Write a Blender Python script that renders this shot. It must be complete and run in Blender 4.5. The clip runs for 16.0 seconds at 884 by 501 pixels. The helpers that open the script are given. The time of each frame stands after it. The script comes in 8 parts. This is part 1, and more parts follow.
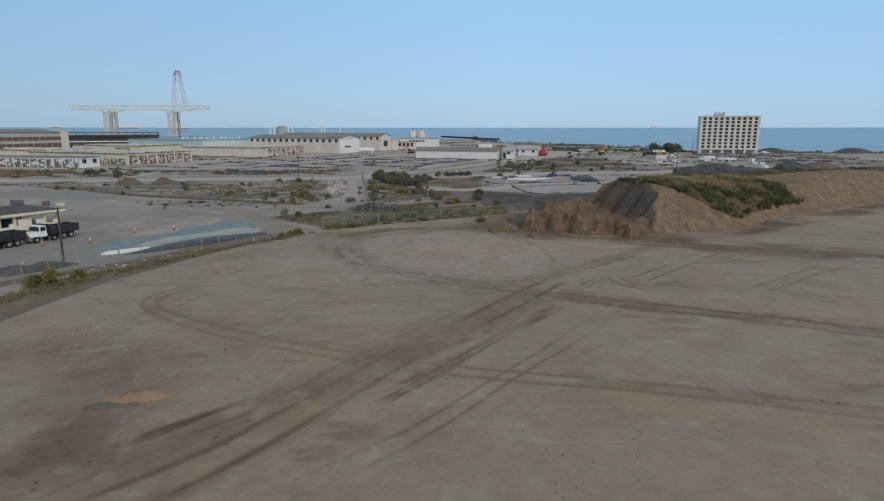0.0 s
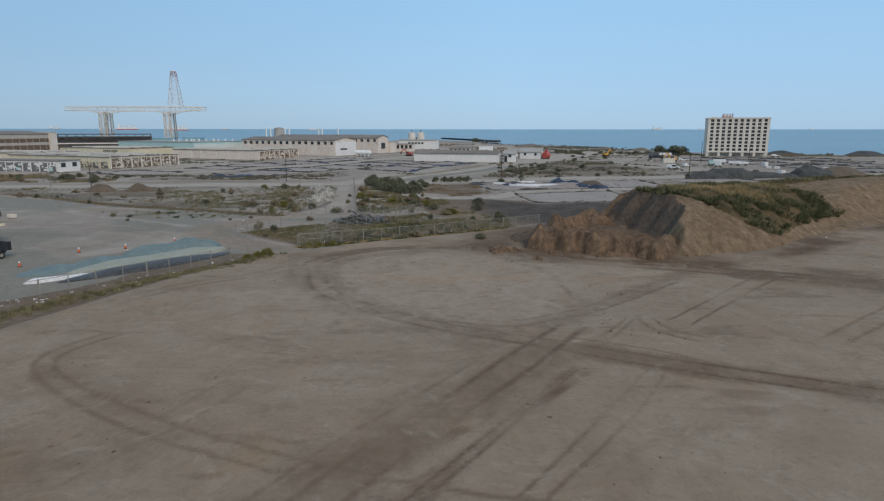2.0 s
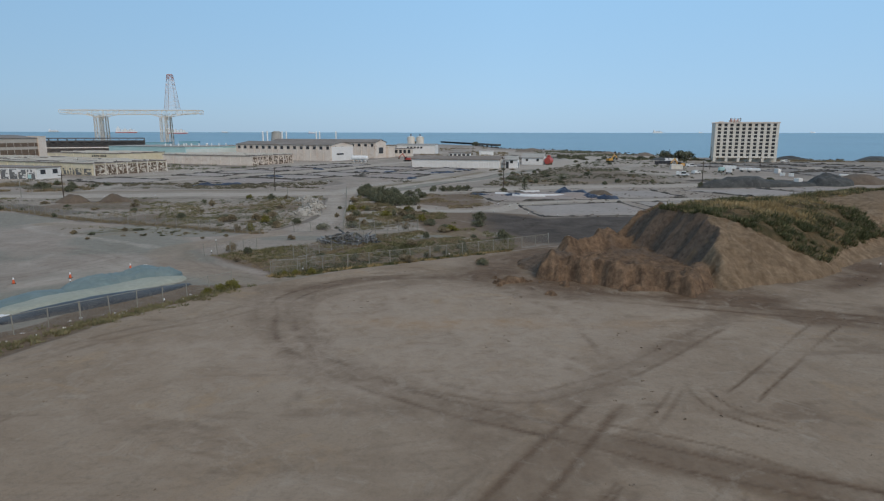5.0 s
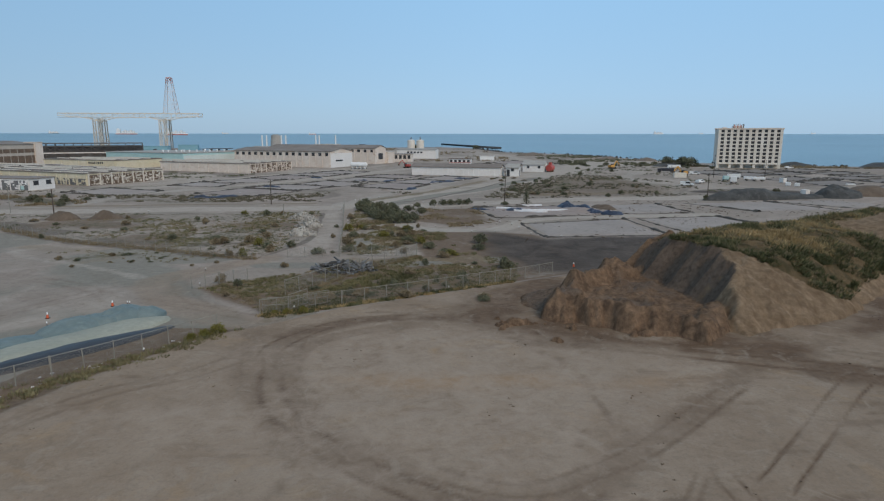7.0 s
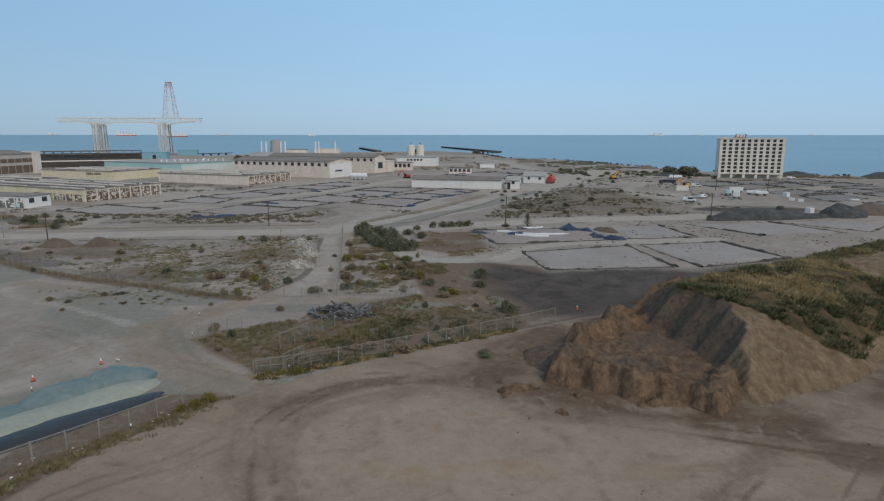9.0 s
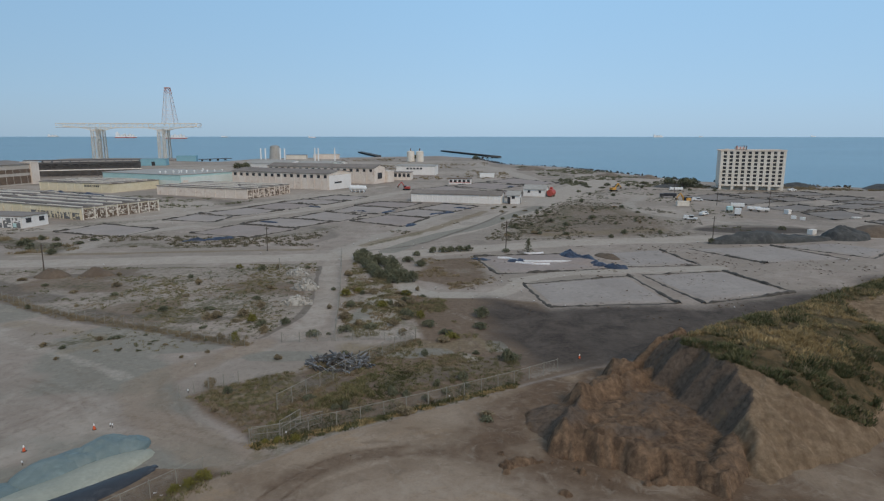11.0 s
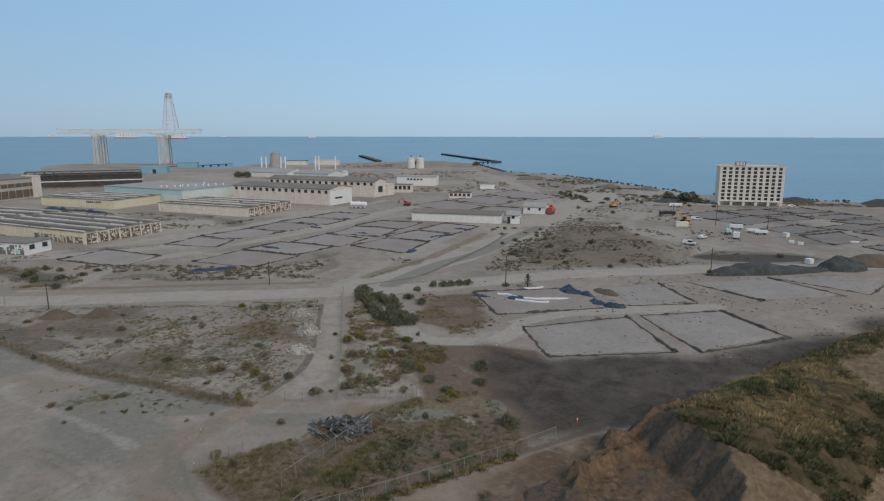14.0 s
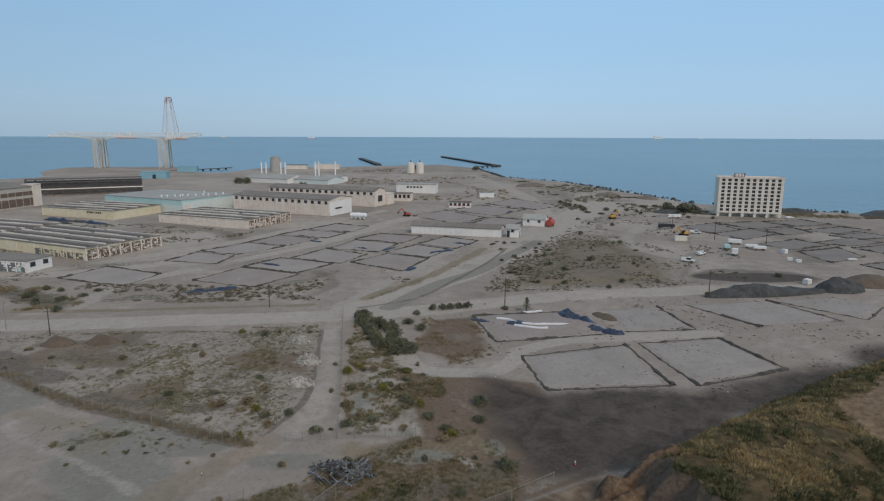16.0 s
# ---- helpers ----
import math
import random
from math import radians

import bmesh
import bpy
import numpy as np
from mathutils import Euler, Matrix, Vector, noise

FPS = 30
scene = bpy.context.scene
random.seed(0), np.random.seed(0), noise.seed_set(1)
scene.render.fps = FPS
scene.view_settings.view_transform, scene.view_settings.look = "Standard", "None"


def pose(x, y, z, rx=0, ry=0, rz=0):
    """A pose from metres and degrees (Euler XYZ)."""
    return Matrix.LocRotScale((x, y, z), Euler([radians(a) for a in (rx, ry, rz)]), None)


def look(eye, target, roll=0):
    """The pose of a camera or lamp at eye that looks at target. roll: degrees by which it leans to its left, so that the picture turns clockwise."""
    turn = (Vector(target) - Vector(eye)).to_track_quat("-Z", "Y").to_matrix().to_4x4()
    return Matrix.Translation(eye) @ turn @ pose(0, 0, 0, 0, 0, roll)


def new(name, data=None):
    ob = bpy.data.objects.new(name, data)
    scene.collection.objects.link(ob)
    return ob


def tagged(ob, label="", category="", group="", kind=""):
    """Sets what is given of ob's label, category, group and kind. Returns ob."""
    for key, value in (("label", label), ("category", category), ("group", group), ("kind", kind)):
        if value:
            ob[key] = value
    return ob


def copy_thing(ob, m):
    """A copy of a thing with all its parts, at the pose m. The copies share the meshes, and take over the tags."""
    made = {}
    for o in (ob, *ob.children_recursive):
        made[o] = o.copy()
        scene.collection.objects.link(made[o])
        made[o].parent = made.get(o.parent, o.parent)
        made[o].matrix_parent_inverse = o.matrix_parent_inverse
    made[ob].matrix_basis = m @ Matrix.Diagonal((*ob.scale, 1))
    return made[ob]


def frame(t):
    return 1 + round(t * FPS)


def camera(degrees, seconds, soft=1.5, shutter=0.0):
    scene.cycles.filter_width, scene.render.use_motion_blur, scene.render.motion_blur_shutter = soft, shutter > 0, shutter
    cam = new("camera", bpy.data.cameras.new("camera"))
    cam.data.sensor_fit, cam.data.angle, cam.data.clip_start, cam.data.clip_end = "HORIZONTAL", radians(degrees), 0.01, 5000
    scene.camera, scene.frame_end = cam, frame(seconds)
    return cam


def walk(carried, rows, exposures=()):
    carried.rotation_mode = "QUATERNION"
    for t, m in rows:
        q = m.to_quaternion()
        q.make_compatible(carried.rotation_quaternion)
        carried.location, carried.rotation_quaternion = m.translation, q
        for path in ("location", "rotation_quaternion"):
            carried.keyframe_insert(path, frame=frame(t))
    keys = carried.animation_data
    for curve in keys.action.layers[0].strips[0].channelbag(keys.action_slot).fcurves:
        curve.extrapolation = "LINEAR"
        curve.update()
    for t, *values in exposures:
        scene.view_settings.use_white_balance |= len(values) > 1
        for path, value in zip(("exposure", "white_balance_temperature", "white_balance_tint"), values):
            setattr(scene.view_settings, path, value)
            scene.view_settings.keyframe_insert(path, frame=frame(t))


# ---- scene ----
cam = camera(71.6, 16.0, soft=1.2)
METRES, EYE, TILT, LEAN, TURN = 67.2, 16.8, -11.2, 0.0, 0.0
ROWS = [
    (0.0, 0.0, 0.0, 0.0, -0.0, 0.0, -0.0),
    (0.5, 0.0039, 0.0567, 0.0109, 0.01, 0.01, -0.05),
    (1.0, 0.0079, 0.1092, 0.0228, 0.03, 0.02, -0.08),
    (1.5, 0.0117, 0.1621, 0.0347, 0.03, 0.09, -0.09),
    (2.0, 0.015, 0.2088, 0.0457, 0.04, 0.14, -0.05),
    (2.5, 0.0169, 0.2533, 0.0558, 0.03, 0.21, -0.06),
    (3.0, 0.0185, 0.2875, 0.0628, 0.02, 0.28, -0.07),
    (5.5, 0.0226, 0.4145, 0.1092, 0.03, 0.45, -0.09),
    (6.0, 0.0232, 0.431, 0.1249, 0.03, 0.47, -0.09),
    (6.5, 0.0237, 0.4475, 0.1449, 0.05, 0.48, -0.07),
    (7.0, 0.0241, 0.4593, 0.1644, 0.07, 0.49, -0.07),
    (7.5, 0.0242, 0.4722, 0.1882, 0.07, 0.51, -0.07),
    (8.0, 0.0238, 0.4806, 0.2132, 0.06, 0.5, -0.05),
    (8.5, 0.0247, 0.4898, 0.2398, 0.09, 0.52, -0.04),
    (9.0, 0.0241, 0.4974, 0.2669, 0.08, 0.52, -0.03),
    (11.5, 0.0227, 0.5163, 0.4073, 0.03, 0.6, -0.03),
    (12.0, 0.0228, 0.5107, 0.4358, 0.03, 0.59, -0.01),
    (12.5, 0.0227, 0.5057, 0.4607, 0.05, 0.57, -0.01),
    (13.0, 0.0223, 0.5007, 0.4861, 0.05, 0.53, -0.03),
    (13.5, 0.0222, 0.4961, 0.5119, 0.07, 0.5, -0.05),
    (14.0, 0.0218, 0.4916, 0.5409, 0.06, 0.46, -0.08),
    (14.5, 0.021, 0.4881, 0.5678, 0.04, 0.44, -0.11),
    (15.0, 0.0214, 0.4847, 0.5952, 0.03, 0.42, -0.14),
    (15.5, 0.022, 0.4818, 0.6221, 0.03, 0.42, -0.17),
    (16.0, 0.0219, 0.4779, 0.6495, 0.02, 0.42, -0.2),
]
EXPOSURE = 0.0
walk(cam, [(t, pose(0, 0, EYE, TILT, LEAN, TURN) @ pose(METRES * x, METRES * y, METRES * z, 90 + pitch, roll, yaw)) for t, x, y, z, yaw, pitch, roll in ROWS],
     exposures=[(0.0, EXPOSURE + 0.08, 6500, 10), (3.0, EXPOSURE + 0.06, 6500, 10), (8.0, EXPOSURE + 0.03, 6550, 10), (12.0, EXPOSURE + 0.02, 6670, 11), (16.0, EXPOSURE + 0.01, 6690, 11)])

# ---- light: dusk sky and a weak, wide sun low behind the camera ----
SUN_ELEVATION, SUN_AZIMUTH = 22.0, 150.0
world = bpy.data.worlds.new("sky")
scene.world = world
world.use_nodes = True
wn, wl = world.node_tree.nodes, world.node_tree.links
sky = wn.new("ShaderNodeTexSky")
sky.sky_type, sky.sun_disc = "NISHITA", False
sky.sun_elevation, sky.sun_rotation = radians(SUN_ELEVATION), radians(SUN_AZIMUTH)
sky.air_density, sky.dust_density, sky.ozone_density = 1.0, 0.6, 1.5
wn["Background"].inputs["Strength"].default_value = 0.1
# dusk haze: pale along the horizon, bluer above
coord, split, haze = wn.new("ShaderNodeTexCoord"), wn.new("ShaderNodeSeparateXYZ"), wn.new("ShaderNodeValToRGB")
wl.new(coord.outputs["Generated"], split.inputs["Vector"])
wl.new(split.outputs["Z"], haze.inputs["Fac"])
haze.color_ramp.elements[1].color = (3.9, 4.6, 5.4, 1)
for place, colour in ((0.0, (3.5, 5.32, 7.25)), (0.06, (3.4, 5.55, 7.98)), (0.22, (3.04, 5.52, 8.36))):
    stop = haze.color_ramp.elements.new(place) if place else haze.color_ramp.elements[0]
    stop.color = (*colour, 1)
veil = wn.new("ShaderNodeMix")
veil.data_type = "RGBA"
veil.inputs[0].default_value = 0.88
wl.new(sky.outputs["Color"], veil.inputs[6])
wl.new(haze.outputs["Color"], veil.inputs[7])
# a little darker away from the afterglow
fade, dim = wn.new("ShaderNodeMapRange"), wn.new("ShaderNodeMix")
fade.inputs["From Min"].default_value, fade.inputs["From Max"].default_value = -0.7, 0.1
fade.inputs["To Min"].default_value, fade.inputs["To Max"].default_value = 0.82, 1.03
wl.new(split.outputs["X"], fade.inputs["Value"])
dim.data_type, dim.blend_type = "RGBA", "MULTIPLY"
dim.inputs[0].default_value = 1.0
wl.new(veil.outputs[2], dim.inputs[6])
wl.new(fade.outputs["Result"], dim.inputs[7])
wl.new(dim.outputs[2], wn["Background"].inputs["Color"])
sun = new("sun", bpy.data.lights.new("sun", "SUN"))
sun.data.energy, sun.data.angle, sun.data.color = 1.6, radians(22), (1.0, 0.845, 0.70)
az = radians(SUN_AZIMUTH)
sun.matrix_world = look((math.sin(az) * 300, math.cos(az) * 300, 300 * math.tan(radians(38))), (0, 0, 0))


# ---- materials ----
def material(name):
    m = bpy.data.materials.new(name)
    m.use_nodes = True
    return m, m.node_tree.nodes, m.node_tree.links, m.node_tree.nodes["Principled BSDF"]


def noise_at(n, l, scale, detail=4.0, rough=0.6, distort=0.0):
    """A noise in world metres; scale is in waves a metre."""
    geo = n.new("ShaderNodeNewGeometry")
    t = n.new("ShaderNodeTexNoise")
    t.inputs["Scale"].default_value, t.inputs["Detail"].default_value = scale, detail
    t.inputs["Roughness"].default_value, t.inputs["Distortion"].default_value = rough, distort
    l.new(geo.outputs["Position"], t.inputs["Vector"])
    return t.outputs["Fac"]


def ramp(n, l, fac, lo, hi):
    r = n.new("ShaderNodeMapRange")
    r.inputs["From Min"].default_value, r.inputs["From Max"].default_value = lo, hi
    l.new(fac, r.inputs["Value"])
    return r.outputs["Result"]


def mixed(n, l, fac, a, b):
    m = n.new("ShaderNodeMix")
    m.data_type = "RGBA"
    for key, v in (("Factor", fac), (6, a), (7, b)):
        s = m.inputs[key] if key != "Factor" else m.inputs[0]
        if isinstance(v, (int, float)):
            s.default_value = v
        elif isinstance(v, tuple):
            s.default_value = (*v, 1)
        else:
            l.new(v, s)
    return m.outputs[2]


def maths(n, l, op, a, b):
    m = n.new("ShaderNodeMath")
    m.operation = op
    for s, v in zip(m.inputs, (a, b)):
        if isinstance(v, (int, float)):
            s.default_value = v
        else:
            l.new(v, s)
    return m.outputs[0]


def bumped(n, l, b, height, strength, distance):
    k = n.new("ShaderNodeBump")
    k.inputs["Strength"].default_value, k.inputs["Distance"].default_value = strength, distance
    l.new(height, k.inputs["Height"])
    l.new(k.outputs["Normal"], b.inputs["Normal"])


def surface(name, c1, c2, big=0.2, small=3.0, rough=0.8, metal=0.0, stain=None, stain_amount=0.5, bump=0.3, depth=0.03, vary=0.0):
    """A weathered surface: two colours in large patches, a fine grain, and stains of a third colour."""
    m, n, l, b = material(name)
    patch = ramp(n, l, noise_at(n, l, big), 0.35, 0.65)
    grain = ramp(n, l, noise_at(n, l, small, 6.0), 0.25, 0.75)
    col = mixed(n, l, patch, c1, c2)
    dark = mixed(n, l, 1.0, tuple(v * 0.72 for v in c1), tuple(v * 0.72 for v in c1))
    col = mixed(n, l, maths(n, l, "MULTIPLY", grain, 0.6), col, dark)
    if stain:
        s = ramp(n, l, noise_at(n, l, small * 0.35, 5.0, 0.7, 0.8), 0.55, 0.72)
        col = mixed(n, l, maths(n, l, "MULTIPLY", s, stain_amount), col, stain)
    if vary:
        info = n.new("ShaderNodeObjectInfo")
        hsv = n.new("ShaderNodeHueSaturation")
        l.new(ramp_to(n, l, info.outputs["Random"], 1 - vary, 1 + vary), hsv.inputs["Value"])
        l.new(col, hsv.inputs["Color"])
        col = hsv.outputs["Color"]
    l.new(col, b.inputs["Base Color"])
    b.inputs["Roughness"].default_value, b.inputs["Metallic"].default_value = rough, metal
    bumped(n, l, b, grain, bump, depth)
    return m


def ramp_to(n, l, fac, lo, hi):
    r = n.new("ShaderNodeMapRange")
    r.inputs["To Min"].default_value, r.inputs["To Max"].default_value = lo, hi
    l.new(fac, r.inputs["Value"])
    return r.outputs["Result"]


def ground_material():
    m, n, l, b = material("ground")
    layers = []
    for name in ("cover_a", "cover_b", "cover_c"):
        a = n.new("ShaderNodeAttribute")
        a.attribute_name = name
        s = n.new("ShaderNodeSeparateColor")
        l.new(a.outputs["Color"], s.inputs["Color"])
        layers += [s.outputs[0], s.outputs[1], s.outputs[2], a.outputs["Alpha"]]
    dirt, track, gravel, dark, veg, asphalt, red, pale_soil, weeds, mud, bleached, straw = layers
    huge = noise_at(n, l, 0.03, 5.0, 0.6)
    mid = noise_at(n, l, 0.18, 6.0, 0.65, 0.6)
    fine = noise_at(n, l, 1.3, 8.0, 0.7)
    grit = noise_at(n, l, 9.0, 6.0, 0.7)

    def edge(mask, amount=0.5):
        """The mask with a ragged border."""
        jag = maths(n, l, "MULTIPLY", maths(n, l, "SUBTRACT", maths(n, l, "ADD", mid, fine), 1.0), amount)
        return ramp(n, l, maths(n, l, "ADD", mask, jag), 0.3, 0.7)

    col = mixed(n, l, ramp(n, l, mid, 0.35, 0.65), (0.27, 0.222, 0.186), (0.375, 0.322, 0.276))
    col = mixed(n, l, ramp(n, l, huge, 0.4, 0.62), col, (0.27, 0.231, 0.193))
    spot = noise_at(n, l, 0.55, 6.0, 0.7, 0.5)
    plant = ramp(n, l, maths(n, l, "ADD", maths(n, l, "MULTIPLY", veg, 0.2), spot), 0.62, 0.72)
    green = mixed(n, l, ramp(n, l, mid, 0.4, 0.62), (0.165, 0.145, 0.08), (0.105, 0.108, 0.056))
    col = mixed(n, l, maths(n, l, "MULTIPLY", plant, 0.5), col, green)
    tuft = ramp(n, l, maths(n, l, "ADD", noise_at(n, l, 1.5, 6.0, 0.75, 0.4), maths(n, l, "MULTIPLY", veg, 0.1)), 0.62, 0.7)
    col = mixed(n, l, maths(n, l, "MULTIPLY", tuft, 0.55), col, (0.078, 0.074, 0.045))
    col = mixed(n, l, maths(n, l, "MULTIPLY", edge(red), 0.85), col, mixed(n, l, ramp(n, l, fine, 0.35, 0.65), (0.10, 0.065, 0.041), (0.178, 0.122, 0.079)))
    col = mixed(n, l, maths(n, l, "MULTIPLY", edge(gravel), 0.9), col, mixed(n, l, ramp(n, l, mid, 0.3, 0.7), (0.355, 0.31, 0.26), (0.43, 0.38, 0.325)))
    col = mixed(n, l, maths(n, l, "MULTIPLY", edge(asphalt), 0.85), col, mixed(n, l, ramp(n, l, fine, 0.3, 0.7), (0.192, 0.182, 0.152), (0.25, 0.238, 0.20)))
    col = mixed(n, l, maths(n, l, "MULTIPLY", edge(bleached, 0.6), 0.75), col, mixed(n, l, ramp(n, l, fine, 0.3, 0.7), (0.33, 0.295, 0.25), (0.40, 0.36, 0.31)))
    col = mixed(n, l, maths(n, l, "MULTIPLY", edge(straw, 0.8), 0.7), col, mixed(n, l, ramp(n, l, fine, 0.35, 0.65), (0.15, 0.118, 0.07), (0.27, 0.21, 0.13)))
    col = mixed(n, l, maths(n, l, "MULTIPLY", edge(mud, 0.9), 0.72), col, mixed(n, l, ramp(n, l, fine, 0.35, 0.65), (0.085, 0.072, 0.058), (0.165, 0.14, 0.115)))
    leafy = ramp(n, l, maths(n, l, "ADD", maths(n, l, "MULTIPLY", weeds, 0.3), noise_at(n, l, 0.8, 8.0, 0.72, 0.6)), 0.66, 0.78)
    col = mixed(n, l, maths(n, l, "MULTIPLY", leafy, 0.8), col, mixed(n, l, ramp(n, l, fine, 0.4, 0.62), (0.062, 0.062, 0.036), (0.155, 0.135, 0.075)))
    soil = mixed(n, l, ramp(n, l, mid, 0.36, 0.64), (0.25, 0.186, 0.131), (0.318, 0.25, 0.186))
    soil = mixed(n, l, maths(n, l, "MULTIPLY", ramp(n, l, huge, 0.42, 0.6), 0.6), soil, (0.245, 0.19, 0.138))
    soil = mixed(n, l, maths(n, l, "MULTIPLY", ramp(n, l, fine, 0.5, 0.75), 0.35), soil, (0.195, 0.15, 0.11))
    blush = ramp(n, l, noise_at(n, l, 0.09, 5.0, 0.7, 1.0), 0.56, 0.7)
    soil = mixed(n, l, maths(n, l, "MULTIPLY", blush, 0.75), soil, (0.31, 0.215, 0.13))
    speck = ramp(n, l, noise_at(n, l, 3.2, 5.0, 0.75), 0.5, 0.72)
    soil = mixed(n, l, maths(n, l, "MULTIPLY", speck, 0.5), soil, (0.17, 0.13, 0.095))
    col = mixed(n, l, edge(dirt, 0.3), col, soil)
    col = mixed(n, l, maths(n, l, "MULTIPLY", maths(n, l, "MULTIPLY", edge(dirt, 0.3), straw), 0.8), col, (0.31, 0.2, 0.112))
    col = mixed(n, l, maths(n, l, "MULTIPLY", edge(dark), 0.95), col, mixed(n, l, ramp(n, l, maths(n, l, "ADD", maths(n, l, "MULTIPLY", mid, 0.7), maths(n, l, "MULTIPLY", fine, 0.3)), 0.38, 0.62), (0.036, 0.029, 0.025), (0.098, 0.08, 0.067)))
    torn = maths(n, l, "ADD", maths(n, l, "MULTIPLY", maths(n, l, "SUBTRACT", fine, 0.5), 0.7), maths(n, l, "MULTIPLY", maths(n, l, "SUBTRACT", spot, 0.5), 0.6))
    sharp = ramp(n, l, maths(n, l, "ADD", track, torn), 0.32, 0.95)
    wear = maths(n, l, "ADD", maths(n, l, "MULTIPLY", sharp, 0.66), maths(n, l, "MULTIPLY", track, 0.32))
    col = mixed(n, l, wear, col, mixed(n, l, ramp(n, l, spot, 0.35, 0.65), (0.09, 0.056, 0.035), (0.142, 0.093, 0.059)))
    blot = ramp(n, l, noise_at(n, l, 0.8, 7.0, 0.75, 0.8), 0.5, 0.68)
    col = mixed(n, l, maths(n, l, "MULTIPLY", blot, 0.36), col, (0.13, 0.102, 0.076))
    pale = ramp(n, l, noise_at(n, l, 0.33, 7.0, 0.72, 1.4), 0.54, 0.68)
    col = mixed(n, l, maths(n, l, "MULTIPLY", maths(n, l, "MULTIPLY", pale, maths(n, l, "SUBTRACT", 1.0, dark)), 0.3), col, (0.40, 0.35, 0.285))
    col = mixed(n, l, maths(n, l, "MULTIPLY", maths(n, l, "MULTIPLY", pale_soil, ramp(n, l, spot, 0.3, 0.66)), 0.72), col, (0.35, 0.284, 0.223))
    col = mixed(n, l, maths(n, l, "MULTIPLY", ramp(n, l, grit, 0.52, 0.76), 0.36), col, (0.14, 0.125, 0.105))
    l.new(col, b.inputs["Base Color"])
    b.inputs["Roughness"].default_value = 0.95
    b.inputs["Specular IOR Level"].default_value = 0.15
    bumped(n, l, b, maths(n, l, "ADD", maths(n, l, "MULTIPLY", grit, 0.25), fine), 0.5, 0.12)
    return m


def mound_material():
    """Dug soil: tan on the slopes, darkened in the cut and on the left flank, rust clods, by painted layers."""
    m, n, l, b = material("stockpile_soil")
    a = n.new("ShaderNodeAttribute")
    a.attribute_name = "cover_a"
    s = n.new("ShaderNodeSeparateColor")
    l.new(a.outputs["Color"], s.inputs["Color"])
    darkened, rust, plants = s.outputs
    mid = noise_at(n, l, 0.35, 6.0, 0.65, 0.8)
    fine = noise_at(n, l, 1.6, 8.0, 0.7)
    grit = noise_at(n, l, 7.0, 6.0, 0.7)
    col = mixed(n, l, ramp(n, l, mid, 0.35, 0.65), (0.268, 0.19, 0.12), (0.37, 0.274, 0.182))
    col = mixed(n, l, maths(n, l, "MULTIPLY", ramp(n, l, fine, 0.4, 0.7), 0.5), col, (0.135, 0.088, 0.052))
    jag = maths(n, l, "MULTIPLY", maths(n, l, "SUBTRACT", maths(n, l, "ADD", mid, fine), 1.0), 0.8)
    # upright noise streaks: the shading of ribs put into the soil colour
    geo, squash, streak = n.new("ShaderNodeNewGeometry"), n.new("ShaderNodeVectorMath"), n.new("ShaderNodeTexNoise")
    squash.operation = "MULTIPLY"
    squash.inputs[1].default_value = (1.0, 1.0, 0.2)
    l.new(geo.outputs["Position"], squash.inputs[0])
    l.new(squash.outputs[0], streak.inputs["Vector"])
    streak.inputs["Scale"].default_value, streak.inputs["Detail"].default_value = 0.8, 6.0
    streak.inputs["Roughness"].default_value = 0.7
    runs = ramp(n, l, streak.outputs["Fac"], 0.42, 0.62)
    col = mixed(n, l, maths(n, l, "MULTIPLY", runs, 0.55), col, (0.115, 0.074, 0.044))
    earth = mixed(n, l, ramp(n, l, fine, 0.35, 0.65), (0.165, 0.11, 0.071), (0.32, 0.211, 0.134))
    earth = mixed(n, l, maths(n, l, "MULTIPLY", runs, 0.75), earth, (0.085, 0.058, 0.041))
    col = mixed(n, l, ramp(n, l, maths(n, l, "ADD", rust, jag), 0.3, 0.7), col, earth)
    col = mixed(n, l, ramp(n, l, maths(n, l, "ADD", darkened, jag), 0.35, 0.65), col, mixed(n, l, ramp(n, l, fine, 0.35, 0.65), (0.108, 0.081, 0.062), (0.212, 0.16, 0.121)))
    # brown weed litter, with the shade between tufts put into its colour
    weed = mixed(n, l, ramp(n, l, mid, 0.4, 0.6), (0.07, 0.06, 0.03), (0.16, 0.112, 0.06))
    col = mixed(n, l, maths(n, l, "MULTIPLY", ramp(n, l, maths(n, l, "ADD", plants, jag), 0.3, 0.6), 0.9), col, weed)
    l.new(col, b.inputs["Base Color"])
    b.inputs["Roughness"].default_value = 0.95
    b.inputs["Specular IOR Level"].default_value = 0.1
    bumped(n, l, b, maths(n, l, "ADD", maths(n, l, "MULTIPLY", grit, 0.4), fine), 1.0, 0.55)
    return m


def water_material():
    m, n, l, b = material("sea_water")
    wave = noise_at(n, l, 0.05, 6.0, 0.65)
    streak = noise_at(n, l, 0.0025, 4.0, 0.6)
    col = mixed(n, l, ramp(n, l, streak, 0.35, 0.65), (0.11, 0.215, 0.275), (0.14, 0.26, 0.32))
    l.new(col, b.inputs["Base Color"])
    b.inputs["Roughness"].default_value = 0.28
    b.inputs["IOR"].default_value = 1.33
    b.inputs["Specular IOR Level"].default_value = 0.4
    bumped(n, l, b, wave, 0.6, 3.0)
    return m


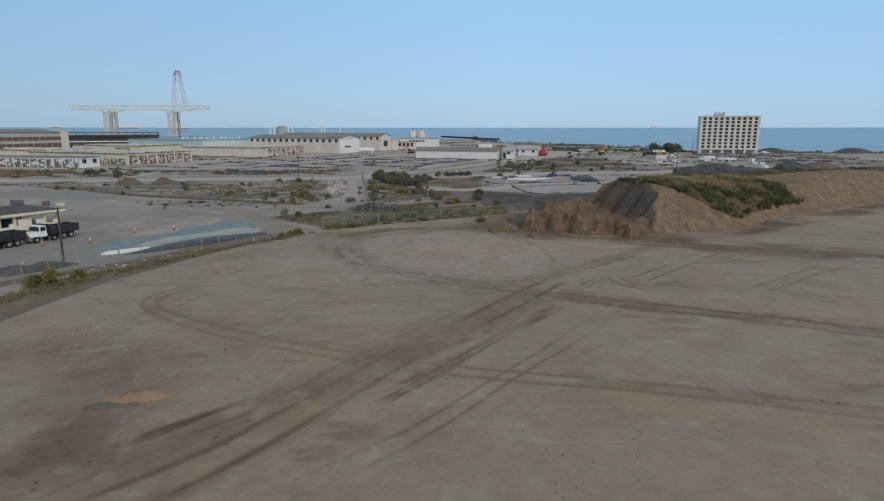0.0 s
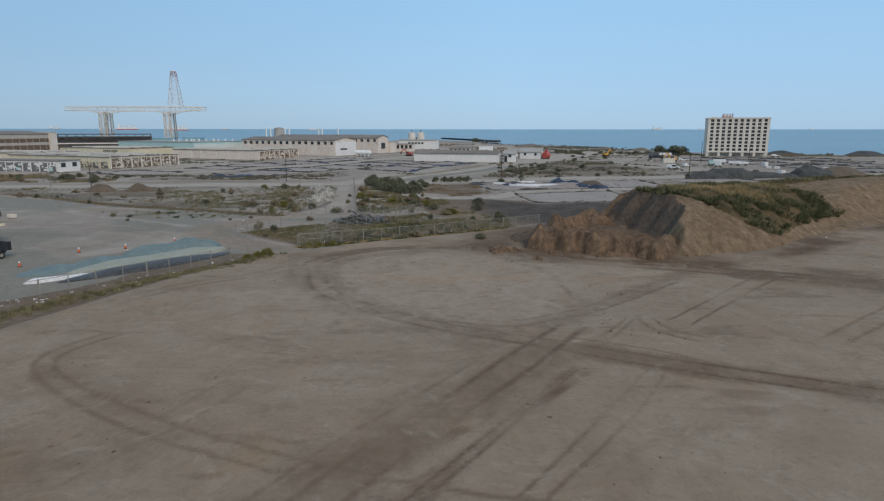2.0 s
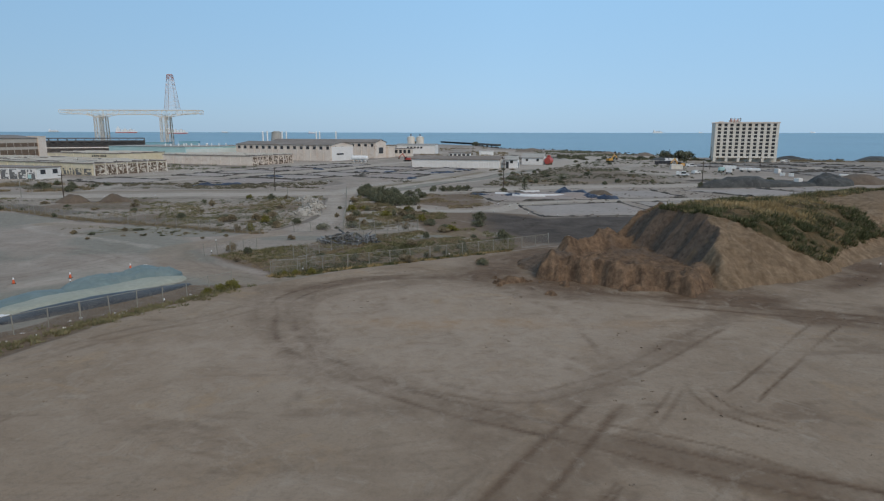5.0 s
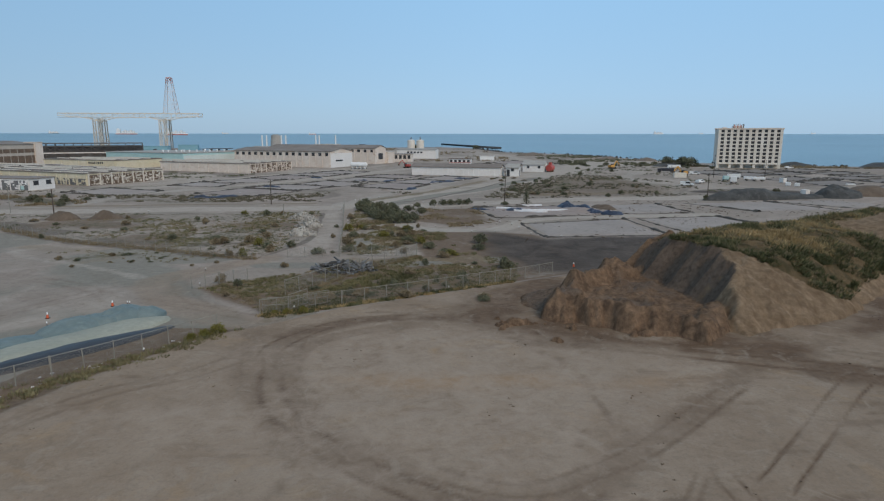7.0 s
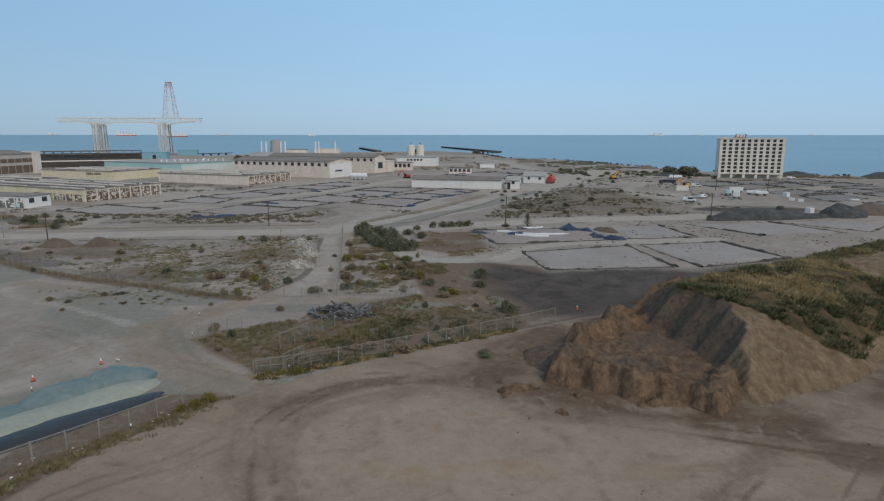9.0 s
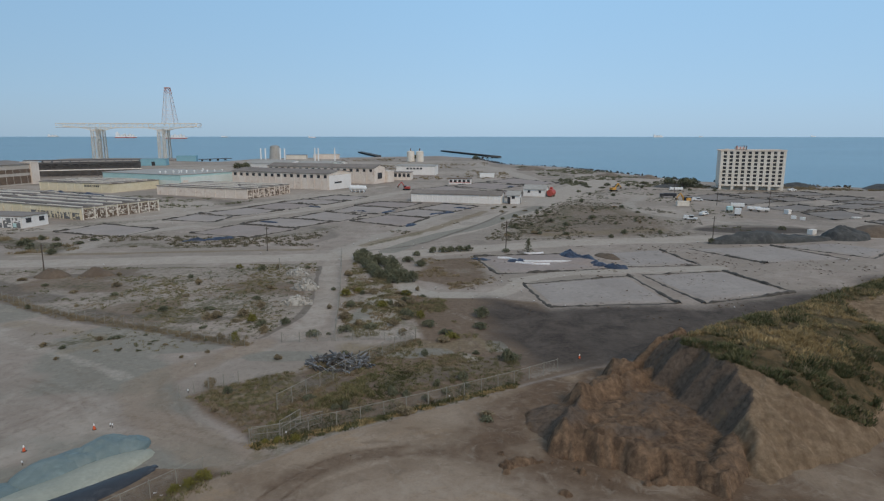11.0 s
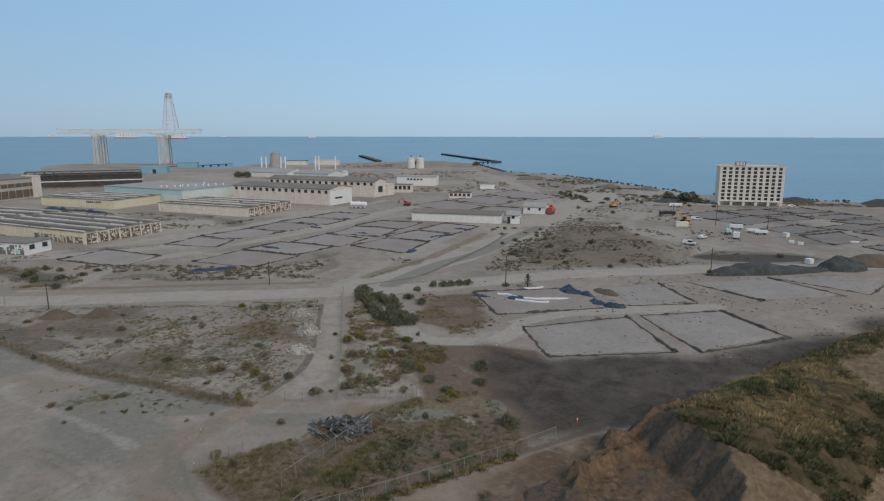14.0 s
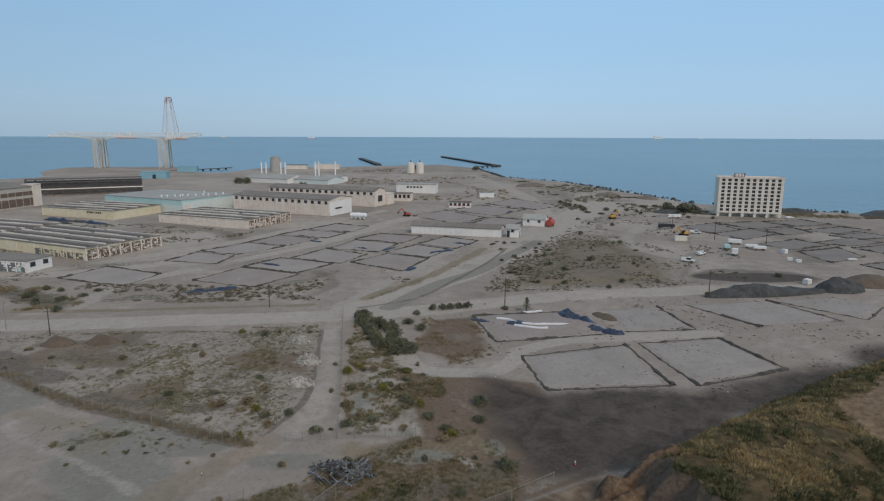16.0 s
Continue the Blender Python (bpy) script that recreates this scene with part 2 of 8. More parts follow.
def leaf_material(name, c1, c2):
    m, n, l, b = material(name)
    geo = n.new("ShaderNodeNewGeometry")
    clump = ramp(n, l, noise_at(n, l, 0.9, 5.0, 0.7), 0.36, 0.64)
    blend = maths(n, l, "ADD", maths(n, l, "MULTIPLY", clump, 0.7), maths(n, l, "MULTIPLY", geo.outputs["Random Per Island"], 0.3))
    col = mixed(n, l, blend, c1, c2)
    col = mixed(n, l, maths(n, l, "MULTIPLY", ramp(n, l, noise_at(n, l, 0.3), 0.4, 0.65), 0.5), col, tuple(v * 0.6 for v in c1))
    l.new(col, b.inputs["Base Color"])
    b.inputs["Roughness"].default_value = 0.8
    b.inputs["Specular IOR Level"].default_value = 0.2
    return m


def chain_link_material():
    """Galvanised wire mesh: thin crossed wires with air between them."""
    m, n, l, b = material("chain_link")
    b.inputs["Base Color"].default_value = (0.24, 0.23, 0.20, 1)
    b.inputs["Metallic"].default_value, b.inputs["Roughness"].default_value = 0.2, 0.6
    geo = n.new("ShaderNodeNewGeometry")
    s = n.new("ShaderNodeSeparateXYZ")
    l.new(geo.outputs["Position"], s.inputs["Vector"])
    run = maths(n, l, "ADD", s.outputs[0], s.outputs[1])
    wires = []
    for op in ("ADD", "SUBTRACT"):
        w = maths(n, l, "FRACT", maths(n, l, "MULTIPLY", maths(n, l, op, run, s.outputs[2]), 9.0), 0)
        wires.append(maths(n, l, "LESS_THAN", w, 0.085))
    air = n.new("ShaderNodeBsdfTransparent")
    mix = n.new("ShaderNodeMixShader")
    l.new(maths(n, l, "MAXIMUM", *wires), mix.inputs[0])
    l.new(air.outputs[0], mix.inputs[1])
    l.new(b.outputs[0], mix.inputs[2])
    l.new(mix.outputs[0], n["Material Output"].inputs["Surface"])
    return m


M_GROUND, M_MOUND, M_SEA, M_LINK = ground_material(), mound_material(), water_material(), chain_link_material()
M_PAD = surface("levelled_pad", (0.30, 0.262, 0.232), (0.36, 0.318, 0.283), 0.08, 1.2, 0.95, stain=(0.17, 0.15, 0.13), stain_amount=0.7, bump=0.3)
M_PAD_RED = surface("reddish_pad", (0.285, 0.236, 0.208), (0.335, 0.285, 0.252), 0.1, 1.2, 0.95, stain=(0.16, 0.13, 0.11), bump=0.3)
M_BERM = surface("dark_berm", (0.05, 0.045, 0.04), (0.10, 0.09, 0.075), 0.5, 3.0, 0.95, stain=(0.16, 0.145, 0.12), bump=0.6)
M_CREAM = surface("cream_concrete", (0.68, 0.63, 0.54), (0.77, 0.73, 0.66), 0.15, 1.5, 0.85, stain=(0.35, 0.27, 0.2), stain_amount=0.5)
M_PEACH = surface("faded_peach_wall", (0.68, 0.58, 0.49), (0.77, 0.70, 0.62), 0.12, 1.2, 0.85, stain=(0.38, 0.23, 0.155), stain_amount=0.6)
M_WHITE = surface("white_wall", (0.74, 0.72, 0.68), (0.81, 0.79, 0.76), 0.2, 2.0, 0.7, stain=(0.42, 0.37, 0.3), stain_amount=0.4)
M_YELLOW = surface("yellowed_wall", (0.66, 0.58, 0.40), (0.74, 0.67, 0.52), 0.15, 1.3, 0.85, stain=(0.3, 0.24, 0.15), stain_amount=0.5)
M_TEAL = surface("teal_cladding", (0.42, 0.62, 0.60), (0.50, 0.68, 0.66), 0.1, 1.0, 0.6, stain=(0.3, 0.4, 0.37), stain_amount=0.4)
M_TEALWHITE = surface("pale_cladding", (0.60, 0.67, 0.63), (0.68, 0.73, 0.69), 0.1, 1.0, 0.6, stain=(0.35, 0.4, 0.38), stain_amount=0.4)
M_DULL = surface("dull_brown_wall", (0.44, 0.39, 0.335), (0.54, 0.485, 0.42), 0.12, 1.2, 0.85, stain=(0.24, 0.18, 0.14), stain_amount=0.5)
M_BLUE = surface("blue_shed", (0.20, 0.39, 0.46), (0.24, 0.45, 0.52), 0.1, 1.0, 0.6)
M_ROOF = surface("grey_brown_roof", (0.20, 0.172, 0.148), (0.28, 0.246, 0.215), 0.08, 0.8, 0.9, stain=(0.10, 0.085, 0.07), stain_amount=0.6)
M_ROOF_DARK = surface("old_bitumen_roof", (0.09, 0.076, 0.065), (0.14, 0.12, 0.10), 0.1, 0.9, 0.9, stain=(0.2, 0.16, 0.12), stain_amount=0.5)
M_OLDSTEEL = surface("blackened_steel", (0.085, 0.08, 0.078), (0.15, 0.142, 0.135), 0.2, 1.5, 0.7, stain=(0.12, 0.08, 0.06))
M_ROOF_LIGHT = surface("pale_roof", (0.34, 0.33, 0.30), (0.42, 0.41, 0.38), 0.08, 0.8, 0.85, stain=(0.24, 0.22, 0.2), stain_amount=0.5)
M_DARK = surface("dark_opening", (0.025, 0.025, 0.027), (0.04, 0.04, 0.042), 0.5, 2.0, 0.5, bump=0.1)
M_RUST = surface("rusted_steel", (0.12, 0.085, 0.06), (0.19, 0.13, 0.09), 0.3, 2.0, 0.8, stain=(0.25, 0.13, 0.07))
M_STEEL = surface("grey_steel", (0.16, 0.16, 0.16), (0.22, 0.22, 0.21), 0.2, 2.0, 0.6, metal=0.3)
# crane tones are lightened: distance haze put into the paint colours
M_CRANE = surface("crane_paint", (0.74, 0.69, 0.60), (0.80, 0.76, 0.69), 0.1, 0.6, 0.7, stain=(0.52, 0.42, 0.34), stain_amount=0.35)
M_CRANE_RED = surface("pale_red_paint", (0.58, 0.30, 0.26), (0.66, 0.40, 0.36), 0.1, 0.6, 0.7)
M_CRANE_PALE = surface("pale_tower_paint", (0.80, 0.72, 0.70), (0.82, 0.76, 0.75), 0.1, 0.6, 0.7)
M_STACK = surface("white_stack", (0.78, 0.78, 0.76), (0.82, 0.82, 0.80), 0.2, 1.0, 0.5)
M_WOOD = surface("weathered_pole", (0.075, 0.058, 0.045), (0.115, 0.09, 0.07), 0.5, 6.0, 0.9)
M_GALV = surface("galvanised_pipe", (0.25, 0.235, 0.195), (0.34, 0.32, 0.27), 0.5, 5.0, 0.7, metal=0.1, stain=(0.16, 0.11, 0.07))
M_TRUCK = surface("white_truck_paint", (0.78, 0.78, 0.76), (0.82, 0.82, 0.8), 0.5, 3.0, 0.35, stain=(0.55, 0.5, 0.43), stain_amount=0.4, bump=0.05)
M_BLACK = surface("black_steel_bed", (0.02, 0.02, 0.024), (0.035, 0.035, 0.04), 0.5, 3.0, 0.5, stain=(0.08, 0.07, 0.06), bump=0.1)
M_TYRE = surface("tyre_rubber", (0.018, 0.018, 0.018), (0.03, 0.028, 0.026), 1.0, 8.0, 0.85)
M_GLASS = surface("dark_glass", (0.03, 0.035, 0.04), (0.04, 0.045, 0.05), 1.0, 4.0, 0.12, bump=0.0)
M_LINER = surface("black_liner", (0.022, 0.024, 0.03), (0.04, 0.043, 0.05), 0.4, 1.5, 0.45, stain=(0.10, 0.10, 0.10), bump=0.4)
M_SLURRY = surface("pale_green_fines", (0.30, 0.315, 0.26), (0.35, 0.36, 0.30), 0.3, 2.0, 0.9, stain=(0.24, 0.27, 0.24))
M_TARP = surface("teal_tarpaulin", (0.135, 0.185, 0.185), (0.18, 0.23, 0.225), 0.5, 1.5, 0.6, stain=(0.22, 0.29, 0.28), bump=0.5)
M_TARP_BLUE = surface("blue_tarpaulin", (0.016, 0.028, 0.055), (0.04, 0.062, 0.11), 0.4, 1.2, 0.5, stain=(0.02, 0.03, 0.05), bump=0.6)
M_SHEETING = surface("white_sheeting", (0.70, 0.70, 0.70), (0.76, 0.76, 0.77), 0.5, 2.0, 0.5, bump=0.5)
M_RUBBLE = surface("broken_concrete", (0.31, 0.29, 0.255), (0.41, 0.39, 0.345), 0.6, 3.0, 0.9, stain=(0.3, 0.27, 0.22), vary=0.25)
M_SCRAP = surface("scrap_pieces", (0.07, 0.075, 0.08), (0.30, 0.31, 0.32), 1.4, 3.0, 0.7, stain=(0.05, 0.045, 0.04), vary=0.5)
M_ORANGE = surface("orange_plastic", (0.62, 0.10, 0.03), (0.68, 0.14, 0.05), 1.0, 5.0, 0.6, bump=0.05)
M_DIGGER = surface("yellow_machine_paint", (0.60, 0.30, 0.05), (0.66, 0.36, 0.08), 0.5, 3.0, 0.5, stain=(0.3, 0.2, 0.1))
M_RED = surface("red_paint", (0.42, 0.06, 0.045), (0.50, 0.10, 0.07), 0.5, 3.0, 0.5)
M_PILE = surface("dark_grey_pile", (0.045, 0.047, 0.047), (0.095, 0.098, 0.092), 0.3, 1.5, 0.95, stain=(0.16, 0.16, 0.15), bump=0.8, depth=0.1)
M_BROWN = surface("brown_soil", (0.115, 0.085, 0.06), (0.17, 0.13, 0.095), 0.3, 1.5, 0.95, stain=(0.08, 0.06, 0.045), bump=0.8, depth=0.1)
M_OCHRE = surface("ochre_soil", (0.235, 0.15, 0.08), (0.29, 0.20, 0.12), 0.5, 2.5, 0.95, stain=(0.15, 0.10, 0.06), bump=0.6)
M_WET = surface("wet_silt", (0.105, 0.078, 0.054), (0.165, 0.13, 0.098), 0.8, 3.0, 0.8, stain=(0.07, 0.06, 0.05), bump=0.3)
M_CLOD = surface("soil_clod", (0.13, 0.095, 0.068), (0.19, 0.145, 0.105), 1.0, 6.0, 0.95, bump=0.3)
M_PAD_DARK = surface("dull_pad", (0.20, 0.174, 0.152), (0.265, 0.232, 0.205), 0.08, 1.2, 0.95, stain=(0.13, 0.115, 0.10), stain_amount=0.6, bump=0.3)
M_PAD_MID = surface("greyish_pad", (0.31, 0.266, 0.234), (0.37, 0.324, 0.288), 0.08, 1.2, 0.95, stain=(0.17, 0.155, 0.135), stain_amount=0.5, bump=0.3)
M_STONE = surface("shore_rock", (0.07, 0.068, 0.065), (0.12, 0.115, 0.105), 0.3, 1.5, 0.9, bump=0.8)
M_LEAF = leaf_material("bush_leaves", (0.085, 0.095, 0.06), (0.21, 0.205, 0.13))
M_DRYLEAF = leaf_material("dry_bush_leaves", (0.15, 0.122, 0.078), (0.35, 0.28, 0.175))
M_GRASS = leaf_material("field_grass", (0.095, 0.098, 0.048), (0.29, 0.25, 0.14))
M_FARWEED = leaf_material("grey_olive_scrub", (0.085, 0.082, 0.055), (0.2, 0.178, 0.125))
M_MOUND_GRASS = leaf_material("mound_weeds", (0.085, 0.094, 0.042), (0.28, 0.24, 0.125))
M_MOUND_DARK = leaf_material("dark_mound_weeds", (0.045, 0.056, 0.024), (0.14, 0.14, 0.065))
M_STRAW = leaf_material("bleached_straw", (0.27, 0.19, 0.085), (0.50, 0.38, 0.20))
M_YELLOWLEAF = leaf_material("yellow_green_leaves", (0.13, 0.125, 0.03), (0.24, 0.21, 0.06))
M_BARK = surface("bark", (0.06, 0.05, 0.04), (0.09, 0.075, 0.06), 1.0, 8.0, 0.9)


# ---- building blocks ----
def part(name, bm, mat, parent=None, label="", smooth=False):
    me = bpy.data.meshes.new(name)
    bm.to_mesh(me)
    bm.free()
    me.materials.append(mat)
    if smooth:
        for p in me.polygons:
            p.use_smooth = True
    ob = new(name, me)
    ob.parent = parent
    if label:
        ob["label"] = label
    return ob


def shared(name, me, parent, m=None):
    ob = new(name, me)
    ob.parent = parent
    if m is not None:
        ob.matrix_basis = m
    return ob


def thing(name, m, label, category, group="", kind=""):
    ob = new(name)
    ob.matrix_world = m
    return tagged(ob, label, category, group, kind)


def box(bm, x0, x1, y0, y1, z0, z1, taper=0.0):
    vs = [bm.verts.new(p) for p in ((x0, y0, z0), (x1, y0, z0), (x1, y1, z0), (x0, y1, z0), (x0 + taper, y0 + taper, z1), (x1 - taper, y0 + taper, z1), (x1 - taper, y1 - taper, z1), (x0 + taper, y1 - taper, z1))]
    for f in ((3, 2, 1, 0), (4, 5, 6, 7), (0, 1, 5, 4), (1, 2, 6, 5), (2, 3, 7, 6), (3, 0, 4, 7)):
        bm.faces.new([vs[i] for i in f])
    return vs


def boxes(*rows):
    bm = bmesh.new()
    for r in rows:
        box(bm, *r)
    return bm


def bevelled(bm, w):
    bmesh.ops.bevel(bm, geom=bm.edges[:], offset=w, segments=2, affect="EDGES")
    return bm


def beam(bm, a, b, w):
    """A square bar from a to b."""
    a, b = Vector(a), Vector(b)
    d = (b - a).normalized()
    s = d.cross(Vector((0, 0, 1)) if abs(d.z) < 0.9 else Vector((0, 1, 0))).normalized() * w / 2
    t = d.cross(s).normalized() * w / 2
    vs = [bm.verts.new(p + i * s + j * t) for p in (a, b) for i, j in ((1, 1), (-1, 1), (-1, -1), (1, -1))]
    for f in ((0, 1, 2, 3), (7, 6, 5, 4), (0, 4, 5, 1), (1, 5, 6, 2), (2, 6, 7, 3), (3, 7, 4, 0)):
        bm.faces.new([vs[i] for i in f])


def tube(bm, a, b, r0, r1, seg=10):
    a, b = Vector(a), Vector(b)
    q = (b - a).to_track_quat("Z", "Y")
    rings = [[bm.verts.new(p + q @ Vector((r * math.cos(k * 2 * math.pi / seg), r * math.sin(k * 2 * math.pi / seg), 0))) for k in range(seg)] for p, r in ((a, r0), (b, r1))]
    for k in range(seg):
        bm.faces.new((rings[0][k], rings[0][(k + 1) % seg], rings[1][(k + 1) % seg], rings[1][k]))
    bm.faces.new(rings[0][::-1])
    bm.faces.new(rings[1])


def grid_mesh(name, xs, ys, z, layers, mat):
    """A height sheet over the lines xs, ys with painted cover layers."""
    nx, ny = len(xs), len(ys)
    X, Y = np.meshgrid(xs, ys)
    me = bpy.data.meshes.new(name)
    me.vertices.add(nx * ny)
    me.vertices.foreach_set("co", np.stack([X, Y, z], -1).astype(np.float32).ravel())
    i = (np.arange(ny - 1)[:, None] * nx + np.arange(nx - 1)[None, :]).ravel()
    quads = np.stack([i, i + 1, i + nx + 1, i + nx], -1)
    me.loops.add(quads.size)
    me.polygons.add(len(quads))
    me.loops.foreach_set("vertex_index", quads.ravel().astype(np.int32))
    me.polygons.foreach_set("loop_start", (np.arange(len(quads)) * 4).astype(np.int32))
    me.polygons.foreach_set("use_smooth", np.ones(len(quads), bool))
    me.update(calc_edges=True)
    for key, values in layers.items():
        at = me.attributes.new(key, "FLOAT_COLOR", "POINT")
        at.data.foreach_set("color", np.clip(np.stack(values, -1), 0, 1).astype(np.float32).ravel())
    me.materials.append(mat)
    return new(name, me)


# ---- plan: distances, areas, smooth noise ----
def line_distance(X, Y, pts, reach=30.0):
    """The distance from the line through pts, and how far along it lies."""
    best, along, s = np.full(X.shape, 1e6), np.zeros(X.shape), 0.0
    flat = X.ndim == 1
    for (ax, ay), (bx, by) in zip(pts, pts[1:]):
        L = math.hypot(bx - ax, by - ay)
        x0, x1, y0, y1 = min(ax, bx) - reach, max(ax, bx) + reach, min(ay, by) - reach, max(ay, by) + reach
        if flat:
            cell = (X > x0) & (X < x1) & (Y > y0) & (Y < y1)
        else:
            cell = (slice(*np.searchsorted(Y[:, 0], (y0, y1))), slice(*np.searchsorted(X[0], (x0, x1))))
        x, y, d = X[cell], Y[cell], best[cell]
        if x.size:
            k = np.clip(((x - ax) * (bx - ax) + (y - ay) * (by - ay)) / (L * L), 0, 1)
            e = np.hypot(x - ax - k * (bx - ax), y - ay - k * (by - ay))
            along[cell] = np.where(e < d, s + k * L, along[cell])
            best[cell] = np.minimum(d, e)
        s += L
    return best, along


def curve(pts, n=8):
    """A smooth line through pts."""
    out = []
    for i in range(len(pts) - 1):
        p0, p1, p2, p3 = (np.array(pts[max(0, min(len(pts) - 1, j))], float) for j in (i - 1, i, i + 1, i + 2))
        for k in range(n):
            t = k / n
            out.append(tuple(0.5 * (2 * p1 + (p2 - p0) * t + (2 * p0 - 5 * p1 + 4 * p2 - p3) * t ** 2 + (3 * p1 - p0 - 3 * p2 + p3) * t ** 3)))
    return out + [tuple(map(float, pts[-1]))]


def area(X, Y, pts, soft=2.0):
    """1 inside the outline pts, 0 outside, with a soft border; also the signed distance (plus inside)."""
    inside = np.zeros(X.shape, bool)
    for (ax, ay), (bx, by) in zip(pts, pts[1:] + pts[:1]):
        if ay != by:
            inside ^= ((ay > Y) != (by > Y)) & (X < (bx - ax) * (Y - ay) / (by - ay) + ax)
    d, _ = line_distance(X, Y, pts + pts[:1], 60)
    d = np.where(inside, d, -d)
    return np.clip(d / soft + 0.5, 0, 1), d


def step(v, lo, hi):
    k = np.clip((v - lo) / (hi - lo), 0, 1)
    return k * k * (3 - 2 * k)


TABLE = np.random.RandomState(5).rand(256, 256)


def hills(X, Y, size, octaves=4):
    """Smooth noise, about -1 to 1, whose widest waves are size metres."""
    out, amp = np.zeros(np.shape(X)), 1.0
    for o in range(octaves):
        x, y = np.asarray(X) / size * 2 ** o + 31.7 * o, np.asarray(Y) / size * 2 ** o + 17.3 * o
        i, j = np.floor(x).astype(int), np.floor(y).astype(int)
        u, v = x - i, y - j
        u, v = u * u * (3 - 2 * u), v * v * (3 - 2 * v)
        g = lambda a, b: TABLE[a % 256, b % 256]
        out += amp * ((g(i, j) * (1 - u) + g(i + 1, j) * u) * (1 - v) + (g(i, j + 1) * (1 - u) + g(i + 1, j + 1) * u) * v - 0.5) * 2
        amp *= 0.5
    return out / 1.6


# the shore, from the far left round the points to the right
SHORE = [(-1500, 560), (-700, 640), (-515, 757), (-490, 807), (-575, 925), (-592, 1012), (-500, 1032), (-400, 1020), (-345, 900), (-306, 897), (-291, 998), (-237, 1050),
         (-163, 1056), (0, 1140), (56, 1036), (80, 825), (142, 752), (177, 632), (194, 573), (203, 533), (251, 489), (309, 465), (480, 440), (1500, 380), (1500, -700), (-1500, -700)]
PLATEAU = [(-60, -300), (-44, 30), (-38.5, 50), (-36.5, 66), (-30, 83.6), (-23.5, 95), (-17, 100.5), (-11, 106), (0, 112.5), (11, 119), (25, 127), (60, 140), (110, 165), (400, 330), (400, -300)]
YARD = [(-20, 101), (-36, 121), (-50, 146), (-63, 152), (-97, 168), (-260, 230), (-260, 40), (-54, 60), (-33, 90)]
CROSS_ROAD = curve([(-300, 188), (-122, 205), (-77, 210), (-29, 216), (1.5, 224), (40, 239), (78, 246), (105, 251), (150, 254), (230, 280)])
DIAGONAL_ROAD = curve([(-28, 219), (-14, 240), (5, 265), (22, 297), (40, 325), (55, 367), (76, 412), (125, 518)])
ACCESS_ROAD = curve([(-30.5, 219), (-27.7, 195), (-24.8, 175), (-23.3, 159.3), (-23.8, 147.8), (-27.3, 139.6), (-32, 132.4), (-36.2, 126.6), (-39.5, 119), (-42, 110), (-48, 100)])
LOT_PATH = curve([(-16.5, 217), (-10.1, 192.8), (-6.4, 178.7), (-1.6, 172.7), (6.1, 171.8), (13.8, 172.8), (19, 180), (22.2, 186.8), (33.4, 193.3), (47.3, 196), (76, 200)])


# ---- the mound of dug soil: its height over the plan ----
def low_of(a, b, k=0.6):
    """The lower of two heights, rounded where they meet."""
    h = np.clip(0.5 + 0.5 * (b - a) / k, 0, 1)
    return b * (1 - h) + a * h - k * h * (1 - h)


def high_of(a, b, k=0.5):
    return -low_of(-a, -b, k)


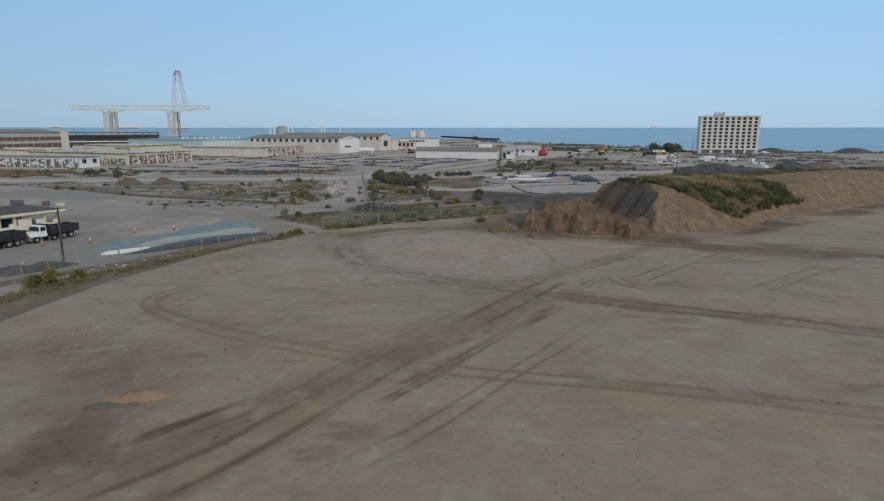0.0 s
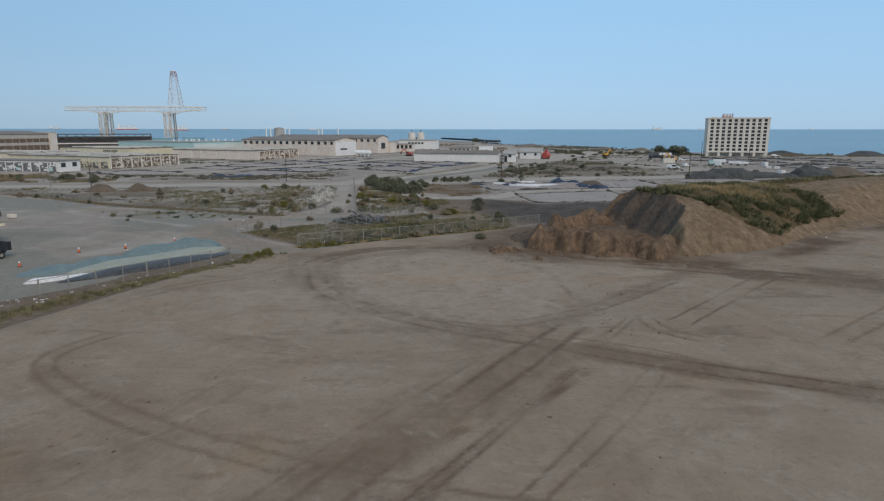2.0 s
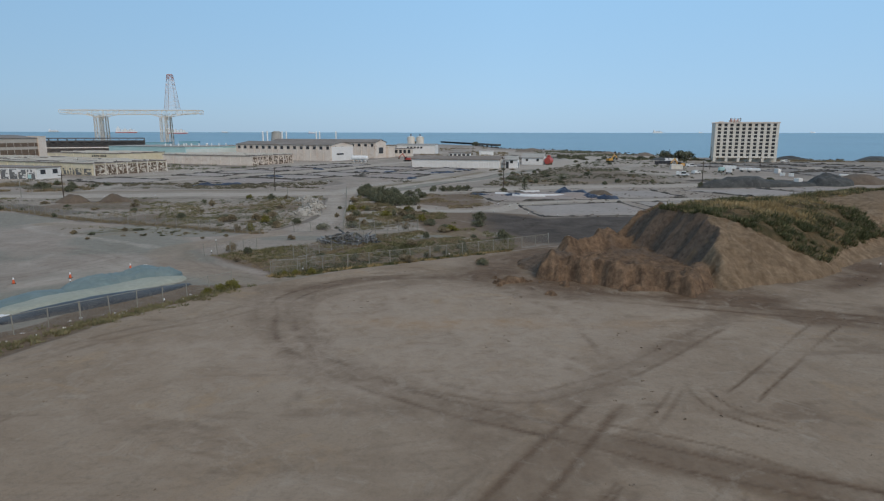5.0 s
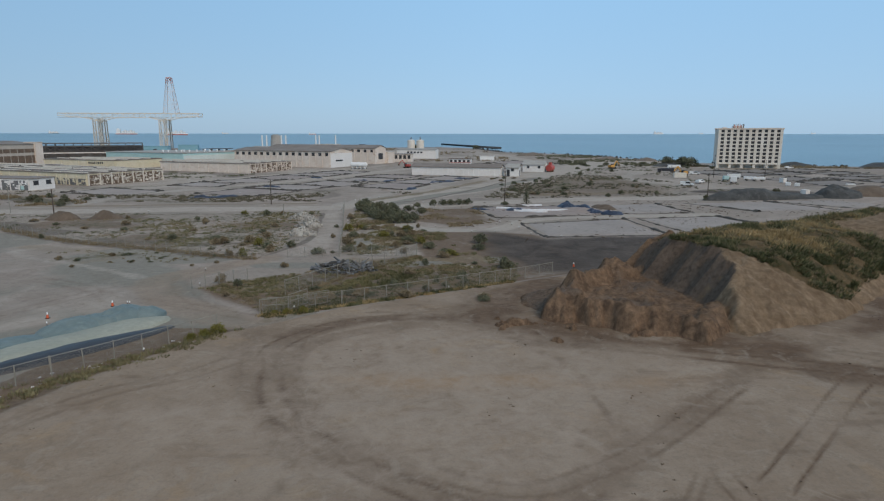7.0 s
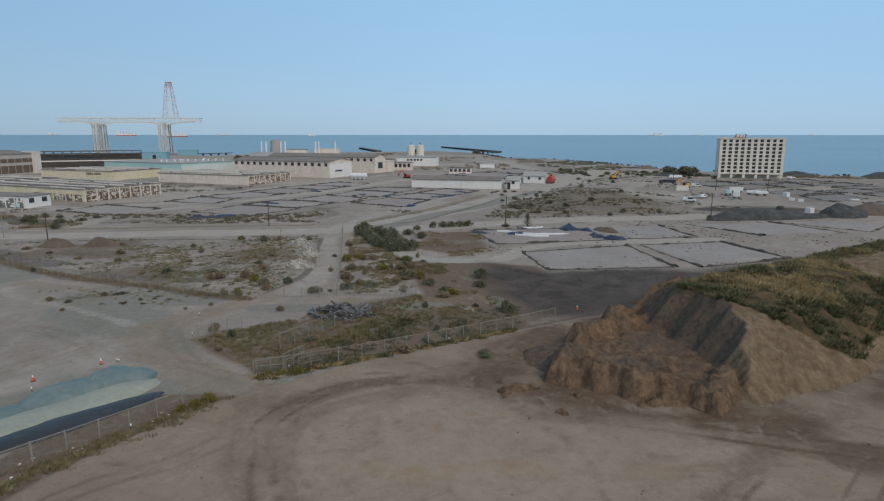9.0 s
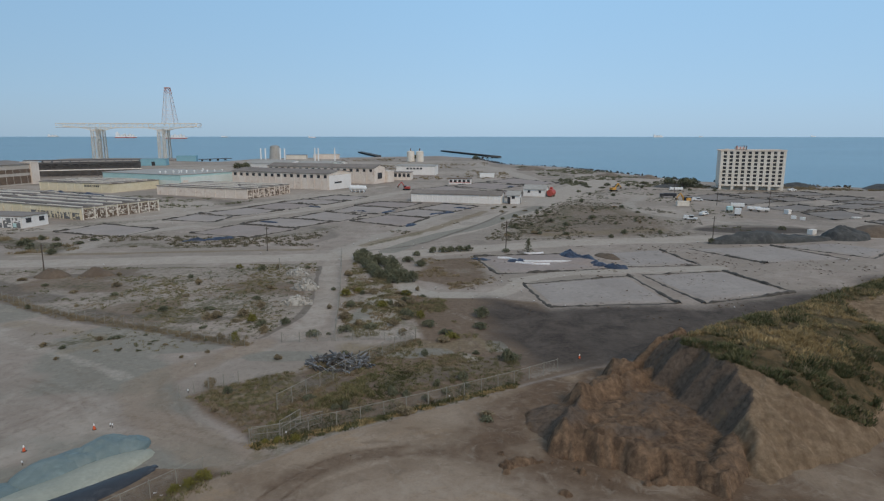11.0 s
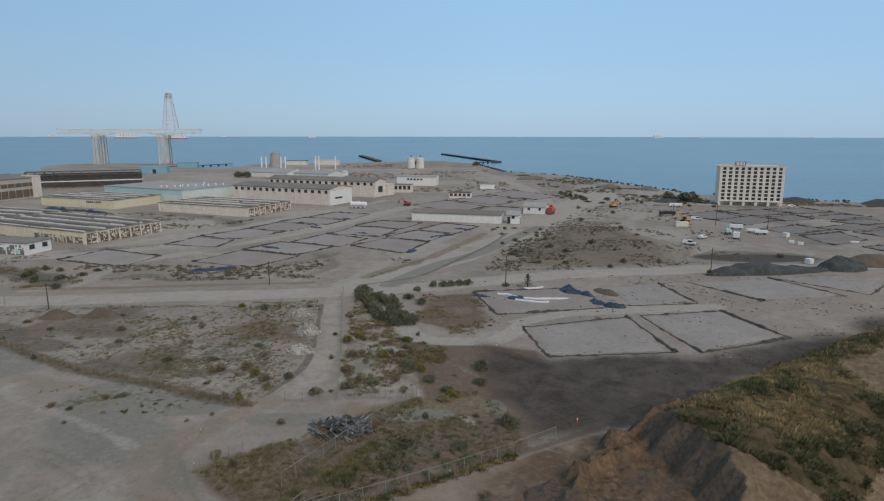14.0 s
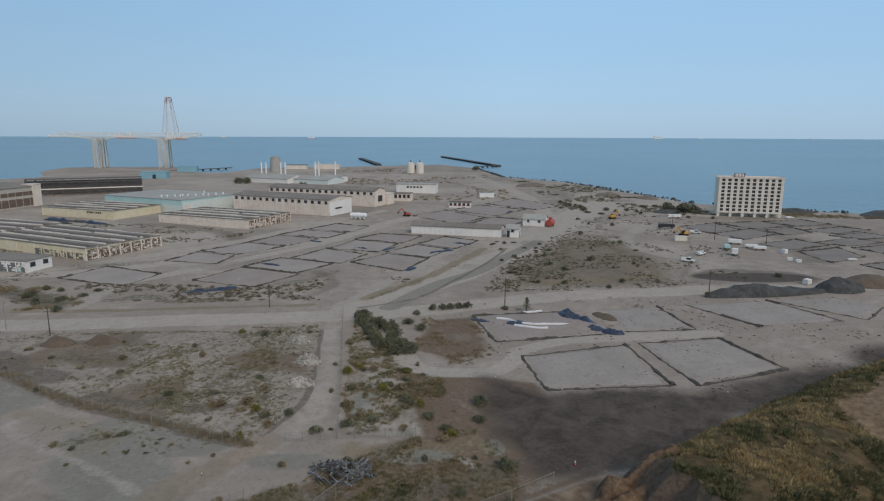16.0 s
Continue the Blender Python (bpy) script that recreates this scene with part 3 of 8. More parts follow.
def mound_height(X, Y):
    ux, uy = 0.84, 0.543
    u = (X - 33) * ux + (Y - 96) * uy
    v = -(X - 33) * uy + (Y - 96) * ux
    rough = hills(X, Y, 9.0, 4)
    lumps = np.abs(hills(X, Y, 3.4, 4))
    fine = hills(X, Y, 1.7, 2)
    top = 6.75 + 0.5 * hills(X, Y, 26.0, 2) + 0.3 * rough - 0.03 * (v - 10) - 0.7 * step(u, 28, 55)
    # a slumped, bare gap part of the way along
    top = top - 1.8 * np.exp(-((u - 56) / 7.0) ** 2) * (1 - step(v, 8, 22))
    grooves = hills(u * 1.6, v * 0.22, 3.2, 4)
    # steep at the foot and easing towards the rim; the foot line bulges out below the weeds
    foot = np.interp(u, [0, 10, 16, 20, 30, 45, 100], [0.5, -2.0, -3.2, -3.4, -1.0, 0.8, 2.0])
    w = v - foot + 0.5 * hills(X, Y, 10.0, 3) + 0.4 * lumps + 0.55 * grooves + 0.5 * (0.4 - np.abs(hills(X, Y, 2.2, 3)))
    front = np.interp(w, [-4, 0, 3.2, 8, 13, 20], [-3.4, 0.1, 2.7, 5.6, 6.9, 8.4])
    # the foot of the slope spreads in a thin fan
    front = high_of(front, 0.65 + (v - 1.2) * 0.22 + 0.15 * lumps, 0.3)
    back = (30.8 - v + 1.2 * rough) * 0.68
    # the dug face, with ribs and gullies
    cut = 37.2 - 0.16 * (Y - 110) + 16.0 * step(Y, 126, 142)
    ribs = 1.7 * hills(X * 0.15, Y, 5.0, 4) + 1.0 * hills(X * 0.1, Y + 30, 2.2, 3)
    left = (X - cut + 5.2 + ribs) * 1.35
    right = (240 - u) * 0.6
    main = low_of(low_of(top, front, 0.5), low_of(low_of(back, right), left, 0.3), 0.35)
    # the low bench left by the digger: a broken front edge, a trough behind it, a floor that climbs to the face
    _, bd = area(X, Y, [(12.5, 101.6), (16.5, 99.6), (20.6, 97.6), (25.7, 95.0), (29.3, 93.3), (31.6, 95.2), (34.5, 100), (41, 106), (41, 124), (33, 126), (24, 119), (18, 116), (14.5, 110)])
    ruts = hills(X * 1.1, Y * 0.3, 3.6, 4)
    clefts = np.clip(np.abs(hills(X * 1.2 + 7, Y * 0.25, 2.6, 3)), 0, 0.6)
    rim = 2.0 - 0.085 * np.clip(X - 22, 0, 20) + 0.45 * rough + 1.1 * lumps + 0.5 * step(21 - X, 0, 4)
    floor = rim - 1.25 * step(bd, 2.2, 4.0) + 0.05 * np.clip(bd - 4.0, 0, 12) + 0.35 * hills(X, Y, 5.0, 4)
    floor = np.maximum(floor, 0.75)
    bench = low_of(floor, (bd + 1.3 * ruts - 1.5 * (0.6 - clefts) + 0.7 * rough + 0.2) * 1.25, 0.25)
    # the spur that joins the top of the face to the clods
    sd, sa = line_distance(X, Y, [(36.5, 126.0), (33.7, 125.6), (29.5, 124.6), (26.0, 121.5), (22.8, 117.5), (20.5, 115)], 14)
    spur = np.interp(sa, [0, 2.8, 5, 8, 12, 17, 20.4], [5.9, 5.2, 3.6, 2.3, 1.9, 1.7, 1.6]) + 1.0 * lumps + 0.7 * hills(sa, sd * 0.2, 2.4, 3) - 1.25 * np.maximum(0, sd - 0.3 + 1.5 * hills(sa, sd * 0.15, 3.3, 3))
    bench = high_of(bench, spur, 0.3)
    clods = (3.0 + 1.9 * lumps + 0.8 * fine) * np.exp(-(((X - 19.8 + 1.4 * rough) / 1.9) ** 2 + ((Y - 113.8 + rough) / 2.4) ** 2)) - 0.4
    spill = (1.5 + 0.6 * lumps) * np.exp(-(((X - 15.0 + 1.5 * rough) / 3.2) ** 2 + ((Y - 109.5 + 2.0 * rough) / 4.6) ** 2)) - 0.4
    crumbs = 1.5 * np.clip(hills(X, Y, 2.0, 3) - 0.36, 0, 1) * np.exp(-(((X - 16) / 13) ** 2 + ((Y - 99) / 6) ** 2)) * 2.0 - 0.1
    # broken earth: sharp-crested clods on the dug floor and its rim
    broken = 0.75 * (0.45 - np.abs(hills(X, Y, 3.0, 2))) + 0.4 * (0.45 - np.abs(hills(X + 20, Y, 1.3, 2)))
    bench = bench + broken * step(bench, 0.3, 1.4) * (0.45 + 0.8 * (1 - step(bd, 3.0, 5.0)))
    z = high_of(high_of(main, bench), high_of(high_of(clods + 0.6 * broken, spill + 0.5 * broken), crumbs, 0.1))
    z = z + (0.2 * fine + 0.3 * hills(X, Y, 0.9, 2)) * step(z, 0.2, 1.0) * np.where(X > 45, 0.5, 1.0)
    dug = (left < front + 0.15) & (left < top)
    return z, main, bench, clods, spill, u, v, cut, dug


def ground_height(X, Y):
    """The height of the ground sheet over the plan."""
    _, sea = area(X, Y, SHORE)
    _, top = area(X, Y, PLATEAU)
    z = 0.35 * step(top, -2.5, 0.5) + 0.05 * hills(X, Y, 7.0, 3) * (1 - step(Y, 112, 126)) * (1 - step(np.abs(X), 60, 75)) + 0.12 * hills(X, Y, 40.0, 3)
    z = z + 0.16 * hills(X, Y, 14.0, 2) * step(Y, 125, 150) * (1 - step(Y, 330, 380))
    return np.where(sea < 12, -5.0 + (z + 5.0) * step(sea, -14, 10), z)


def lines(*runs):
    """Grid lines: (start, end, spacing) one after another."""
    out = []
    for a, b, s in runs:
        out += list(np.linspace(a, b, max(1, round((b - a) / s)), endpoint=False))
    return np.array(out + [runs[-1][1]])


def tyre_tracks(X, Y, pts, gauge=2.0, width=0.42, strength=1.0, band=0.0, seed=0.0):
    """Wheel ruts on both sides of a smooth line, and the trodden band round them."""
    d, a = line_distance(X, Y, curve(pts, 5), 8)
    out, whole = np.zeros(X.shape), a.max()
    near = d < max(band, gauge / 2 + 3 * width) + 0.3
    x, y, d, a = X[near], Y[near], d[near], a[near]
    wobble = 0.18 * hills(a, a * 0 + seed, 7.0, 3)
    rut = np.exp(-(((d - gauge / 2 + wobble) / width) ** 2))
    k = strength * rut * np.clip(0.9 + 0.7 * hills(a, a * 0 + seed + 3, 9.0, 3), 0.15, 1.0)
    if band:
        k = np.maximum(k, 0.7 * strength * (1 - step(d + 0.7 * hills(x, y, 4.0, 3), band * 0.45, band)) * np.clip(0.75 + 0.9 * hills(x + seed, y, 5.0, 4), 0, 1))
    out[near] = k * step(a, 0, 4) * (1 - step(a, whole - 4, whole))
    return out


def build_ground():
    xs = lines((-1500, -640, 60), (-640, -300, 9), (-300, -130, 3.5), (-130, -60, 1.5), (-60, -34, 0.6), (-34, 46, 0.26), (46, 80, 0.6), (80, 160, 1.4), (160, 330, 3.5), (330, 700, 15), (700, 1500, 60))
    ys = lines((-700, 0, 40), (0, 18, 1.2), (18, 76, 0.26), (76, 125, 0.4), (125, 230, 0.9), (230, 340, 1.6), (340, 620, 3.5), (620, 1200, 7), (1200, 1500, 40))
    X, Y = np.meshgrid(xs, ys)
    z = ground_height(X, Y)
    _, top = area(X, Y, PLATEAU)
    dirt = step(top, -1.5, 1.0)
    gd, _ = line_distance(X, Y, curve([(-12, 97), (-21, 100.5), (-29, 106), (-37, 113), (-41, 121), (-36, 130), (-29.5, 139)]), 14)
    dirt = np.maximum(dirt, 0.52 * (1 - step(gd + 1.5 * hills(X, Y, 7.0, 4), 2.0, 6.0)))
    track = np.zeros(X.shape)
    for i, (pts, gauge, width, strength, band) in enumerate((
            ([(1.2, 103), (-5, 102), (-10.8, 99.5), (-15.4, 92.2), (-14.5, 85.3), (-12.1, 79.1), (-8.4, 74), (-3.8, 69.3), (1.5, 65.5), (5.5, 63.3), (11.2, 60.4), (16.8, 57.4), (30.4, 51.4), (37, 48), (70, 36)], 1.9, 0.4, 1.0, 2.7),
            ([(14, 98), (5, 100.5), (-4, 98.6), (-11, 94), (-13, 88), (-10.8, 82), (-6, 75), (-1.2, 70), (6, 66.5), (12, 69), (17.3, 73), (24.5, 80), (29, 84)], 1.6, 0.36, 0.8, 1.9),
            ([(-16, 103), (-17.2, 96), (-16.6, 88), (-13.5, 80)], 2.0, 0.45, 0.7, 2.4),
            ([(-31, 80), (-30, 74), (-26, 69.7), (-21.7, 65.8), (-17, 62.5), (-14, 60.6), (-9.5, 59), (-5.7, 58), (2, 58.5), (9, 61)], 1.5, 0.36, 0.5, 1.6),
            ([(-33, 70), (-30, 76), (-26.5, 81), (-21, 85), (-17, 91)], 2.0, 0.5, 0.6, 2.2),
            ([(-25, 66), (-28.7, 58.6), (-24.6, 53), (-15.6, 47), (-7.7, 43.2), (-0.9, 40.5), (4.4, 39.2), (11.7, 37.6), (18.2, 35.9), (26, 33.6), (45, 28)], 1.5, 0.34, 0.72, 1.5),
            ([(-12, 57), (-14, 50), (-17, 44), (-20, 38)], 1.9, 0.45, 0.5, 1.6),
            ([(-28.7, 58), (-26, 54.3), (-22, 55.5), (-15, 55.5), (-8, 57.5), (4, 61)], 1.2, 0.25, 0.45, 0.0),
            ([(-26, 14), (-13.1, 26.7), (-7.7, 34.7), (-3.4, 42.1), (3.9, 53), (10.5, 63), (14, 68)], 2.3, 0.5, 0.95, 3.0),
            ([(-20, 22), (-11, 33), (-5.5, 42.5), (2, 53.5), (8.5, 63)], 1.7, 0.36, 0.7, 1.4),
            ([(-5, 33), (0.5, 41), (6.5, 50), (12, 58)], 0.5, 0.22, 0.9, 0.6),
            ([(-9.5, 23), (-7.3, 25.4), (-1.4, 31.2), (4.4, 39), (13.6, 51.4), (20, 62)], 1.4, 0.20, 0.75, 0.0),
            ([(-2, 24), (5, 35), (11, 43), (19, 51)], 1.5, 0.22, 0.4, 0.0),
            ([(6, 97), (15, 94), (30.3, 89), (42, 85.5), (58, 79), (110, 55)], 2.4, 0.6, 1.0, 3.4),
            ([(38, 94), (45, 88.5), (52, 84), (60, 84)], 1.6, 0.4, 0.6, 0.0),
            ([(20.5, 65), (22, 66.7), (28.5, 73.5), (35.4, 80.8), (42, 87)], 2.0, 0.22, 0.95, 0.0),
            ([(13, 60.5), (14, 62), (17, 66.3), (19.5, 70.4)], 0.8, 0.3, 0.7, 0.0),
            ([(20, 71), (19.6, 66.5), (21, 63.5), (25, 61)], 1.4, 0.25, 0.8, 0.0),
            ([(8, 63.5), (14.7, 60.6), (17.4, 59.2), (20.1, 57.1), (27, 52)], 1.2, 0.24, 0.8, 0.0),
            ([(29.9, 59.7), (38, 66), (48.5, 74), (58, 80)], 1.7, 0.3, 0.6, 0.0),
            ([(13.6, 83), (14.3, 79), (14.5, 75.3), (15.3, 73)], 0.3, 0.4, 0.9, 0.0),
            ([(8, 84), (12, 86), (15, 84), (17, 78)], 1.8, 0.35, 0.35, 0.0),
            ([(44, 45), (36, 55), (30, 66), (29, 80)], 2.1, 0.35, 0.4, 0.0),
            ([(3, 28.5), (4.5, 29.5), (5, 31)], 0.9, 0.3, 0.8, 0.0),
            ([(6, 28.5), (7.3, 29.6), (7.6, 31.2)], 0.9, 0.25, 0.8, 0.0))):
        track = np.maximum(track, tyre_tracks(X, Y, pts, gauge, width, strength, band, 7.0 * i))
    # broad soft bands of trodden brown earth
    for i, (pts, w, k) in enumerate((
            ([(-13.5, 98.5), (-14.8, 93), (-14.4, 88.6), (-11.3, 81.3), (-6.9, 73.7), (-2.2, 68), (4.5, 63.5), (10.2, 60.8), (20.5, 55.7), (34, 50), (60, 40)], 1.8, 1.1),
            ([(-19, 97), (-17.4, 88.6), (-14.7, 81.3), (-10.5, 74.7), (-5, 67.3), (2, 62.5)], 2.4, 0.95),
            ([(-15.5, 95), (-8, 100.8), (2.6, 102.6), (12.8, 98.2), (23.5, 93.6), (32.2, 90.4), (38, 87.2), (44, 84.6), (60, 78)], 1.9, 1.35),
            ([(4, 61), (12, 68), (15, 72), (19.9, 76.3), (27.1, 83.5), (33, 89)], 2.2, 1.0),
            ([(34, 88.6), (37, 85.4), (42, 83.4), (52, 79)], 2.8, 1.3),
            ([(-20.5, 25.7), (-16.6, 28.2), (-11.9, 33.1), (-5.6, 39.8), (0.7, 48.2), (9.2, 58.4)], 3.2, 1.0),
            ([(-2.8, 44.4), (0.4, 48.8), (3.8, 53.1), (8.4, 59.7)], 1.0, 0.8), ([(1.3, 43.1), (3.9, 46.5), (6.7, 51.6), (9.1, 54.8), (15, 63)], 0.8, 0.75), ([(-6.5, 43.9), (-3.9, 48.2), (-0.4, 53.1), (3.8, 58.6)], 1.0, 0.7),
            ([(-29.6, 62), (-27.6, 56), (-20.6, 48.8), (-15.6, 45.9), (-7.9, 43.6)], 1.5, 0.6), ([(-23.9, 54.7), (-18.1, 49.4), (-12, 45)], 1.2, 0.5), ([(-14.8, 56), (-15, 50), (-16, 42), (-18, 37), (-26, 34.5)], 2.0, 0.6),
            ([(-25, 67.2), (-19.4, 63.1), (-13.8, 60.7), (-7.9, 58.6), (-3, 57.6)], 1.0, 0.6), ([(-10, 56), (0, 59), (6, 62)], 3.0, 0.4), ([(14.1, 84.1), (14.7, 80.2), (14.9, 75.7)], 0.7, 0.8), ([(11.2, 91), (13, 88.4)], 0.6, 0.6))):
        d, _ = line_distance(X, Y, curve(pts, 5), w * 2.4)
        near = d < w * 2.2
        x, y, d = X[near], Y[near], d[near]
        soft = (1 - step(d + 0.45 * w * hills(x, y, 3.5, 4), 0.2 * w, 1.5 * w)) * np.clip(1.0 + 0.6 * hills(x + 9 * i, y, 2.6, 4), 0.3, 1)
        track[near] = np.maximum(track[near], 0.62 * k * soft)
    for pts in ([(-16, 99), (-14.6, 92), (-14.9, 85.5), (-13.0, 78.8), (-9.6, 73), (-4.2, 68.2), (2, 64.4)], [(-13.4, 97.5), (-12.6, 91), (-12.9, 85.3), (-11.2, 79.4), (-8.0, 74.2), (-3.0, 69.6), (3, 66)]):
        track = np.maximum(track, tyre_tracks(X, Y, pts, 0.0, 0.42, 1.0, 0.0, 31.0 + pts[0][0]))
    for i, off in enumerate((-1.4, 0.3, 2.0, 3.6)):
        pts = [(x + 0.85 * off, y - 0.55 * off) for x, y in ((-22, 24.5), (-16.6, 28.6), (-11.9, 33.4), (-5.6, 40), (0.7, 48.2), (8, 57))]
        d, a = line_distance(X, Y, curve(pts, 5), 3)
        near = d < 1.6
        streak = (1 - step(d[near] + 0.25 * hills(X[near], Y[near], 2.0, 3), 0.15, 0.85)) * np.clip(0.35 + 1.1 * hills(a[near] + 40 * i, a[near] * 0 + i, 6.0, 4), 0, 1)
        track[near] = np.maximum(track[near], streak)
    for bx, by, br in ((-8.3, 67.2, 0.7), (12, 74.7, 0.8), (11.1, 72.4, 0.6), (15.2, 73.8, 0.7), (11.5, 90.4, 0.6), (12.9, 88.7, 0.7), (-2.8, 92.1, 0.5), (1.0, 70.3, 0.6)):
        track = np.maximum(track, 0.9 * np.clip(0.8 + hills(X, Y, 1.5, 3), 0, 1) * np.exp(-(((X - bx) / br) ** 2 + ((Y - by) / (1.6 * br)) ** 2)))
    # brown spoil trodden out from the left of the dug bench
    track = np.maximum(track, 0.8 * np.exp(-(((X - 8.5) / 6.5) ** 2 + ((Y - 100.5) / 4.2) ** 2)) * np.clip(0.8 + 1.0 * hills(X * 0.6, Y * 1.6, 3.0, 4), 0, 1))
    # trodden, darker earth along the foot of the mound
    _, foot = area(X, Y, [(4, 104), (10, 93), (33, 88.5), (52, 98), (105, 135), (105, 143), (50, 106), (33, 97), (16, 102)])
    track = np.maximum(track, 0.95 * step(foot, -2.5, 1.5) * np.clip(0.75 + 0.8 * hills(X, Y, 6.0, 4), 0, 1))
    _, damp = area(X, Y, [(34, 84), (36, 90), (48, 90), (75, 78), (110, 62), (110, 50), (60, 72)])
    track = np.maximum(track, 0.75 * step(damp, -3, 2) * np.clip(0.6 + 0.9 * hills(X, Y, 8.0, 4), 0, 1))
    track = np.maximum(track, 0.85 * np.exp(-(((X + 22) / 11.0) ** 2 + ((Y - 29) / 9.0) ** 2)) * np.clip(0.7 + hills(X, Y, 4.0, 4), 0, 1))
    track = np.maximum(track, 0.55 * dirt * np.clip(hills(X * 0.6, Y * 1.9, 3.2, 5) * 2.4 - 0.55, 0, 1))
    track = np.maximum(track, 0.35 * dirt * np.clip(hills(X + 9, Y, 15.0, 4) * 1.8 - 0.2, 0, 1))
    track = np.maximum(track, 0.8 * np.exp(-(((X - 7) / 9.0) ** 2 + ((Y - 99.5) / 4.5) ** 2)) * np.clip(0.7 + 1.2 * hills(X, Y, 3.5, 4), 0, 1))
    track = track * step(top, -2, 0)
    for i, pts in enumerate(([(-16, 101), (-24, 104.5), (-33, 109), (-48, 112), (-80, 118)], [(-24, 103), (-33, 113), (-38, 124), (-33, 134)], [(-40, 108), (-50, 118), (-70, 126), (-110, 135)], [(-60, 95), (-52, 105), (-47, 118), (-55, 130)])):
        track = np.maximum(track, 0.45 * tyre_tracks(X, Y, pts, 2.0, 0.6, 1.0, 2.2, 60.0 + i))
    apron = np.exp(-(((X - 10) / 9.0) ** 2 + ((Y - 101) / 4.5) ** 2)) + (1 - step(line_distance(X, Y, [(8, 103), (14, 99), (20.6, 96.5), (25.7, 94), (31, 91.5), (36, 91)], 12)[0], 1.5, 6.5))
    track = np.maximum(track, np.clip(apron, 0, 1) * np.clip(0.85 + 0.6 * hills(X, Y, 3.0, 4), 0, 1) * step(top, -2, 0))
    track = np.maximum(track, 0.9 * (1 - step(line_distance(X, Y, [(5, 103), (10, 112), (18, 119.5), (27, 126)], 14)[0], 2.5, 7.0)) * np.clip(0.85 + 0.6 * hills(X, Y, 4.0, 4), 0, 1) * step(top, -2, 0))
    track = np.maximum(track, np.exp(-(((X - 9) / 6.0) ** 2 + ((Y - 109) / 8.0) ** 2)) * np.clip(0.95 + 0.6 * hills(X, Y, 3.0, 4), 0, 1) * step(top, -2, 0))
    track = np.maximum(track, 0.62 * (1 - step(X, -24, -4)) * (1 - step(Y, 40, 62)) * np.clip(0.8 + 0.9 * hills(X, Y * 1.4, 7.0, 5), 0, 1) * dirt)
    # the pale island inside the loop, crossed by an ochre smear
    island, _ = area(X, Y, [(-11, 92), (-6, 98), (4, 99.5), (13, 95), (24, 90), (26, 86), (17, 77), (8, 69), (2, 69.5), (-4, 75), (-9, 83)], 5.0)
    smear = np.exp(-((Y - 83.5 - 1.2 * hills(X, Y, 9.0, 3)) / 1.8) ** 2) * island * np.clip(0.6 + 0.9 * hills(X * 0.5, Y * 2, 4.0, 4), 0, 1)
    z = z - 0.05 * track * dirt
    # paler on the island, in random patches and broadly round the middle
    paler = dirt * np.clip(1.0 * island * np.clip(0.6 + 0.7 * hills(X, Y * 1.5, 7.0, 4), 0, 1) + 0.5 * np.clip(hills(X + 50, Y * 1.6, 11.0, 4) * 2 - 0.2, 0, 1) + 0.75 * np.exp(-(((X + 2) / 20.0) ** 2 + ((Y - 78) / 18.0) ** 2)), 0, 1)
    gravel = np.zeros(X.shape)
    for pts, w in ((CROSS_ROAD, 5.6), (ACCESS_ROAD, 2.9), (LOT_PATH, 2.4)):
        d, _ = line_distance(X, Y, pts)
        gravel = np.maximum(gravel, (1 - step(d + 0.5 * hills(X, Y, 6.0, 3), w - 1.2, w + 1.4)) * (0.52 if pts is ACCESS_ROAD else 0.95))
    d, a = line_distance(X, Y, DIAGONAL_ROAD, 40)
    gravel = np.maximum(gravel, 1 - step(d - a * 0.03, 4.5, 7.0))
    d, _ = line_distance(X, Y, curve([(55, 367), (70, 440), (74, 560), (60, 716), (40, 850)]), 30)
    gravel = np.maximum(gravel, 0.7 * (1 - step(d, 5, 9)))
    yard, _ = area(X, Y, YARD, 3.0)
    gravel = np.maximum(gravel, yard * np.clip(0.2 + 0.5 * hills(X, Y, 22.0, 4), 0.0, 0.6))
    d, _ = line_distance(X, Y, curve([(-240, 300), (-150, 268), (-60, 350), (-20, 430), (60, 520)]), 30)
    gravel = np.maximum(gravel, 0.8 * (1 - step(d, 4, 7)))
    for pts in ([(-112, 258), (-92, 284.5), (-75, 312), (-60, 335), (-50, 356), (-42, 376), (-30, 410)], [(-170, 262), (-140, 290), (-118, 318), (-100, 345), (-90, 368), (-80, 388), (-66, 416), (-40, 470)]):
        d, _ = line_distance(X, Y, curve(pts), 30)
        gravel = np.maximum(gravel, 1 - step(d, 2.5, 4.5))
    # distance haze put into the colour: far ground paled through the gravel layer
    gravel = np.maximum(gravel, 0.75 * step(Y, 212, 300) * np.clip(0.55 + 0.7 * hills(X, Y, 45.0, 4), 0, 1) * (1 - area(X, Y, HILL, 10.0)[0]))
    asphalt, _ = line_distance(X, Y, curve([(-15, 225), (0.6, 256), (16, 277), (30, 306), (50, 345)]))
    asphalt = 1 - step(asphalt, 2.4, 4.2)
    asphalt = np.maximum(asphalt, 0.85 * yard * step(hills(X + 70, Y, 18.0, 4), -0.35, 0.2))
    for cx, cy, rx, ry in ((-3, 135, 6, 2.6), (-24, 133, 7, 2.4), (-14, 153, 2.6, 9), (-12, 166, 2.4, 8), (-49, 139, 14, 5), (10.5, 138, 2, 3)):
        asphalt = np.maximum(asphalt, 1 - step(((X - cx) / rx) ** 2 + ((Y - cy) / ry) ** 2 + 0.3 * hills(X, Y, 4, 3), 0.8, 1.3))
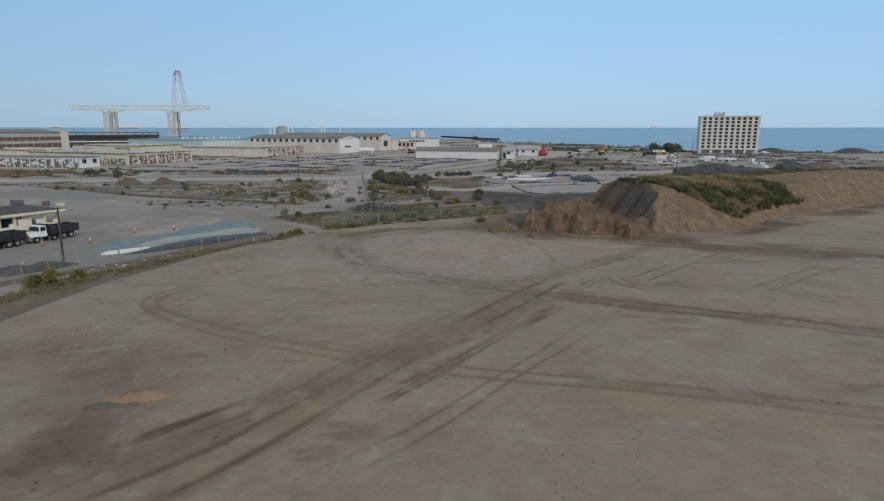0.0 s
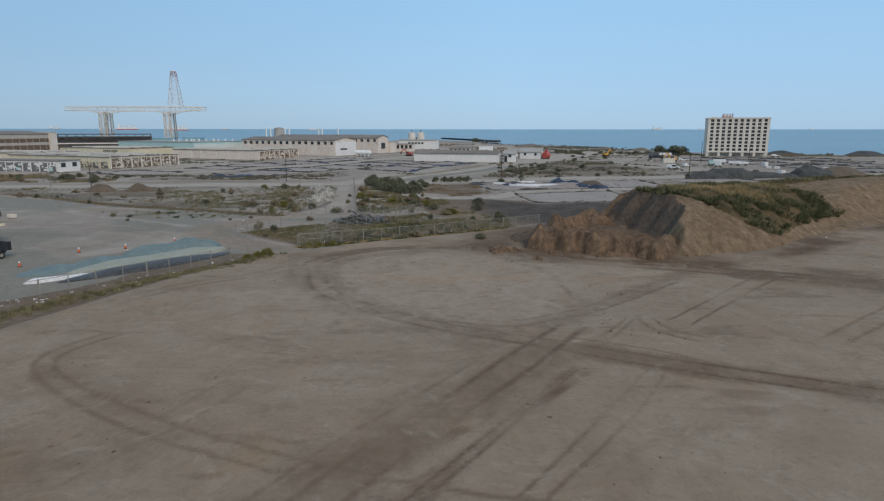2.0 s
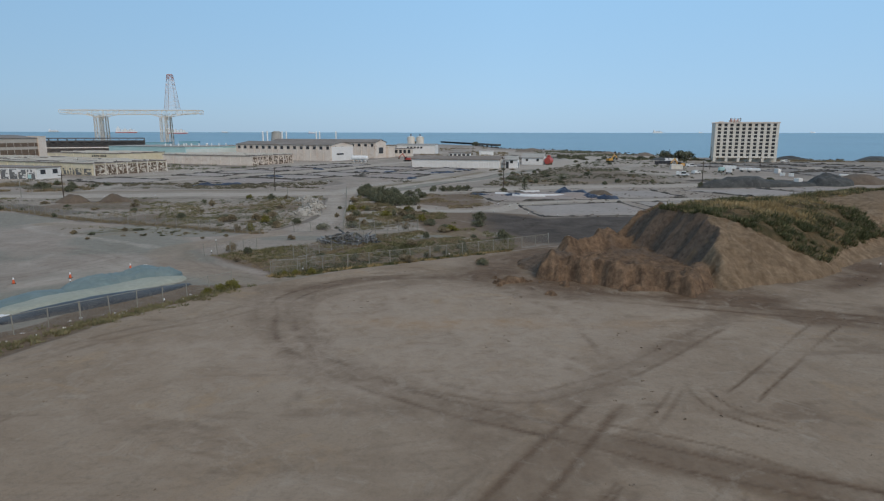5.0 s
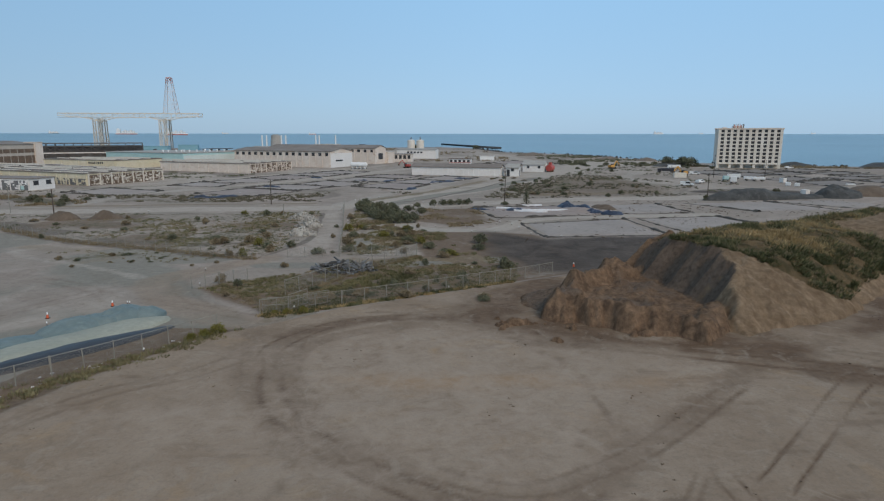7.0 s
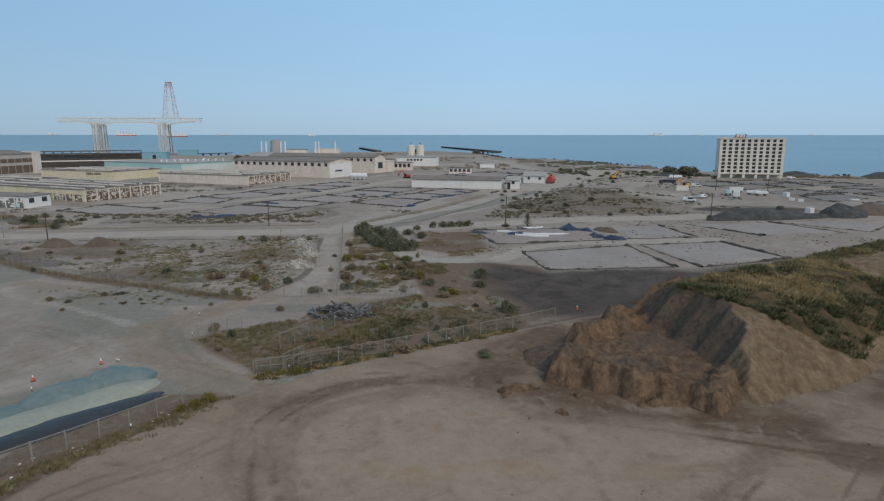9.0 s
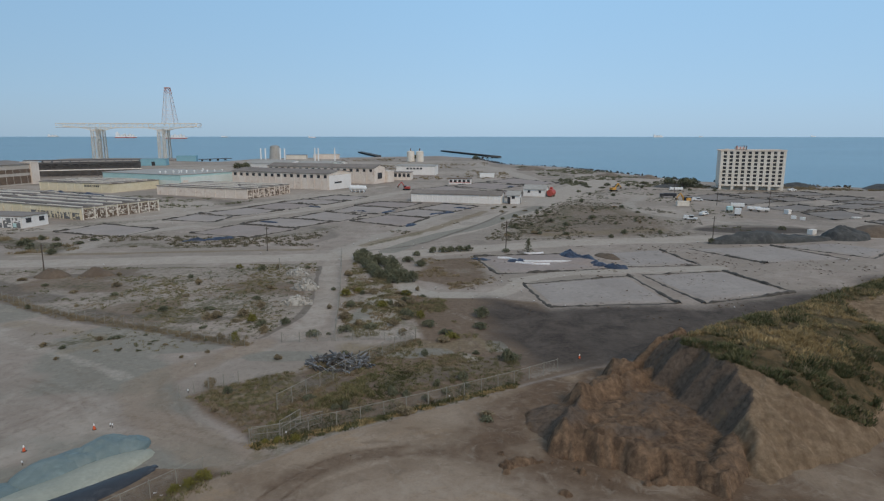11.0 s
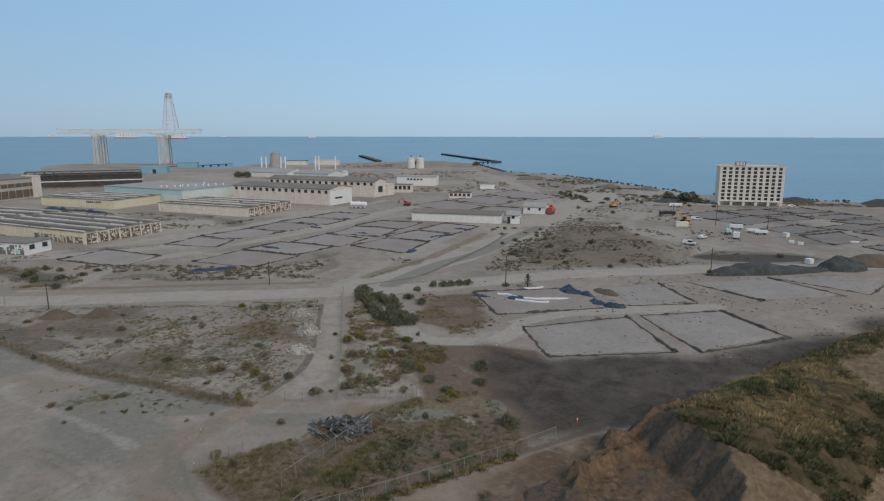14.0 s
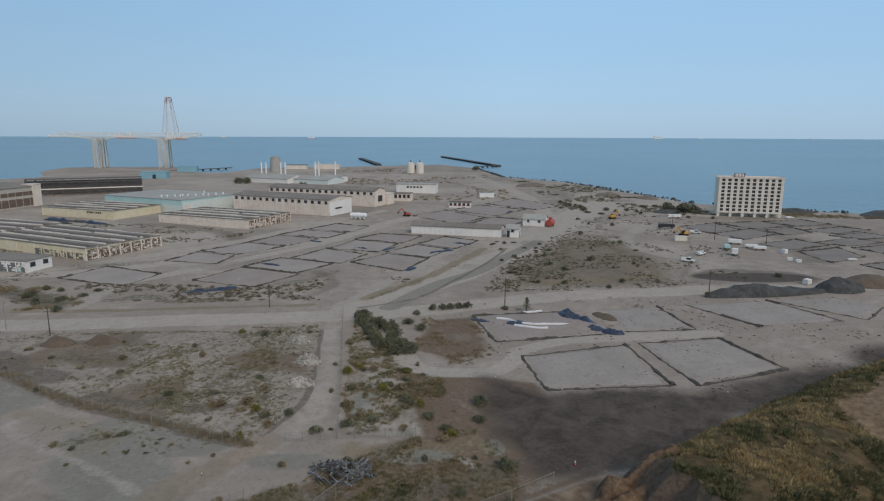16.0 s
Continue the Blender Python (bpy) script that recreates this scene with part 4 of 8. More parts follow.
    dark = np.clip(0.5 + (area(X, Y, [(12, 168), (24, 160), (55, 163), (85, 172), (125, 195), (150, 215), (150, 190), (105, 168), (60, 150), (45, 138), (24, 130), (16, 131), (13, 142)])[1] + 1.5 + 4.0 * hills(X, Y, 12.0, 4)) / 15.0, 0, 1) * np.clip(1.0 + 0.35 * hills(X + 60, Y, 9.0, 4), 0, 1)
    dark = np.maximum(dark, 0.7 * (1 - step(((X - 120) / 26) ** 2 + ((Y - 268) / 9) ** 2, 0.6, 1.2)))
    red, _ = area(X, Y, [(-8, 172), (-4, 174), (5, 171), (22, 166), (26, 140), (27, 129), (11, 120), (-11, 108), (-20, 104), (-34, 117), (-30, 121), (-20, 126), (-10, 138), (-2, 142), (-5, 160)], 4.0)
    red = np.maximum(red, area(X, Y, [(-6, 188), (4, 178), (14, 186), (10, 214), (-2, 212)], 4.0)[0] * np.clip(0.9 + 0.5 * hills(X, Y, 7.0, 4), 0, 1))
    red = red * step(line_distance(X, Y, LOT_PATH)[0], 2.0, 3.6)
    red = np.maximum(red, 0.55 * area(X, Y, HILL, 14.0)[0])
    red = np.maximum(red, 0.6 * area(X, Y, FIELD, 6.0)[0] * step(hills(X, Y, 20.0, 4), 0.0, 0.4))
    red = np.maximum(red, (1 - step(np.abs(top + 3.2), 2.6, 4.0)) * (Y < 100) * (X < -19))
    verge = (1 - step(np.abs(top + 3.4) + 0.8 * hills(X, Y, 4, 3), 3.4, 4.6)) * (Y < 99) * (X < -19)
    verge = np.maximum(verge, (1 - step(line_distance(X, Y, [(-23.6, 98.0), (-33.9, 85.0), (-41, 76.2), (-47.5, 67.5), (-57, 53)])[0], 0.8, 2.0)))
    red = np.maximum(red, verge)
    gravel, asphalt = gravel * (1 - red), asphalt * (1 - verge)
    veg = np.zeros(X.shape)
    for pts, k in ((FIELD, 0.55), ([(14, 242), (60, 248), (98, 256), (112, 300), (100, 365), (66, 375), (36, 318)], 0.75), (STRIP, 0.8), (GATE_SIDE, 0.7), ([(-6, 188), (4, 178), (14, 186), (10, 214), (-2, 212)], 0.8)):
        veg = np.maximum(veg, k * area(X, Y, pts, 5.0)[0])
    veg = np.maximum(veg, 0.55 * step(Y, 230, 260) * (1 - step(Y, 900, 1000)) * np.clip(hills(X, Y, 30.0, 4) + 0.3, 0, 1))
    veg = np.maximum(veg, 0.9 * (1 - step(np.abs(top + 1.8), 1.0, 2.2)) * (X < 0))
    extra = {k: np.zeros(X.shape) for k in ("weeds", "mud", "pale", "straw")}
    wob = 0.55 * hills(X, Y, 5.0, 4)
    for kind, w, k, pts in STROKES:
        d, _ = line_distance(X, Y, curve(pts, 5), w * 2.2)
        near = d < w * 2.1
        extra[kind][near] = np.maximum(extra[kind][near], k * (1 - step(d[near] + w * wob[near], 0.35 * w, 1.5 * w)))
    # worn yard, weedy field and bare lots
    infield = area(X, Y, FIELD, 2.0)[0]
    off = 1 - np.clip(gravel * 1.2, 0, 1)
    extra["mud"] = np.maximum(extra["mud"], infield * off * np.clip(0.7 * hills(X + 11, Y, 12.0, 4), 0, 0.5))
    extra["weeds"] = np.maximum(extra["weeds"], infield * off * np.clip(0.34 + 0.65 * hills(X * 0.8, Y + 5, 8.0, 4), 0, 0.85))
    strip, _ = area(X, Y, STRIP, 2.0)
    extra["weeds"] = np.maximum(extra["weeds"], strip * np.clip(0.4 + 0.6 * hills(X, Y, 6.0, 3), 0, 0.8))
    gate_side, _ = area(X, Y, GATE_SIDE, 2.0)
    extra["weeds"] = np.maximum(extra["weeds"], gate_side * np.clip(0.45 + 0.6 * hills(X, Y + 9, 6.0, 3), 0, 0.85))
    far = step(Y, 228, 240) * (1 - step(Y, 1000, 1100))
    extra["mud"] = np.maximum(extra["mud"], far * np.clip(hills(X + 31, Y, 26.0, 5) * 1.0, 0, 0.45))
    extra["weeds"] = np.maximum(extra["weeds"], far * off * np.clip(0.1 + 0.7 * hills(X + 3, Y, 34.0, 5), 0, 0.7))
    extra["pale"] = np.maximum(extra["pale"], yard * np.clip(hills(X * 0.7 + 5, Y * 1.2, 16.0, 4) * 1.0 - 0.15, 0, 0.35))
    ob = grid_mesh("ground", xs, ys, z, {"cover_c": [v * (1 - dirt) for k, v in extra.items() if k != "straw"] + [np.maximum(extra["straw"] * (1 - dirt), smear)], "cover_a": (dirt, track, gravel * (1 - dirt), dark * (1 - dirt)), "cover_b": (veg * (1 - gravel), asphalt, red * (1 - dirt), paler)}, M_GROUND)
    tagged(ob, "bare levelled shipyard ground with dirt tracks and dry weeds", "ground", kind="structure")


def mound_gap(u, v, X, Y):
    """Where the mound's slope is bare: a long slump on its face and up over the edge."""
    w = 3.0 * hills(X, Y, 9.0, 3)
    return step(u + w - 0.8 * np.clip(v - 9, 0, 14), 47, 53) * (1 - step(u + w, 100, 110)) * (1 - step(v + w, 17, 22))


def weed_line(u):
    """How far up the slope the weeds begin, along the mound."""
    return np.interp(u, [9, 12.8, 14.2, 17.0, 20.8, 34, 60], [15, 10.4, 5.0, 0.0, -1.7, 1.4, 3.4])


def build_mound():
    xs, ys = lines((4, 45, 0.25), (45, 110, 0.5), (110, 260, 3)), lines((86, 136, 0.25), (136, 190, 0.8), (190, 300, 3))
    X, Y = np.meshgrid(xs, ys)
    z, main, bench, clods, heap, u, v, cut, dug = mound_height(X, Y)
    onmain = main >= np.maximum(bench, np.maximum(clods, heap)) - 0.02
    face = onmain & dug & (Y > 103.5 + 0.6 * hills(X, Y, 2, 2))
    # darker over the dug face, the floor below it and the trough
    darkened = np.where(face, 0.95, 0) + np.where(~onmain, 0.75 * np.exp(-(((X - 29) / 5.0) ** 2 + ((Y - 113) / 7.0) ** 2)), 0)
    darkened = np.maximum(darkened, 0.8 * np.exp(-(((X - 24) / 4.5) ** 2 + ((Y - 104.5) / 1.6) ** 2)) * ~onmain)
    # shade of the left flank and the bowl, put into the colour
    darkened = np.maximum(darkened, 1.3 * np.exp(-(((X - 15.5) / 3.6) ** 2 + ((Y - 109) / 5.0) ** 2)))
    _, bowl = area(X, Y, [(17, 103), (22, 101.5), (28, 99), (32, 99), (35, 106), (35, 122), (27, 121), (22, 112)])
    darkened = np.maximum(darkened, 0.32 * step(bowl, -0.5, 2.5) * ~onmain)
    darkened = darkened * (1 - 0.45 * step(hills(X * 0.8, Y, 2.6, 4), 0.15, 0.6))
    rust = np.where(~onmain, 0.95, 0.0)
    low = weed_line(u)
    gap = mound_gap(u, v, X, Y)
    plants = np.where(onmain & ~face, np.clip(step(v + 0.8 * hills(X, Y, 4, 3), low, low + 0.8) - gap, 0, 1), 0) * step(X, 30, 38)
    z = z - 0.5 * (1 - step(z, 0.0, 0.45))
    ob = grid_mesh("soil_mound", xs, ys, z + 0.3, {"cover_a": (darkened, rust, plants, np.ones(X.shape))}, M_MOUND)
    tagged(ob, "tall stockpile of tan and dark soil, dug open, weeds on top", "soil mound")


def build_sea():
    rs = [0, 200, 400, 700, 1000, 1300, 1700, 2100, 2500, 2900, 3300, 3700, 4100, 4500, 4860]
    bm = bmesh.new()
    rings = []
    for r in rs:
        h = SEA + 30.0 * float(step(np.float64(r), 2300, 4860))
        rings.append([bm.verts.new((r * math.cos(k * math.pi / 48), r * math.sin(k * math.pi / 48), h)) for k in range(96)] if r else [bm.verts.new((0, 0, h))])
    for k in range(96):
        bm.faces.new((rings[0][0], rings[1][k], rings[1][(k + 1) % 96]))
        for a, b in zip(rings[1:], rings[2:]):
            bm.faces.new((a[k], b[k], b[(k + 1) % 96], a[(k + 1) % 96]))
    tagged(part("water", bm, M_SEA, smooth=True), "calm grey-blue bay water reaching the hazy horizon", "water", kind="structure")


SEA = -2.6
# strokes of ground cover: (kind, half width, strength, line)
STROKES = (
    ("weeds", 2.2, 0.9, [(-71, 167.2), (-69.6, 174.5), (-65, 181.9), (-60, 186)]), ("weeds", 2.4, 0.9, [(-57, 155), (-49.7, 160.4), (-46, 168), (-44, 175)]), ("weeds", 1.8, 0.7, [(-64, 160), (-57, 170), (-52, 182)]),
    ("mud", 4.5, 0.9, [(-108, 181), (-95, 172), (-84, 168)]), ("mud", 2.6, 0.8, [(-70, 158.5), (-62, 155), (-55, 156.5)]), ("mud", 2.5, 0.9, [(-101, 189.5), (-95, 191), (-86, 191)]), ("mud", 2.4, 0.8, [(-47, 152), (-41, 154)]), ("mud", 2.2, 0.7, [(-39, 155), (-36, 157)]),
    ("mud", 1.6, 1.0, [(-97.9, 170.6), (-82.9, 161.2), (-69.1, 153.5), (-55.3, 148), (-42.5, 142.6), (-32, 138.2)]), ("mud", 0.7, 0.95, [(-32, 138.2), (-29.2, 145.5), (-26.4, 157.8), (-28, 175), (-31.8, 202)]),
    ("mud", 0.45, 0.6, [(-88.7, 178), (-91.4, 192)]), ("mud", 0.45, 0.6, [(-79.4, 174.4), (-83.1, 194)]), ("mud", 0.45, 0.6, [(-76.8, 174.4), (-79.4, 190)]), ("mud", 0.45, 0.5, [(-85, 176), (-87.5, 193)]),
    ("weeds", 1.2, 0.9, [(-48, 197), (-58, 200), (-75, 199.5), (-95, 198)]), ("weeds", 2.5, 0.8, [(-54, 198), (-44, 198)]), ("weeds", 2.0, 0.7, [(-38, 170), (-35.5, 160), (-33, 149)]),
    ("mud", 5.0, 0.75, [(-170, 245), (-145, 240), (-128, 232), (-118, 224)]), ("weeds", 6.0, 0.9, [(-168, 250), (-140, 242), (-120, 228)]), ("pale", 3.4, 0.9, [(-122, 218), (-114, 224), (-113.5, 240), (-113, 258), (-99, 275)]),
    ("straw", 1.8, 0.8, [(-128, 219), (-96, 220.5), (-64, 224.5), (-40, 227.5)]), ("mud", 3.5, 0.55, [(-52, 236), (-42, 240), (-38, 258), (-48, 275)]), ("weeds", 3.0, 0.9, [(-106, 233), (-96, 236), (-84, 230), (-70, 234)]), ("weeds", 3.0, 0.7, [(-62, 252), (-48, 262), (-40, 276)]),
    ("straw", 2.6, 0.95, [(-24, 235), (-17, 245.5), (-7.7, 259.7), (5, 287), (21, 325)]), ("weeds", 1.4, 0.9, [(-22, 236), (-15, 247), (-6, 262)]), ("mud", 0.9, 0.85, [(-24, 224.6), (-7, 236), (4.7, 258), (22, 297), (32, 326)]), ("pale", 3.2, 0.9, [(-31, 226), (-19.7, 255), (0.4, 309), (21.5, 367), (40, 404)]),
    ("pale", 3.6, 0.6, [(-14.8, 176), (-9.7, 162), (-11.8, 149), (-7, 144)]), ("pale", 2.0, 0.6, [(-18, 150), (-12, 144), (-4, 144)]), ("pale", 2.2, 0.95, [(-16.2, 215), (-10.1, 192.8), (-6.4, 178.7), (-1.6, 172.9), (6, 171.8), (14, 173)]),
    ("pale", 1.4, 0.6, [(-76, 150), (-79, 145), (-69, 138), (-58, 132.6), (-45, 124)]), ("straw", 3.0, 0.5, [(-80, 151), (-66, 146), (-58, 141), (-60, 136)]), ("weeds", 2.0, 0.8, [(-66, 138), (-60, 141), (-55, 143)]),
    ("pale", 2.6, 0.8, [(20, 187), (34, 194.5), (50, 197.5), (76, 201)]), ("pale", 1.2, 0.35, [(4, 158), (7, 153), (10, 150)]), ("straw", 0.9, 0.8, [(7.2, 142.5), (9.8, 136.5)]), ("pale", 1.0, 0.8, [(5.2, 134), (6.4, 131.5)]), ("pale", 1.3, 0.5, [(14.9, 124.9), (20.9, 128.9), (31.5, 135), (41, 139), (60, 147)]),
    ("straw", 2.2, 0.6, [(-30, 119.5), (-24, 117), (-19, 121), (-22, 125)]), ("straw", 3.0, 0.6, [(-14, 137), (-8, 136.5), (0, 139), (6, 137)]), ("mud", 3.0, 0.6, [(-24, 124), (-12, 122), (2, 126), (12, 131)]), ("straw", 2.0, 0.5, [(-6, 126), (4, 129), (10, 126)]),
    ("weeds", 5.0, 0.8, [(30, 262), (48, 282), (56, 310), (62, 340)]), ("straw", 5.0, 0.6, [(40, 258), (60, 262), (84, 270)]), ("weeds", 4.0, 0.7, [(70, 300), (84, 320), (80, 350)]), ("mud", 2.0, 0.5, [(18, 244), (40, 250), (70, 256), (95, 260)]),
    ("mud", 13.0, 0.6, [(165, 300), (185, 345), (180, 390), (215, 410)]), ("mud", 14.0, 0.6, [(205, 290), (225, 350), (235, 400)]), ("weeds", 9.0, 0.7, [(150, 445), (190, 435), (230, 440), (300, 440)]), ("mud", 4.0, 0.5, [(104, 292), (112, 310), (124, 318)]), ("mud", 3.0, 0.5, [(92, 266), (110, 300)]),
    ("mud", 4.0, 0.75, [(100, 270), (112, 279), (130, 277), (142, 268), (134, 258)]), ("mud", 1.2, 0.7, [(90, 205), (105, 216), (118, 212)]), ("mud", 2.4, 0.8, [(104, 219), (110, 222)]), ("pale", 4.0, 0.7, [(150, 254), (120, 290), (96, 320), (100, 360), (120, 400)]),
    ("pale", 5.0, 0.6, [(55, 367), (66, 420), (72, 500), (66, 600), (50, 716), (30, 850)]), ("pale", 3.5, 0.7, [(66, 420), (84, 470), (100, 540), (96, 640)]), ("mud", 6.0, 0.5, [(20, 560), (40, 620), (20, 700), (-10, 760)]), ("weeds", 8.0, 0.7, [(90, 520), (110, 580), (100, 680), (84, 740)]),
    ("mud", 6.0, 0.6, [(-110, 388), (-130, 400), (-165, 412)]), ("mud", 7.0, 0.6, [(-180, 400), (-150, 392), (-120, 372), (-104, 352)]), ("weeds", 4.0, 0.7, [(-150, 284), (-128, 288), (-112, 300)]), ("mud", 8.0, 0.45, [(-190, 560), (-150, 600), (-100, 640), (-60, 700)]), ("weeds", 8.0, 0.6, [(-60, 640), (-90, 700), (-120, 800), (-160, 900)]), ("pale", 5.0, 0.6, [(-260, 700), (-250, 800), (-230, 900)]))
FIELD = [(-160, 193), (-119, 199), (-89, 200.5), (-59, 203), (-34, 207), (-31.8, 200), (-27.9, 175), (-26.1, 158), (-29.2, 145.5), (-32, 138), (-42.5, 142.4), (-55, 148), (-69, 153.5), (-83, 161), (-98, 170.4), (-150, 193)]
HILL = [(24, 250), (60, 250), (88, 258), (98, 290), (92, 345), (66, 360), (42, 310)]
STRIP = [(-24, 214), (-14, 214), (-6, 186), (2, 168), (2, 146), (-16, 142), (-20, 168)]
GATE_SIDE = [(-33, 118), (-20, 105), (-11, 107), (12, 120), (14, 127), (-3, 142), (-20, 128), (-29, 121)]
build_ground()
build_mound()
build_sea()


# ---- buildings ----
def slab(bm, pts, z0, z1):
    """A prism over the plan outline pts (counter-clockwise)."""
    lo, hi = [bm.verts.new((x, y, z0)) for x, y in pts], [bm.verts.new((x, y, z1)) for x, y in pts]
    bm.faces.new(lo[::-1]), bm.faces.new(hi)
    for i in range(len(pts)):
        j = (i + 1) % len(pts)
        bm.faces.new((lo[i], lo[j], hi[j], hi[i]))


def ridge(bm, x0, x1, y0, y1, z0, z1, over=0.0):
    """A low gabled prism along x."""
    ym = (y0 + y1) / 2
    vs = [bm.verts.new((x, y, z)) for x in (x0 - over, x1 + over) for y, z in ((y0, z0), (y1, z0), (ym, z1))]
    bm.faces.new(vs[:3][::-1]), bm.faces.new(vs[3:])
    for i in range(3):
        j = (i + 1) % 3
        bm.faces.new((vs[i], vs[j], vs[3 + j], vs[3 + i]))


def mesh_of(name, bm, mat):
    me = bpy.data.meshes.new(name)
    bm.to_mesh(me)
    bm.free()
    me.materials.append(mat)
    return me


def opening_row(parent, name, mat, places, z0, w, h, end=None):
    """Openings of one kind in a wall, each with jambs, a sill and a mullion; along x at y = 0, or along y at x = end."""
    bm = boxes((-w / 2, w / 2, -0.05, 0.18, 0, h), (-w / 2 - 0.12, w / 2 + 0.12, -0.12, 0.0, -0.14, 0.0), (-w / 2 - 0.12, w / 2 + 0.12, -0.09, 0.0, h, h + 0.12))
    me = mesh_of(name, bm, mat)
    for x in places:
        shared(name, me, parent, pose(x, 0, z0) if end is None else pose(end, x, z0, 0, 0, 90))


def tall_block():
    """Ten-storey barracks block: nine rows of window openings over an open ground floor."""
    W, D, H = 39.0, 14.0, 25.2
    t = thing("apartment_block", pose(184.9, 447.5, 0, 0, 0, -14.7), "derelict ten-storey cream concrete block with dark window openings", "building")
    part("wall", boxes((0, W, 0.5, D, 3.0, H), (0.6, W - 0.6, 4, D - 1, -0.5, 3.0)), M_CREAM, t)
    pitch, rows, cols = 2.45, 9, 10
    bay = (W - 1.7) / cols
    for i in range(cols + 1):
        x = 0.85 + i * (W - 1.7) / cols
        part("pier", boxes((x - 0.85, x + 0.85, -0.05, 0.55, -0.5 if i % 2 == 0 else 2.6, H)), M_CREAM, t)
    for k in range(rows + 1):
        part("spandrel", boxes((0, W, 0.1, 0.55, 3.0 + k * pitch - 0.15, 3.0 + k * pitch + 0.62)), M_CREAM, t)
    me = mesh_of("window", boxes((-bay / 2 + 0.8, bay / 2 - 0.8, 0.44, 0.54, 0.55, pitch - 0.1), (-0.05, 0.05, 0.38, 0.46, 0.55, pitch - 0.1), (-bay / 2 + 0.8, bay / 2 - 0.8, 0.38, 0.46, 1.6, 1.68)), M_DARK)
    for k in range(rows):
        for i in range(cols):
            shared("window", me, t, pose(0.85 + (i + 0.5) * bay, 0, 3.0 + k * pitch))
    part("roof", boxes((-0.4, W + 0.4, -0.3, D + 0.3, H, H + 0.45), (-0.4, W + 0.4, -0.35, 0.1, H + 0.45, H + 0.9), (-0.4, W + 0.4, D, D + 0.3, H + 0.45, H + 0.9), (W, W + 0.4, -0.3, D, H + 0.45, H + 0.9)), M_PEACH, t, "rust-stained parapet")
    part("penthouse", boxes((9.6, 15.6, 3, 9, H + 0.4, H + 2.0), (9.4, 15.8, 2.8, 9.2, H + 2.0, H + 2.25), (3.0, 5.4, 4, 7, H + 0.4, H + 1.4)), M_PEACH, t)
    part("sign_frame", boxes((9.0, 15.6, 1.3, 1.45, H + 0.9, H + 1.1), (9.0, 15.6, 1.3, 1.45, H + 3.3, H + 3.45), (9.2, 9.4, 1.4, 2.6, H + 0.4, H + 3.4), (15.2, 15.4, 1.4, 2.6, H + 0.4, H + 3.4)), M_RUST, t)
    for i, (x, k) in enumerate(((9.3, 2.0), (10.3, 1.5), (11.2, 1.7), (12.2, 1.4), (13.1, 1.8), (14.1, 1.5))):
        part("sign_bar", boxes((x, x + 0.7, 1.2, 1.3, H + 1.15, H + 1.15 + k)), M_WHITE if i % 2 else M_CRANE_RED, t, "weathered sign bar")
    for x in (10.2, 12.2, 14.4, 16.0):
        part("roof_mast", boxes((x - 0.1, x + 0.1, 3.2, 3.4, H + 2.25, H + 3.4)), M_RUST, t)
    part("floor_slab", boxes((-0.2, W + 0.2, -0.3, 0.5, 2.5, 3.0)), M_CREAM, t)


def hall(name, x, y, a, L, D, h, peak, wall, roof, label, windows=0, win=(1.6, 1.2, 0.7), end_windows=0, doors=(), pilasters=0):
    """A hall; its front corner at the right end is at x, y, and a its turn. peak > 0: a gabled roof."""
    t = thing(name, pose(x, y, 0, 0, 0, a) @ pose(-L, 0, 0), label, "building")
    bm = bmesh.new()
    box(bm, 0, L, 0, D, -0.5, h)
    if peak:
        ridge(bm, 0, L, 0, D, h, peak)
    part("wall", bm, wall, t)
    bm = bmesh.new()
    if peak:
        k = (peak - h) / (D / 2)
        for y0, y1, za, zb in ((-0.6, D / 2, h - 0.6 * k, peak), (D / 2, D + 0.6, peak, h - 0.6 * k)):
            vs = [bm.verts.new((px, py, pz + dz)) for dz in (0.02, 0.35) for px, py, pz in ((-0.5, y0, za), (L + 0.5, y0, za), (L + 0.5, y1, zb), (-0.5, y1, zb))]
            for f in ((3, 2, 1, 0), (4, 5, 6, 7), (0, 1, 5, 4), (1, 2, 6, 5), (2, 3, 7, 6), (3, 0, 4, 7)):
                bm.faces.new([vs[i] for i in f])
    else:
        box(bm, -0.35, L + 0.35, -0.35, D + 0.35, h + 0.01, h + 0.4)
    part("roof", bm, roof, t)
    w, wh, drop = win
    if windows:
        opening_row(t, "window", M_DARK, [(i + 0.5) * L / windows for i in range(windows)], h - drop - wh, w, wh)
    if end_windows:
        opening_row(t, "window", M_DARK, [(i + 0.5) * D / end_windows for i in range(end_windows)], h - drop - wh, w, wh, end=L)
    for side, at, dw, dh in doors:
        opening_row(t, "door", M_DARK, [at], 0, dw, dh, end=L if side == "end" else None)
    for i in range(pilasters):
        px = (i + 0.02) * L / max(1, pilasters - 1) * 0.98
        part("pilaster", boxes((px, px + 0.6, -0.22, 0.0, -0.5, h - 0.1)), wall, t)
    return t


